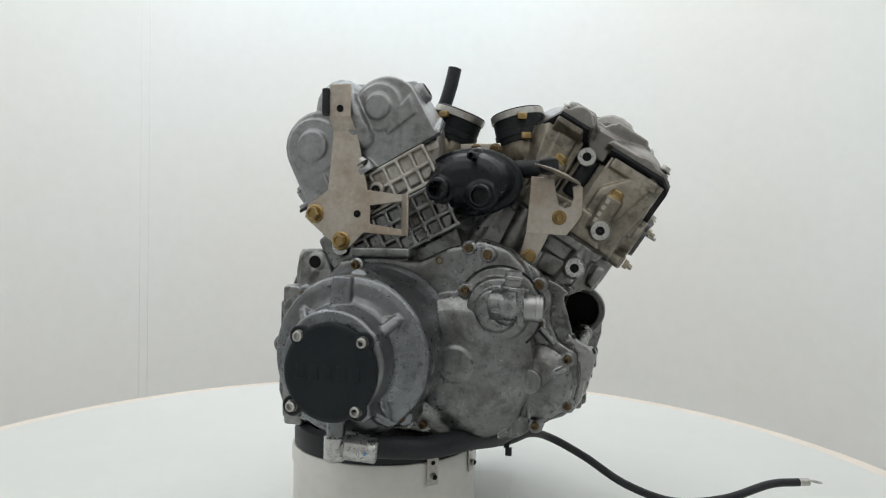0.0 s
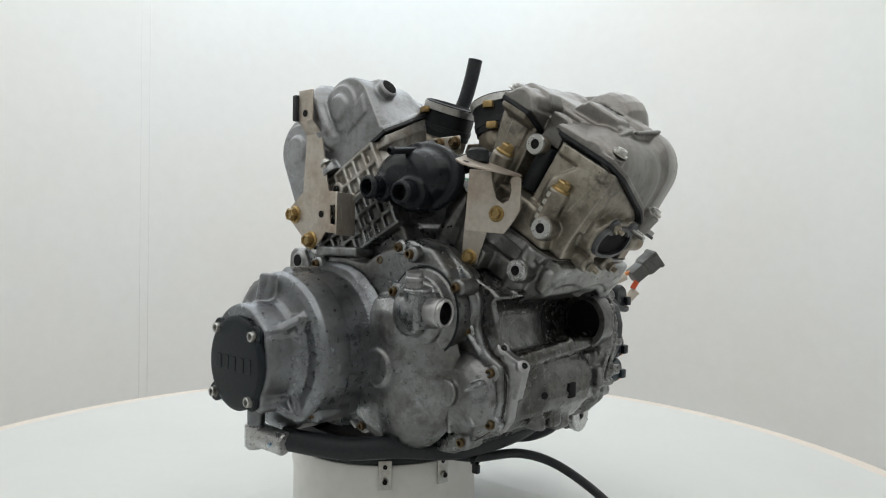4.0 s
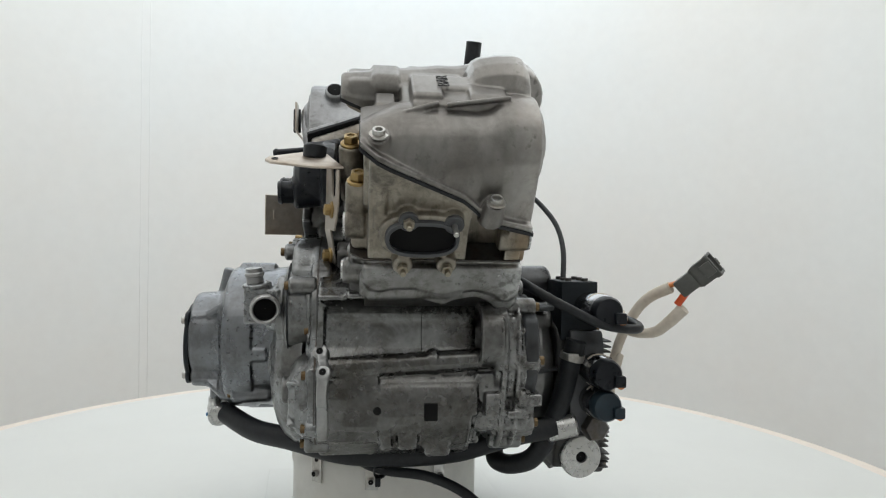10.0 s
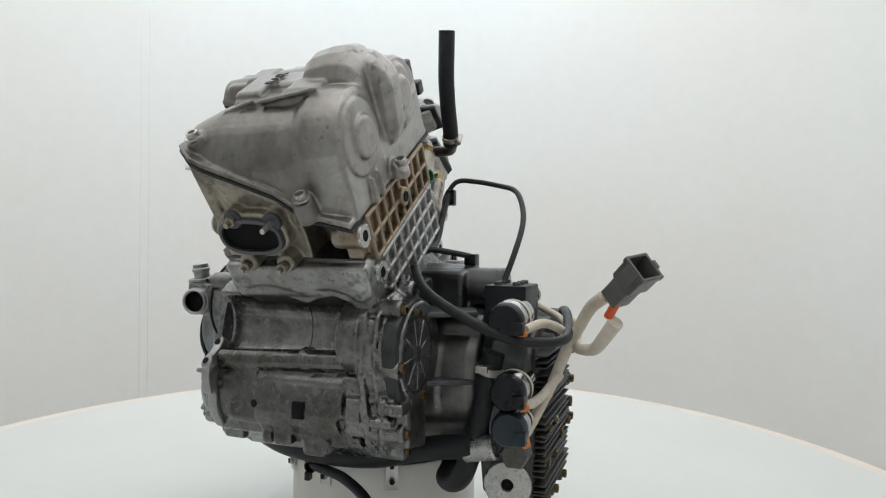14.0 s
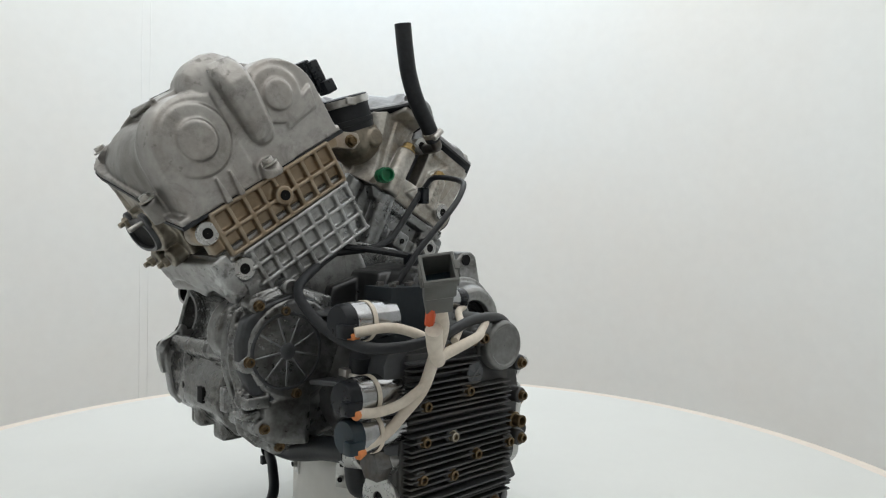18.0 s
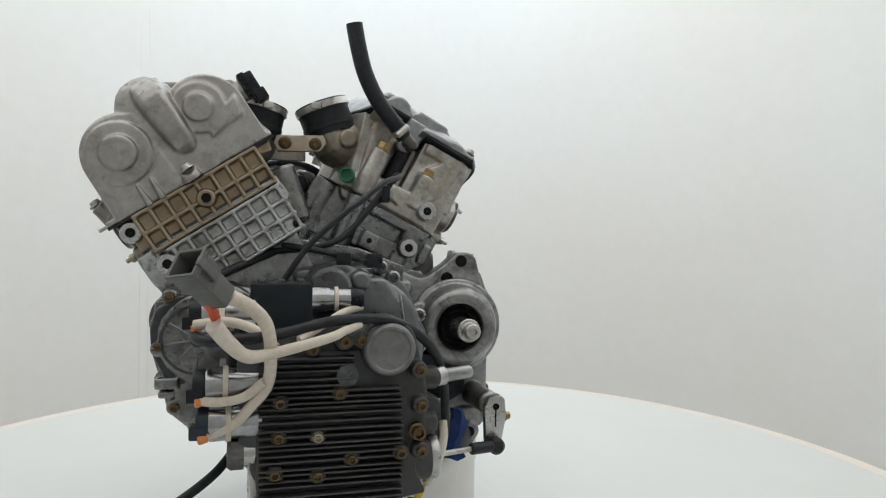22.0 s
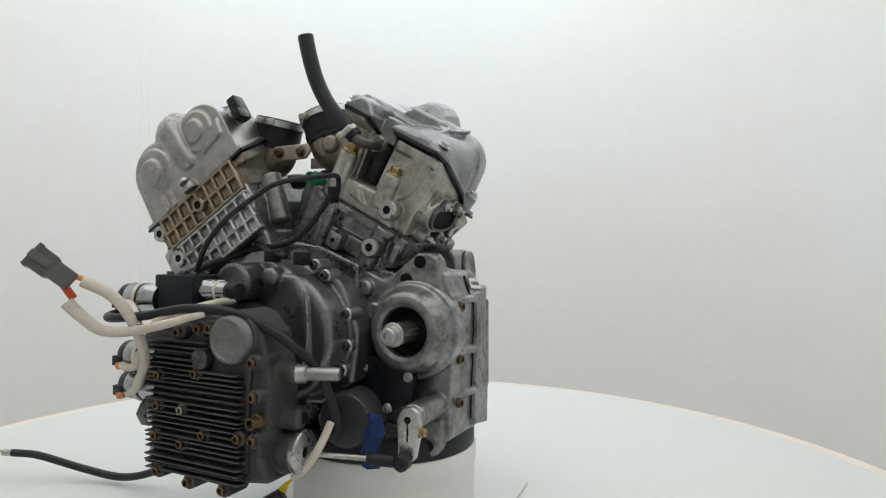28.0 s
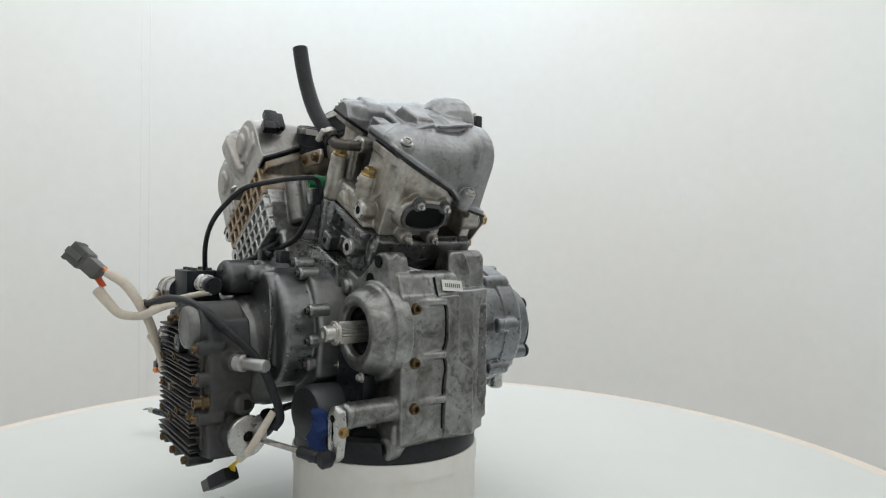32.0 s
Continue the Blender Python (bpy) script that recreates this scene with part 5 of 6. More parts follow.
        c = Vector((-0.060 + 0.004 * math.sin(k), 0.128 + 0.003 * math.cos(k * 2), z))
        secs.append([c + Vector(((0.0080 + r.uniform(-0.0035, 0.004)) * math.cos(a * math.pi / 6) * (1.1 if k < 5 else 0.8), (0.009 + r.uniform(-0.004, 0.004)) * math.sin(a * math.pi / 6), r.uniform(-0.003, 0.003))) for a in range(12)])
    loft(rag, secs)
    copper = bmesh.new()
    rod(copper, (-0.092, -0.020, 0.110), (-0.086, -0.004, 0.109), 0.0028, 12, 0.001)
    part("copper_washer_pin", copper, COPPER, engine, "small bare copper pin under the case")
    part("blue_wrap", rag, BLUE, engine, "crumpled blue cloth tied round the linkage")


crankcase()


def clutch_side():
    flange = bmesh.new()
    outline = [(-0.070, 0.24), (-0.058, 0.295), (-0.022, 0.335), (0.03, 0.345), (0.075, 0.335), (0.11, 0.352), (0.15, 0.362), (0.18, 0.352), (0.212, 0.328), (0.228, 0.30), (0.226, 0.270), (0.236, 0.248), (0.2565, 0.236), (0.258, 0.20), (0.252, 0.175), (0.218, 0.152), (0.19, 0.166), (0.15, 0.150), (0.09, 0.142), (0.04, 0.142), (-0.03, 0.150), (-0.065, 0.18)]
    prism(flange, outline, "y", -0.086, -0.066, 0.004, 2)
    prism(flange, [(-0.070, 0.24), (-0.058, 0.295), (-0.022, 0.335), (0.03, 0.345), (0.075, 0.335), (0.11, 0.352), (0.15, 0.362), (0.18, 0.352), (0.203, 0.328), (0.205, 0.29), (0.19, 0.25), (0.185, 0.18), (0.15, 0.150), (0.09, 0.142), (0.04, 0.142), (-0.03, 0.150), (-0.065, 0.18)], "y", -0.108, -0.070, 0.010, 4)
    # broad swelling between the clutch and the pump, with a faint round pad
    lathe(flange, [(0.0005, -0.03), (0.090, -0.040), (0.086, -0.028), (0.078, -0.018), (0.066, -0.010), (0.050, -0.0045), (0.030, -0.001), (0.0005, 0.0)], (0.126, -0.1340, 0.218), (0, -1, 0), 48)
    lathe(flange, [(0.0005, -0.02), (0.020, -0.02), (0.020, 0.0), (0.018, 0.0015), (0.0005, 0.0015)], (0.1284, -0.1350, 0.2235), (0, -1, 0), 32)
    for x in (0.085, 0.11):
        hose(flange, [(x - 0.012, -0.110, 0.163), (x, -0.112, 0.154), (x + 0.014, -0.108, 0.146)], 0.005, 8)
    hose(flange, [(0.212, -0.090, 0.318), (0.222, -0.088, 0.290), (0.214, -0.088, 0.268), (0.232, -0.087, 0.245)], 0.0026, 10)
    box(flange, (0.03, -0.100, 0.345), (0.075, 0.03, 0.012), None, 0.004)
    cover = cast("side_cover", flange, ALU_DARK, engine, "oxidised cast aluminium engine side cover", 0.0013, 2)
    for x, y, z in ((0.004, -0.121, 0.330), (0.061, -0.111, 0.317), (0.102, -0.105, 0.337), (0.137, -0.112, 0.352), (0.150, -0.112, 0.154), (0.088, -0.118, 0.150), (-0.046, -0.112, 0.300), (0.214, -0.088, 0.267)):
        ears(None, cover, ((x, z),), y + 0.028, y, ALU_DARK, BRONZE, 0.0084)
    line = bmesh.new()
    prism(line, [(0.09 + (x - 0.09) * 1.006, 0.25 + (z - 0.25) * 1.008) for x, z in outline], "y", -0.0800, -0.0785, 0.0, 1)
    part("gasket", line, STEEL_DARK, cover, "thin dark side cover gasket")
    for k, x in enumerate((0.062, 0.086, 0.112, 0.138)):
        tooth = bmesh.new()
        hose(tooth, [(x - 0.014, -0.110, 0.166 - k * 0.001), (x - 0.002, -0.113, 0.158), (x + 0.010, -0.110, 0.146)], 0.005, 10, 4, None, (0.0030, 0.0058))
        part("rib", tooth, ALU_DARK, cover)

    cl = bmesh.new()
    lathe(cl, [(0.0005, 0.0), (0.098, 0.0), (0.092, 0.008), (0.0875, 0.018), (0.0850, 0.049), (0.0885, 0.051), (0.0883, 0.060), (0.0870, 0.0780), (0.0845, 0.0835), (0.0780, 0.0865), (0.0660, 0.0880), (0.0590, 0.0915), (0.0560, 0.0975), (0.0545, 0.1230), (0.0530, 0.1270), (0.0510, 0.128), (0.0005, 0.128)], (0.028, -0.110, 0.236), (0, -1, 0), 64)
    rod(cl, (0.022, -0.196, 0.320), (0.024, -0.206, 0.276), 0.0118, 24, 0.002)
    rod(cl, (0.024, -0.214, 0.190), (0.024, -0.214, 0.152), 0.0095, 24, 0.003)
    for x, z in ((-0.004, 0.263), (0.064, 0.260), (-0.011, 0.193), (0.058, 0.193)):
        rod(cl, (x, -0.200, z), (x, -0.238, z), 0.011, 20, 0.002)
    # webs from the cap's screw bosses back to the wide shoulder
    for x, z in ((-0.004, 0.263), (0.064, 0.260), (-0.011, 0.193), (0.058, 0.193)):
        turn = math.atan2(z - 0.2285, x - 0.029)
        mm = Matrix.Translation((0.029, 0, 0.2285)) @ Matrix.Rotation(-turn, 4, "Y")
        prism(cl, [(0.046, -0.238), (0.0590, -0.237), (0.0605, -0.218), (0.0800, -0.197), (0.0800, -0.180), (0.046, -0.170)], "z", -0.0055, 0.0055, 0.002, 1, mm)
        prism(cl, [(0.050, -0.016), (0.066, -0.010), (0.079, 0.0), (0.066, 0.010), (0.050, 0.016)], "y", -0.2035, -0.176, 0.002, 1, Matrix.Translation((0.029, 0, 0.2285)) @ Matrix.Rotation(-turn, 4, "Y"))
    lugs = ((-7, 0.079, -0.178), (-47, 0.084, -0.186), (86, 0.082, -0.186), (41, 0.077, -0.180), (131, 0.084, -0.186), (176, 0.088, -0.178), (220, 0.088, -0.178), (-100, 0.086, -0.178))
    lugs = [(0.028 + r * math.cos(radians(a)), y, 0.236 + r * math.sin(radians(a))) for a, r, y in lugs]
    for x, y, z in lugs:
        rod(cl, (x, -0.140, z), (x, y, z), 0.0108, 20, 0.003)
    bell = cast("clutch_cover", cl, ALU_CLUTCH, engine, "silver cast aluminium clutch cover", 0.0013, 2)
    for x, y, z in lugs:
        fastener("socket", bell, (x, y, z), (0, -1, 0), BRONZE)
    line = bmesh.new()
    lathe(line, [(0.0830, 0.0), (0.0857, 0.0002), (0.0857, 0.0012), (0.0830, 0.0014)], (0.028, -0.1615, 0.236), (0, -1, 0), 64, caps=False)
    part("gasket", line, STEEL_DARK, bell, "thin dark cover gasket")
    disc = bmesh.new()
    lathe(disc, [(0.0495, 0.0), (0.0495, 0.004), (0.0480, 0.0055), (0.0440, 0.006), (0.0005, 0.006)], (0.0290, -0.2385, 0.2285), (0, -1, 0), 64, caps=False)
    cap = part("clutch_cap", disc, BLACK_CAP, bell, "round black painted clutch cap")
    for x, z in ((-0.004, 0.263), (0.064, 0.260), (-0.011, 0.193), (0.058, 0.193)):
        lug = bmesh.new()
        rod(lug, (x, -0.2385, z), (x, -0.2435, z), 0.0105, 20, 0.001)
        part("screw_lug", lug, BLACK_CAP, cap)
    lines = bmesh.new()
    for k, w in enumerate((0.010, 0.010, 0.009, 0.011, 0.010)):
        box(lines, (-0.001 + k * 0.0145, -0.2448, 0.2285), (w, 0.0009, 0.015), None, 0.0004, 1)
    part("cast_lettering", lines, BLACK_CAP, cap, "raised black bars of a maker's mark")
    for x, z in ((-0.004, 0.263), (0.064, 0.260), (-0.011, 0.193), (0.058, 0.193)):
        fastener("socket", bell, (x, -0.2435, z), (0, -1, 0), STEEL, 1.05)

    # water pump with its two spigots
    pump = bmesh.new()
    lathe(pump, [(0.0005, -0.03), (0.0475, -0.03), (0.0475, -0.001), (0.0455, 0.002), (0.0365, 0.0045), (0.0350, 0.010), (0.0330, 0.0125), (0.0250, 0.014), (0.0235, 0.022), (0.0210, 0.0245), (0.0005, 0.0255)], (0.1725, -0.1100, 0.2850), (0, -1, 0), 48)
    lathe(pump, [(0.0005, -0.02), (0.020, -0.02), (0.020, 0.004), (0.017, 0.010), (0.010, 0.013), (0.0005, 0.014)], (0.1860, -0.1320, 0.2900), (0, -1, 0), 32)
    hose(pump, [(0.170, -0.132, 0.292), (0.186, -0.136, 0.291), (0.200, -0.137, 0.290)], 0.0165, 20)
    box(pump, (0.2020, -0.1360, 0.290), (0.007, 0.036, 0.036), pose(0, 0, 0), 0.003)
    rod(pump, (0.188, -0.138, 0.292), (0.1945, -0.142, 0.314), 0.0115, 20, 0.002)
    lathe(pump, [(0.0115, 0.0), (0.0150, 0.001), (0.0150, 0.004), (0.0115, 0.005)], (0.1945, -0.142, 0.309), (0.1, -0.1, 1), 24)
    spots = ((0.134, -0.116, 0.304), (0.160, -0.118, 0.345), (0.2160, -0.108, 0.3125), (0.177, -0.119, 0.245))
    for x, y, z in spots:
        rod(pump, (x, -0.080, z), (x, y, z), 0.0092, 18, 0.002)
    wp = cast("water_pump", pump, ALU_DARK, engine, "cast aluminium water pump cover", 0.0013, 1)
    for x, y, z in spots:
        fastener("socket", wp, (x, y, z), (0, -1, 0), BRONZE)
    line = bmesh.new()
    lathe(line, [(0.0470, 0.0), (0.0490, 0.0), (0.0490, 0.0016), (0.0470, 0.0016)], (0.1725, -0.1085, 0.2850), (0, -1, 0), 48, caps=False)
    part("gasket", line, RUBBER, wp, "thin black pump gasket")
    sp = bmesh.new()
    pipe(sp, (0.190, -0.1350, 0.2900), (0.2235, -0.1300, 0.2887), 0.0142, 0.0030)
    lathe(sp, [(0.0130, 0), (0.0150, 0.001), (0.0150, 0.004), (0.0130, 0.005)], (0.2150, -0.1313, 0.2890), (0.988, 0.148, -0.04), 24, caps=False)
    part("water_outlet", sp, ALU, wp, "machined hose spigot")
    # near-black liner paints the shade inside the spigot
    core = bmesh.new()
    lathe(core, [(0.0110, 0.0080), (0.0109, 0.0), (0.0003, 0.0)], (0.2135, -0.1315, 0.2891), (0.988, 0.148, -0.04), 20, caps=False)
    part("bore", core, HOLE, wp)
    up = bmesh.new()
    lathe(up, [(0.0085, 0.0), (0.0085, 0.006), (0.0098, 0.007), (0.0098, 0.010), (0.0085, 0.011), (0.0085, 0.015), (0.0005, 0.0155)], (0.193, -0.144, 0.314), (0.1, -0.1, 1), 20)
    part("upper_spigot", up, ALU, wp)
    low = bmesh.new()
    lathe(low, [(0.0005, -0.02), (0.0445, -0.02), (0.0435, 0.002), (0.038, 0.010), (0.028, 0.017), (0.0005, 0.020)], (0.210, -0.088, 0.202), (0, -1, 0), 40)
    lathe(low, [(0.0005, -0.01), (0.014, -0.01), (0.014, 0.005), (0.012, 0.006), (0.0005, 0.006)], (0.207, -0.1080, 0.206), (0, -1, 0), 28)
    for a in (22, 95, 150, 215, 268, 318):
        mm = Matrix.Translation((0.208, -0.1035, 0.205)) @ Matrix.Rotation(radians(-a), 4, "Y")
        box(low, (0.024, 0.002, 0), (0.036, 0.010, 0.005), mm, 0.002)
    rim = ((0.246, -0.088, 0.228), (0.247, -0.088, 0.177), (0.212, -0.091, 0.152))
    for x, y, z in rim:
        rod(low, (x, -0.066, z), (x, y, z), 0.0092, 18, 0.002)
    lc = cast("oil_pump_cover", low, ALU_DARK, engine, "round ribbed cast cover", 0.0013, 1)
    for x, y, z in rim:
        fastener("socket", lc, (x, y, z), (0, -1, 0), BRONZE)


clutch_side()


def finned_tank():
    tank = bmesh.new()
    prism(tank, [(0.012, 0.130), (0.002, 0.17), (0.000, 0.205), (0.012, 0.262), (0.04, 0.275), (0.12, 0.276), (0.160, 0.262), (0.172, 0.25), (0.172, 0.14), (0.16, 0.102), (0.05, 0.098), (0.0, 0.105)], "y", 0.184, 0.234, 0.004, 2)
    rod(tank, (0.042, 0.19, 0.255), (0.042, 0.241, 0.255), 0.0285, 36, 0.002)
    rod(tank, (0.168, 0.213, 0.118), (-0.012, 0.196, 0.131), 0.0225, 36, 0.003)
    rod(tank, (-0.016, 0.198, 0.168), (0.02, 0.204, 0.168), 0.013, 24, 0.003)
    rod(tank, (0.02, 0.212, 0.217), (-0.016, 0.207, 0.217), 0.012, 24, 0.003)
    for x, z in ((0.145, 0.206), (0.090, 0.213), (0.149, 0.139), (0.146, 0.173), (0.078, 0.149), (0.110, 0.172), (0.116, 0.256), (0.086, 0.262), (0.070, 0.263), (0.010, 0.152), (0.010, 0.197), (0.012, 0.232), (0.030, 0.152), (0.110, 0.135), (0.146, 0.100), (0.10, 0.095), (0.05, 0.095)):
        rod(tank, (x, 0.215, z), (x, 0.2470, z), 0.0085, 18, 0.0015)
    tk = cast("oil_tank", tank, ALU_FIN, engine, "dark grey cast oil tank", 0.0013, 2)
    plate = bmesh.new()
    prism(plate, [(0.026, 0.112), (0.024, 0.19), (0.020, 0.236), (0.05, 0.252), (0.160, 0.254), (0.168, 0.150), (0.165, 0.098), (0.06, 0.094)], "y", 0.230, 0.2375, 0.003, 2)
    lid = part("finned_lid", plate, ALU_FIN, tk, "dark finned oil tank lid")
    z = 0.101
    r = random.Random(2)
    while z < 0.250:
        fin = bmesh.new()
        x0 = 0.028 if z < 0.205 else (0.031 if z < 0.222 else 0.076)
        box(fin, ((x0 + 0.1645) / 2, 0.2428, z), (0.1645 - x0, 0.0135, 0.0019), pose(0, 0, 0, r.uniform(-0.4, 0.4), 0, 0), 0.0009, 1)
        part("fin", fin, ALU_FIN, lid)
        z += 0.0061
    capm = bmesh.new()
    lathe(capm, [(0.0258, -0.01), (0.0258, 0.006), (0.0244, 0.0100), (0.0225, 0.0115), (0.0205, 0.0115), (0.0190, 0.0100), (0.0005, 0.0096)], (0.0425, 0.241, 0.2535), (0, 1, 0), 48, caps=False)
    part("filler_cap", capm, CAP_GREY, tk, "round worn grey oil filler cap")
    plug = bmesh.new()
    lathe(plug, [(0.011, 0.0), (0.011, 0.009), (0.010, 0.010), (0.0005, 0.010)], (0.083, 0.240, 0.230), (0, 1, 0), 28, caps=False)
    box(plug, (0, 0, 0.0102), (0.015, 0.0022, 0.001), toward((0.083, 0.240, 0.230), (0.0, 1, 0)) @ Matrix.Rotation(0.8, 4, "Z"), 0.0003, 1)
    part("slotted_plug", plug, ALU_SHADE, tk, "slotted aluminium plug")
    for x, z in ((0.145, 0.206), (0.090, 0.213), (0.149, 0.139), (0.146, 0.173), (0.078, 0.149), (0.110, 0.172), (0.116, 0.256), (0.086, 0.262), (0.070, 0.263), (0.010, 0.152), (0.010, 0.197), (0.012, 0.232), (0.030, 0.152), (0.110, 0.135), (0.146, 0.100), (0.10, 0.095), (0.05, 0.095)):
        fastener("socket", tk, (x, 0.2470, z), (0, 1, 0), BRONZE if (x, z) != (0.110, 0.172) else NUT, 0.95)
    brass = bmesh.new()
    lathe(brass, [(0.0085, -0.02), (0.0085, 0.0), (0.0065, 0.001), (0.0065, 0.010), (0.0045, 0.010), (0.0040, 0.004)], (0.012, 0.240, 0.170), (0, 1, 0), 16)
    part("drain_nipple", brass, BRONZE, tk, "brown brass drain nipple")
    for at, d in (((0.168, 0.2130, 0.118), (1, 0.08, 0)), ((-0.012, 0.196, 0.131), (-1, -0.09, 0.0))):
        end = bmesh.new()
        lathe(end, [(0.0225, -0.004), (0.0240, 0.0), (0.0240, 0.004), (0.0225, 0.0055), (0.0065, 0.0058), (0.0060, 0.002), (0.0005, 0.002)], at, d, 40)
        part("tube_end", end, ALU_CLEAN, tk, "bright machined round mounting end")
    for at, d in (((0.1702, 0.2132, 0.118), (1, 0.08, 0)), ((-0.0142, 0.1958, 0.131), (-1, -0.09, 0.0)), ((-0.0163, 0.198, 0.168), (-1, 0.2, 0))):
        dark_hole("bolt_hole", 0.0062, at, d, tk)
    sp = bmesh.new()
    lathe(sp, [(0.0100, 0.0), (0.0100, 0.010), (0.0072, 0.012), (0.0072, 0.044), (0.0062, 0.046), (0.0005, 0.046)], (-0.014, 0.2075, 0.217), (-0.93, -0.36, 0.02), 24)
    part("oil_spigot", sp, ALU, tk, "bright turned aluminium spigot")

    # valve block with its solenoids
    block = bmesh.new()
    prism(block, [(0.140, 0.145), (0.183, 0.150), (0.185, 0.245), (0.178, 0.262), (0.130, 0.262), (0.13, 0.2)], "y", 0.196, 0.234, 0.004)
    vb = part("valve_block", block, ALU_SHADE, engine, "blackened metal valve block beside the oil tank")
    for (x, y, z), n in (((0.221, 0.222, 0.287), 0), ((0.217, 0.224, 0.220), 1), ((0.214, 0.225, 0.186), 2)):
        can = bmesh.new()
        lathe(can, [(0.0005, -0.052), (0.0178, -0.052), (0.0178, -0.006), (0.0168, -0.004)], (x, y, z), (1, 0.05, 0), 32)
        sol = part("solenoid", can, CHROME, vb, "bright metal solenoid can with a black end")
        tip = bmesh.new()
        lathe(tip, [(0.0170, -0.006), (0.0166, 0.004), (0.0145, 0.007), (0.0005, 0.0075)], (x, y, z), (1, 0.05, 0), 28)
        box(tip, (0.004, 0.012, -0.006), (0.016, 0.012, 0.012), Matrix.Translation((x, y, z)), 0.002)
        part("end_cap", tip, PLASTIC if n < 2 else BLUE_CAP, sol)
        lead = bmesh.new()
        rod(lead, (x - 0.004, y + 0.014, z - 0.010), (x + 0.004, y + 0.017, z - 0.012), 0.0045, 12, 0.001)
        part("wire_seal", lead, WIRE_ORANGE, sol, "orange wire seal")
        strap = bmesh.new()
        lathe(strap, [(0.0178, -0.0025), (0.0186, -0.002), (0.0186, 0.002), (0.0178, 0.0025)], (x - 0.022, y, z), (1, 0.05, 0), 32, caps=False)
        part("strap", strap, SLEEVE, sol, "pale cable tie")
    plug = bmesh.new()
    rod(plug, (0.150, 0.222, 0.155), (0.180, 0.224, 0.155), 0.013, 28, 0.001)
    part("plug_neck", plug, ALU_CLEAN, vb)
    hexp = bmesh.new()
    lathe(hexp, [(0.0155, 0.0), (0.0155, 0.012), (0.0130, 0.015), (0.0005, 0.0155)], (0.178, 0.224, 0.155), (1, 0.05, 0), 6)
    part("hex_plug", hexp, STEEL_DARK, vb, "dark hexagon plug")
    bx = bmesh.new()
    box(bx, (0.1445, 0.2080, 0.2830), (0.058, 0.042, 0.066), None, 0.0015)
    relay = part("black_box", bx, BLACK_CAP, vb, "plain black square valve housing")
    for x in (0.126, 0.144, 0.163):
        for y in (0.198, 0.217):
            fastener("socket", relay, (x, y, 0.316), (0, 0, 1), STEEL_DARK, 0.75)
    can = bmesh.new()
    lathe(can, [(0.0005, 0.0), (0.0125, 0.0), (0.0125, 0.018), (0.0110, 0.020), (0.0110, 0.044), (0.0100, 0.046)], (0.117, 0.210, 0.300), (-1, 0.02, 0), 28)
    c2 = part("solenoid", can, CHROME, vb, "bright metal solenoid can")
    tip = bmesh.new()
    lathe(tip, [(0.0112, 0.040), (0.0112, 0.050), (0.0095, 0.053), (0.0005, 0.053)], (0.117, 0.210, 0.300), (-1, 0.02, 0), 24)
    part("end_cap", tip, PLASTIC, c2)
    strap = bmesh.new()
    lathe(strap, [(0.0112, 0.024), (0.0122, 0.0245), (0.0122, 0.0275), (0.0112, 0.028)], (0.117, 0.210, 0.300), (-1, 0.02, 0), 28, caps=False)
    part("strap", strap, SLEEVE, c2, "pale cable tie")


finned_tank()


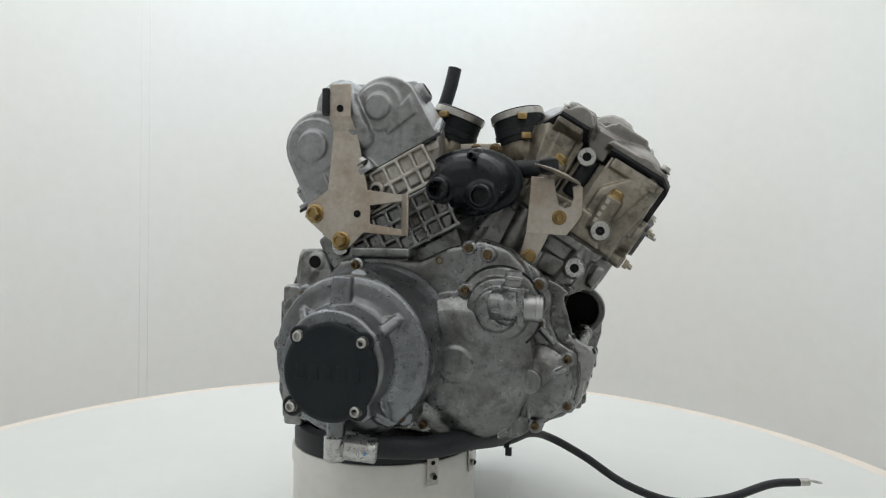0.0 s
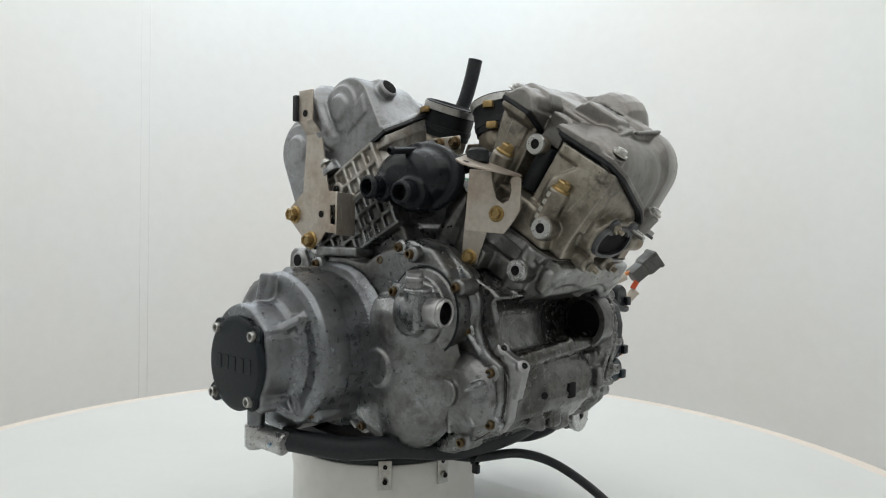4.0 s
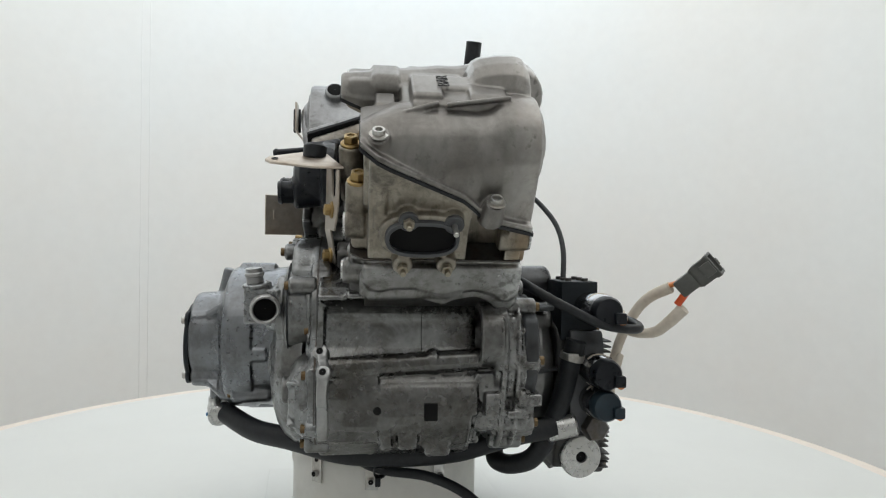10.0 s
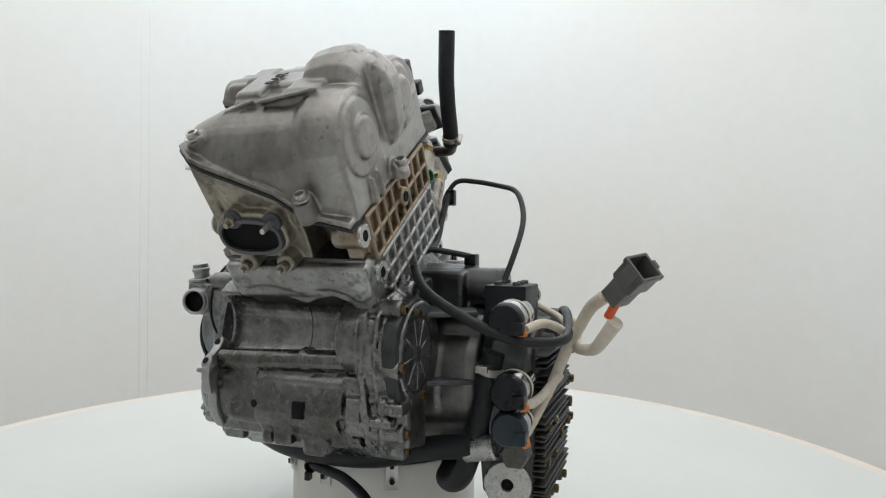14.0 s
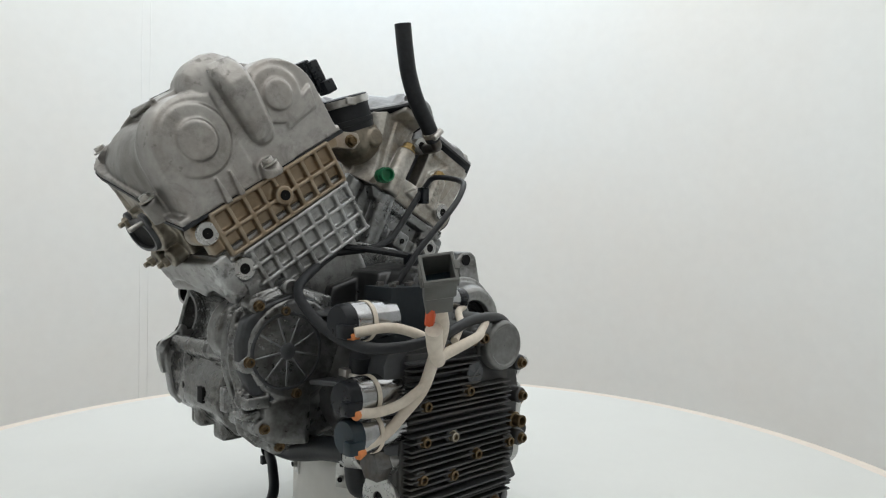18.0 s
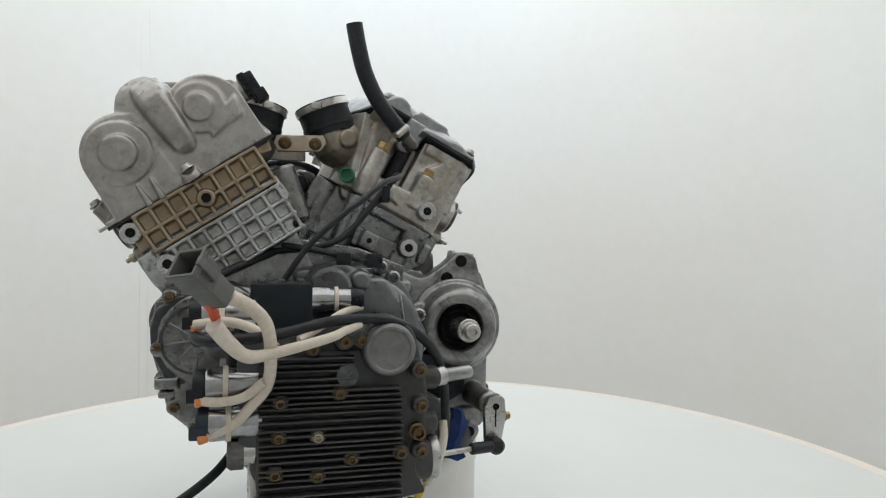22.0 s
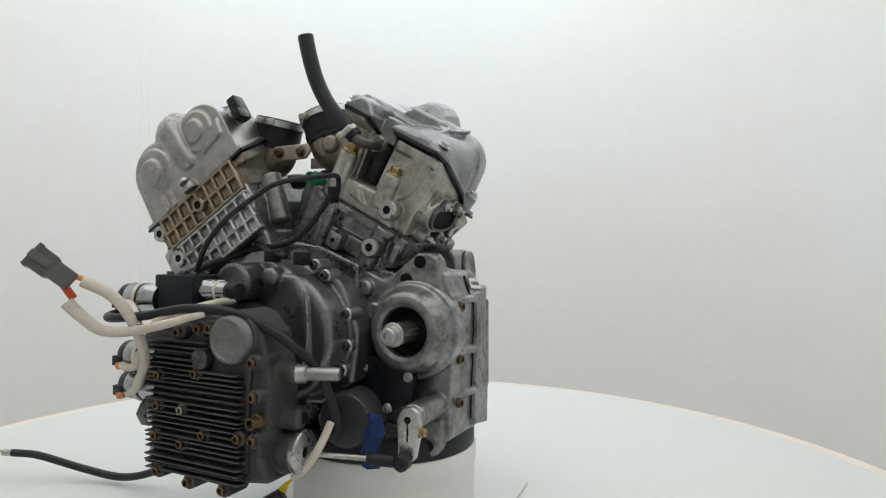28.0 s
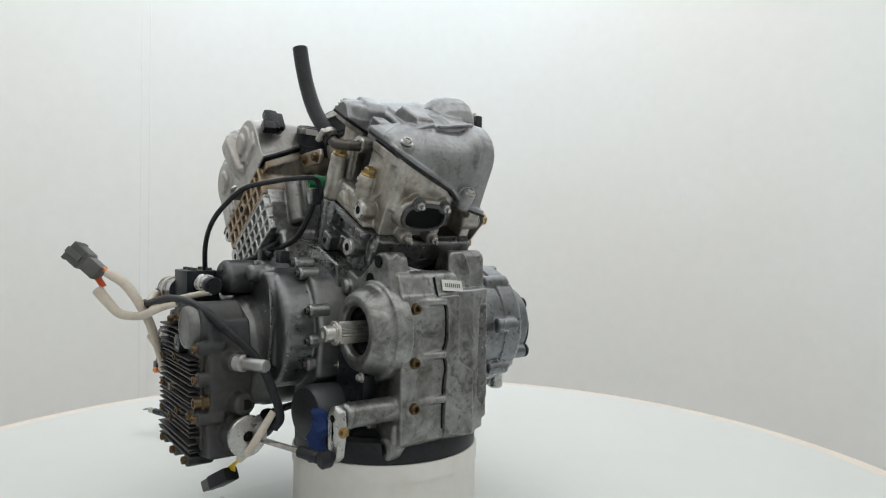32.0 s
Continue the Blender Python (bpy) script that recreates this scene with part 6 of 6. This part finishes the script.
def brackets():
    # long strap on the rear bank
    b = bmesh.new()
    prism(b, [(-0.030, 0.541), (-0.003, 0.540), (-0.003, 0.500), (0.002, 0.478), (0.014, 0.418), (0.050, 0.413), (0.062, 0.413), (0.062, 0.405), (0.018, 0.400), (0.018, 0.378), (0.058, 0.372), (0.058, 0.364), (0.010, 0.368), (-0.006, 0.352), (-0.022, 0.346), (-0.030, 0.356), (-0.066, 0.386), (-0.062, 0.400), (-0.036, 0.418), (-0.030, 0.480)], "y", -0.113, -0.1105, 0.0005, 1)
    for z in (0.488, 0.503):
        bmesh.ops.bisect_plane(b, geom=b.verts[:] + b.edges[:] + b.faces[:], plane_co=(0, 0, z), plane_no=(0, 0, 1))
    for v in b.verts:
        v.co.y -= 0.012 * max(0.0, min(1.0, (v.co.z - 0.488) / 0.015))
    br = part("strap_bracket", b, BRACKET, engine, "bent steel strap bracket with rust stains")
    f = bmesh.new()
    box(f, (0, 0, 0), (0.0022, 0.050, 0.048), pose(0.066, -0.1285, 0.388, 0, 0, 26), 0.0006, 1)
    box(f, (0.002, -0.014, 0.0), (0.001, 0.003, 0.010), pose(0.066, -0.1285, 0.388, 0, 0, 26), 0.0003, 1)
    part("flag", f, BRACKET, br, "square steel plate on the strap")
    pad = bmesh.new()
    box(pad, (-0.0335, -0.1245, 0.520), (0.008, 0.010, 0.032), None, 0.002)
    part("pad", pad, RUBBER, br, "black rubber edge pad")
    for p in ((-0.052, -0.113, 0.390), (-0.018, -0.113, 0.358)):
        fastener("hex", br, p, (0, -1, 0), BRASS, 1.45)
    dark_hole("bracket_hole", 0.0042, (0.002, -0.1133, 0.390), (0, -1, 0), br)
    dark_hole("bracket_hole", 0.0042, (-0.016, -0.1253, 0.512), (0, -1, 0), br)
    # bracket on the front bank
    turn = Matrix.Translation((0.218, -0.0715, 0)) @ Matrix.Rotation(radians(13), 4, "Z") @ Matrix.Translation((-0.218, 0.0715, 0))
    b = bmesh.new()
    prism(b, [(0.2015, 0.436), (0.2270, 0.433), (0.2300, 0.416), (0.2330, 0.404), (0.2400, 0.399), (0.2470, 0.402), (0.2500, 0.412), (0.2485, 0.424), (0.2560, 0.427), (0.2605, 0.424), (0.2600, 0.392), (0.2520, 0.380), (0.2420, 0.3675), (0.1960, 0.3710)], "y", -0.0690, -0.0668, 0.0005, 1, turn)
    prism(b, [(0.1960, 0.3720), (0.2230, 0.3700), (0.2110, 0.3440), (0.2070, 0.3340), (0.1930, 0.3310), (0.1895, 0.3400)], "y", -0.0690, -0.0668, 0.0005, 1, turn @ Matrix.Translation((0, -0.0690, 0.3700)) @ Matrix.Rotation(radians(14), 4, "X") @ Matrix.Translation((0, 0.0690, -0.3700)))
    b2 = part("front_bracket", b, BRACKET, engine, "notched steel bracket with a flat tab")
    tab = bmesh.new()
    prism(tab, [(0.206, -0.076), (0.256, -0.054), (0.256, -0.084), (0.245, -0.124), (0.238, -0.130), (0.229, -0.127), (0.206, -0.086)], "z", 0.4345, 0.437, 0.0005, 1)
    for v in tab.verts:
        v.co.z -= (v.co.x - 0.236) * 0.42
    part("tab", tab, BRACKET, b2, "flat steel tab with a hole")
    h = bmesh.new()
    lathe(h, [(0.0035, 0.0), (0.0003, 0.0)], (0.2375, -0.1205, 0.4372), (0.38, 0, 0.92), 16, caps=False)
    part("tab_hole", h, HOLE, b2)
    for p in ((0.2338, -0.0690, 0.3885), (0.2000, -0.0635, 0.3430)):
        fastener("hex", b2, turn @ Vector(p), (0.22, -0.97, 0), BRASS, 1.1)
    blk = bmesh.new()
    rod(blk, (0.222, -0.084, 0.4375), (0.221, -0.083, 0.4545), 0.0115, 20, 0.003)
    part("rubber_block", blk, RUBBER, b2, "black rubber mount block")
    q = bmesh.new()
    box(q, (0, 0, 0), (0.0135, 0.010, 0.0150), pose(0.0593, -0.0860, 0.3553, 0, 27, 0), 0.001)
    sq = part("square_tab", q, ALU_CLEAN, engine, "small bright square boss with a hole")
    dark_hole("tab_hole", 0.0034, (0.0593, -0.0912, 0.3553), (0, -1, 0), sq)
    # link plate between the stubs
    l = bmesh.new()
    prism(l, [(0.092, 0.486), (0.148, 0.484), (0.152, 0.474), (0.146, 0.464), (0.096, 0.466), (0.088, 0.476)], "y", 0.052, 0.057, 0.001, 1)
    lp = part("link_plate", l, BRACKET, engine, "short steel link plate between the stubs")
    for x in (0.102, 0.138):
        fastener("hex", lp, (x, 0.057, 0.475), (0, 1, 0), BRONZE, 1.0)
    l = bmesh.new()
    prism(l, [(0.108, 0.480), (0.158, 0.480), (0.158, 0.464), (0.108, 0.464)], "y", -0.040, -0.036, 0.001, 1)
    lp = part("link_plate", l, BRACKET, engine)
    for x in (0.128, 0.152):
        fastener("hex", lp, (x, -0.040, 0.472), (0, -1, 0), BRONZE, 1.0)
    # green plug
    g = bmesh.new()
    lathe(g, [(0.0085, -0.016), (0.0085, 0.006), (0.0068, 0.006), (0.0060, 0.0), (0.0005, 0.0)], (0.066, 0.079, 0.437), (0.25, 1, 0), 20)
    lathe(g, [(0.0095, -0.006), (0.0095, -0.003)], (0.066, 0.079, 0.437), (0.25, 1, 0), 20)
    part("green_plug", g, GREEN, engine, "green plastic sensor plug")
    # cam sensor on the front cover
    c = bmesh.new()
    box(c, (0.1035, -0.060, 0.066), (0.010, 0.028, 0.028), FRONT, 0.003)
    box(c, (0.1090, -0.068, 0.060), (0.014, 0.019, 0.034), FRONT, 0.003)
    box(c, (0.1115, -0.076, 0.0465), (0.013, 0.018, 0.014), FRONT, 0.002)
    part("cam_sensor", c, PLASTIC, engine, "black plastic cam sensor")


brackets()


def air_valve():
    v = bmesh.new()
    out = []
    for k in range(40):
        a = 2 * math.pi * k / 40
        rr = 1.0 + 0.05 * math.cos(2 * a) + 0.05 * math.cos(a + 0.7)
        out.append((0.1285 + 0.0555 * rr * math.cos(a), 0.4310 + 0.0405 * rr * math.sin(a)))

    def shell(rows):
        loft(v, [[(0.1285 + (x - 0.1285) * k, y, 0.4310 + (z - 0.4310) * k) for x, z in out] for y, k in rows])

    # back shell, thick rolled rim, stepped dome
    shell(((-0.030, 0.42), (-0.056, 0.62), (-0.066, 0.86), (-0.068, 0.90)))
    shell(((-0.0640, 0.95), (-0.0660, 1.02), (-0.0720, 1.05), (-0.0780, 1.03), (-0.0800, 0.97)))
    shell(((-0.070, 0.90), (-0.084, 0.88), (-0.094, 0.82), (-0.103, 0.70), (-0.109, 0.52), (-0.112, 0.28)))
    for a, b, r in (((0.1450, -0.080, 0.4140), (0.1505, -0.112, 0.4105), 0.0185), ((0.1050, -0.078, 0.4200), (0.1030, -0.112, 0.4178), 0.0165)):
        rod(v, a, b, r, 24, 0.003)
    rod(v, (0.137, -0.060, 0.466), (0.139, -0.090, 0.460), 0.0075, 16, 0.002)
    dome = cast("air_valve", v, PLASTIC, engine, "black plastic domed air valve between the cylinders", 0.0013, 2)
    for a, b, r in (((0.1490, -0.100, 0.4110), (0.1512, -0.1275, 0.4100), 0.0122), ((0.1035, -0.100, 0.4180), (0.1026, -0.1300, 0.4176), 0.0122), ((0.139, -0.08, 0.460), (0.1425, -0.1340, 0.4535), 0.0040)):
        n = bmesh.new()
        reach = (Vector(b) - Vector(a)).length
        lathe(n, [(r, 0.0), (r, reach - 0.006), (r + 0.0012, reach - 0.004), (r, reach - 0.001), (r - 0.001, reach), (r * 0.74, reach), (r * 0.7, 0.012), (0.0004, 0.012)], a, Vector(b) - Vector(a), 24, caps=False)
        part("nozzle", n, PLASTIC, dome)
    h = bmesh.new()
    hose(h, [(0.13, -0.044, 0.44), (0.185, -0.046, 0.447), (0.215, -0.044, 0.445)], 0.011, 14)
    part("air_hose", h, RUBBER, dome, "short black rubber air hose")
    h = bmesh.new()
    hose(h, [(0.105, -0.03, 0.41), (0.085, -0.02, 0.40), (0.075, 0.0, 0.41)], 0.012, 14)
    part("air_hose", h, RUBBER, dome, "short black rubber air hose")


air_valve()


def wiring():
    tube = bmesh.new()
    hose(tube, [(-0.002, 0.086, 0.485), (0.010, 0.090, 0.499), (0.032, 0.094, 0.525), (0.048, 0.097, 0.555), (0.057, 0.100, 0.585), (0.0625, 0.102, 0.611)], 0.0098, 18, 8, hollow=True)
    bh = part("breather_hose", tube, RUBBER, engine, "upright black rubber breather hose")
    band = bmesh.new()
    lathe(band, [(0.0098, -0.0035), (0.0108, -0.003), (0.0108, 0.003), (0.0098, 0.0035)], (0.004, 0.088, 0.492), (0.6, 0.15, 0.75), 24, caps=False)
    rod(band, (-0.004, 0.098, 0.496), (0.010, 0.100, 0.484), 0.004, 12, 0.001)
    part("hose_clip", band, STEEL, bh, "steel hose clip")
    elbow = bmesh.new()
    hose(elbow, [(0.004, 0.088, 0.491), (-0.008, 0.085, 0.480), (-0.014, 0.075, 0.478), (-0.016, 0.055, 0.478)], 0.0068, 16)
    part("elbow", elbow, STEEL_DARK, bh, "dark metal elbow fitting")

    low = bmesh.new()
    hose(low, [(0.0528, -0.201, 0.1463), (0.102, -0.1575, 0.1365), (0.1392, -0.1083, 0.1351), (0.1625, -0.0528, 0.1264), (0.1744, 0.008, 0.1257), (0.1788, 0.0701, 0.1309), (0.1793, 0.1299, 0.1464), (0.1809, 0.18, 0.1553)], 0.0125, 16, 8)
    lh = part("oil_hose", low, RUBBER, engine, "thick black oil hose under the crankcase")
    for a, b in (((0.032, -0.212, 0.147), (0.066, -0.204, 0.143)), ((0.178, 0.170, 0.150), (0.182, 0.204, 0.158))):
        sl = bmesh.new()
        rod(sl, a, b, 0.0128, 24, 0.002)
        part("crimp_sleeve", sl, ALU_CLEAN, lh, "bright crimped hose sleeve")
    mark = bmesh.new()
    box(mark, (0, 0, 0), (0.007, 0.0006, 0.004), toward((0.0560, -0.2188, 0.1440), (-0.03, -0.05, 1)), 0.0002, 1)
    part("print_mark", mark, WIRE_BLUE, lh, "pale blue printed mark on the sleeve")
    fit = bmesh.new()
    rod(fit, (0.023, -0.214, 0.160), (0.023, -0.214, 0.132), 0.0115, 20, 0.003)
    rod(fit, (0.023, -0.214, 0.146), (0.036, -0.211, 0.147), 0.009, 16, 0.002)
    part("banjo_fitting", fit, ALU_CLEAN, lh, "worn bright hose fitting")
    up = bmesh.new()
    hose(up, [(0.186, 0.201, 0.252), (0.184, 0.1968, 0.2317), (0.1784, 0.1877, 0.1868), (0.1727, 0.1752, 0.1466), (0.1606, 0.1615, 0.1158), (0.1412, 0.1442, 0.1016), (0.1199, 0.1298, 0.0979), (0.0995, 0.1283, 0.1038), (0.085, 0.13, 0.125)], 0.0112, 16, 8)
    uh = part("oil_return_hose", up, RUBBER, engine, "looping black oil return hose")
    cl = bmesh.new()
    lathe(cl, [(0.0126, -0.004), (0.0136, -0.0035), (0.0136, 0.0035), (0.0126, 0.004)], (0.1843, 0.1972, 0.2340), (0.1, 0.2, 1), 24, caps=False)
    box(cl, (0.198, 0.193, 0.236), (0.008, 0.012, 0.007), None, 0.001)
    part("hose_clip", cl, STEEL, uh)

    cable = bmesh.new()
    hose(cable, [(0.13, -0.05, 0.115), (0.1647, -0.0125, 0.1077), (0.1896, 0.0415, 0.1058), (0.2138, 0.0842, 0.0886), (0.2579, 0.103, 0.0615), (0.3122, 0.1052, 0.0291), (0.3758, 0.1096, 0.0107), (0.4421, 0.1239, 0.0169), (0.5029, 0.1503, 0.034), (0.542, 0.165, 0.0361)], 0.0055, 12, 8)
    cb = part("earth_cable", cable, RUBBER, engine, "black cable trailing to a ring terminal")
    lug = bmesh.new()
    rod(lug, (0.540, 0.1643, 0.0361), (0.556, 0.1703, 0.0361), 0.0052, 14, 0.001)
    lathe(lug, [(0.0032, 0.0), (0.0072, 0.0), (0.0072, 0.0016), (0.0032, 0.0016), (0.0032, 0.0)], (0.566, 0.1738, 0.0355), (0.1, 0.1, 1), 22, caps=False)
    part("ring_terminal", lug, STEEL, cb, "tinned copper ring terminal")
    tie = bmesh.new()
    lathe(tie, [(0.0056, -0.003), (0.0072, -0.003), (0.0072, 0.003), (0.0056, 0.003)], (0.168, -0.013, 0.106), (0.9, 0.1, -0.25), 16, caps=False)
    box(tie, (0.170, -0.015, 0.096), (0.008, 0.006, 0.010), None, 0.001)
    part("cable_clip", tie, PLASTIC, cb)

    thick = bmesh.new()
    hose(thick, [(0.15, 0.098, 0.345), (0.1772, 0.1115, 0.3331), (0.2184, 0.1409, 0.3117), (0.2276, 0.1786, 0.2911), (0.2241, 0.2179, 0.2738), (0.2166, 0.2546, 0.2683), (0.189, 0.2702, 0.269), (0.1454, 0.2666, 0.2739), (0.093, 0.2558, 0.2838), (0.0387, 0.2408, 0.2797), (-0.0023, 0.2177, 0.2546), (-0.0273, 0.1859, 0.2148), (-0.0371, 0.1662, 0.1585), (-0.034, 0.172, 0.14)], 0.0050, 14, 8)
    part("main_cable", thick, RUBBER, engine, "thick black sheathed cable looping over the oil tank")
    thin = bmesh.new()
    hose(thin, [(0.03, 0.09, 0.405), (0.0201, 0.0896, 0.4172), (0.0123, 0.101, 0.4349), (0.011, 0.1264, 0.4345), (0.0189, 0.1565, 0.4287), (0.0384, 0.1827, 0.4207), (0.0618, 0.1973, 0.4022), (0.0906, 0.2053, 0.3794), (0.1202, 0.2047, 0.3501), (0.1451, 0.1973, 0.3122)], 0.0032, 10, 8)
    part("sensor_cable", thin, RUBBER, engine, "thin black sensor cable in a high loop")
    thin = bmesh.new()
    hose(thin, [(0.024, 0.094, 0.418), (0.044, 0.094, 0.392), (0.072, 0.098, 0.362), (0.105, 0.102, 0.350), (0.150, 0.100, 0.345)], 0.0038, 10, 8)
    part("sensor_cable", thin, RUBBER, engine, "thin black sensor cable")
    thin = bmesh.new()
    hose(thin, [(0.058, 0.14, 0.338), (0.078, 0.142, 0.342), (0.11, 0.12, 0.348), (0.14, 0.10, 0.352)], 0.0035, 8, 8)
    part("sensor_cable", thin, RUBBER, engine, "thin black sensor cable")
    for at, size in (((0.022, 0.096, 0.414), (0.010, 0.012, 0.020)), ((0.076, 0.142, 0.338), (0.016, 0.014, 0.014)), ((0.040, 0.132, 0.336), (0.018, 0.012, 0.016))):
        clip = bmesh.new()
        box(clip, at, size, None, 0.002)
        part("cable_clip", clip, PLASTIC, engine, "small black cable clip")

    # cream sleeves to the grey connector
    s1 = bmesh.new()
    hose(s1, [(0.1892, 0.3077, 0.3116), (0.1705, 0.2925, 0.2992), (0.158, 0.2815, 0.2819), (0.1544, 0.2667, 0.2532), (0.1575, 0.2558, 0.2249), (0.1719, 0.2477, 0.2043), (0.188, 0.2402, 0.1859), (0.2121, 0.2353, 0.1767)], 0.0060, 12, 8, None, (0.0066, 0.0046))
    har = part("wiring_harness", s1, SLEEVE, engine, "cream sleeved wiring harness with a grey connector")
    s2 = bmesh.new()
    hose(s2, [(0.2005, 0.3181, 0.2893), (0.1885, 0.3062, 0.2718), (0.1742, 0.2949, 0.259), (0.1534, 0.276, 0.2577), (0.1043, 0.2700, 0.2690), (0.088, 0.262, 0.2745), (0.072, 0.252, 0.2790)], 0.0062, 12, 8, None, (0.0072, 0.0034))
    part("sleeve", s2, SLEEVE, har)
    s3 = bmesh.new()
    hose(s3, [(0.160, 0.262, 0.230), (0.178, 0.250, 0.214), (0.200, 0.244, 0.209), (0.218, 0.238, 0.210)], 0.0045, 10, 6)
    part("branch_sleeve", s3, SLEEVE, har)
    s3 = bmesh.new()
    hose(s3, [(0.150, 0.270, 0.262), (0.165, 0.262, 0.275), (0.190, 0.250, 0.283), (0.222, 0.240, 0.280)], 0.0045, 10, 6)
    part("branch_sleeve", s3, SLEEVE, har)
    s3 = bmesh.new()
    hose(s3, [(0.130, 0.268, 0.268), (0.105, 0.250, 0.280), (0.085, 0.226, 0.288), (0.066, 0.214, 0.292)], 0.0038, 10, 6)
    part("branch_sleeve", s3, SLEEVE, har)
    s3 = bmesh.new()
    hose(s3, [(-0.033, 0.172, 0.160), (-0.030, 0.184, 0.140), (-0.020, 0.194, 0.118), (-0.006, 0.202, 0.103)], 0.0046, 12, 6)
    part("branch_sleeve", s3, SLEEVE, har)
    w = bmesh.new()
    hose(w, [(0.184, 0.304, 0.312), (0.192, 0.312, 0.316), (0.200, 0.320, 0.322)], 0.0030, 8, 4)
    part("red_wire", w, WIRE_ORANGE, har)
    w = bmesh.new()
    hose(w, [(0.199, 0.311, 0.293), (0.203, 0.317, 0.304), (0.206, 0.323, 0.314)], 0.0042, 8, 4)
    part("red_wire", w, WIRE_RED, har)
    way = Vector((0.50, 0.56, 0.62)).normalized()
    lay = toward((0.196, 0.317, 0.311), way) @ Matrix.Rotation(radians(10), 4, "Z") @ Matrix.Diagonal((1.05, 1.05, 1.05, 1))
    con = bmesh.new()
    box(con, (0, 0, 0.010), (0.021, 0.019, 0.024), lay, 0.002)
    b = bmesh.new()
    rings = []
    for hx, hy, h in ((0.010, 0.010, 0.018), (0.0118, 0.0118, 0.022), (0.0118, 0.0118, 0.038), (0.0130, 0.0130, 0.0385), (0.0130, 0.0130, 0.044), (0.0104, 0.0104, 0.044), (0.0104, 0.0104, 0.020)):
        rings.append([b.verts.new((sx * hx, sy * hy, h)) for sx, sy in ((-1, -1), (1, -1), (1, 1), (-1, 1))])
    for lo, hi in zip(rings, rings[1:]):
        for k in range(4):
            b.faces.new((lo[k], lo[(k + 1) % 4], hi[(k + 1) % 4], hi[k]))
    b.faces.new(rings[-1])
    b.faces.new(rings[0][::-1])
    bmesh.ops.recalc_face_normals(b, faces=b.faces)
    rounded(b, 0.0008, 1)
    merge(con, b, lay)
    box(con, (0.0131, 0, 0.034), (0.004, 0.008, 0.022), lay, 0.001)
    box(con, (-0.0127, 0, 0.036), (0.003, 0.014, 0.012), lay, 0.001)
    cn = part("connector", con, GREY_PLASTIC, har, "grey plastic plug connector with an open mouth")
    ins = bmesh.new()
    box(ins, (0, 0, 0.0215), (0.0204, 0.0204, 0.002), lay, 0.0)
    part("insert", ins, BLUE_CAP, cn, "dark green-blue connector insert")
    for k in range(5):
        y = bmesh.new()
        d = (k - 2) * 0.0025
        hose(y, [(-0.006, 0.202, 0.103), (0.000 + d * 0.5, 0.206, 0.096), (0.006 + d, 0.208 + d * 0.6, 0.088)], 0.0012, 6, 4)
        part("yellow_wire", y, WIRE_YELLOW, har)
    k = bmesh.new()
    box(k, (0, 0, 0), (0.030, 0.022, 0.016), pose(0.014, 0.214, 0.078, 10, 30, 30), 0.003)
    part("hanging_connector", k, PLASTIC, har, "black hanging plug")
    g = bmesh.new()
    box(g, (0, 0, 0), (0.016, 0.018, 0.013), pose(0.030, 0.222, 0.068, 10, 30, 30), 0.002)
    part("connector_end", g, GREY_PLASTIC, har)


wiring()


# ---------------------------------------------------------------- the turning
def degrees_at(t):
    """Turn of the table at a time, in degrees."""
    return math.degrees(-0.1189955 * t - 0.0433663e-3 * t * (t - 32) + 0.0130292e-4 * t * (t - 32) * (t - 16))


def motions(turning):
    for ob, back, start in turning:
        walk(ob, [(t, pose(0, back, TABLE, 0, 0, start + degrees_at(t))) for t in range(0, 33, 2)])


TURNING = [(turntable(), TABLE_BACK, 0), (square_plate(), 0, -20), (pedestal(), 0, -20), (engine, 0, -20)]
motions(TURNING)
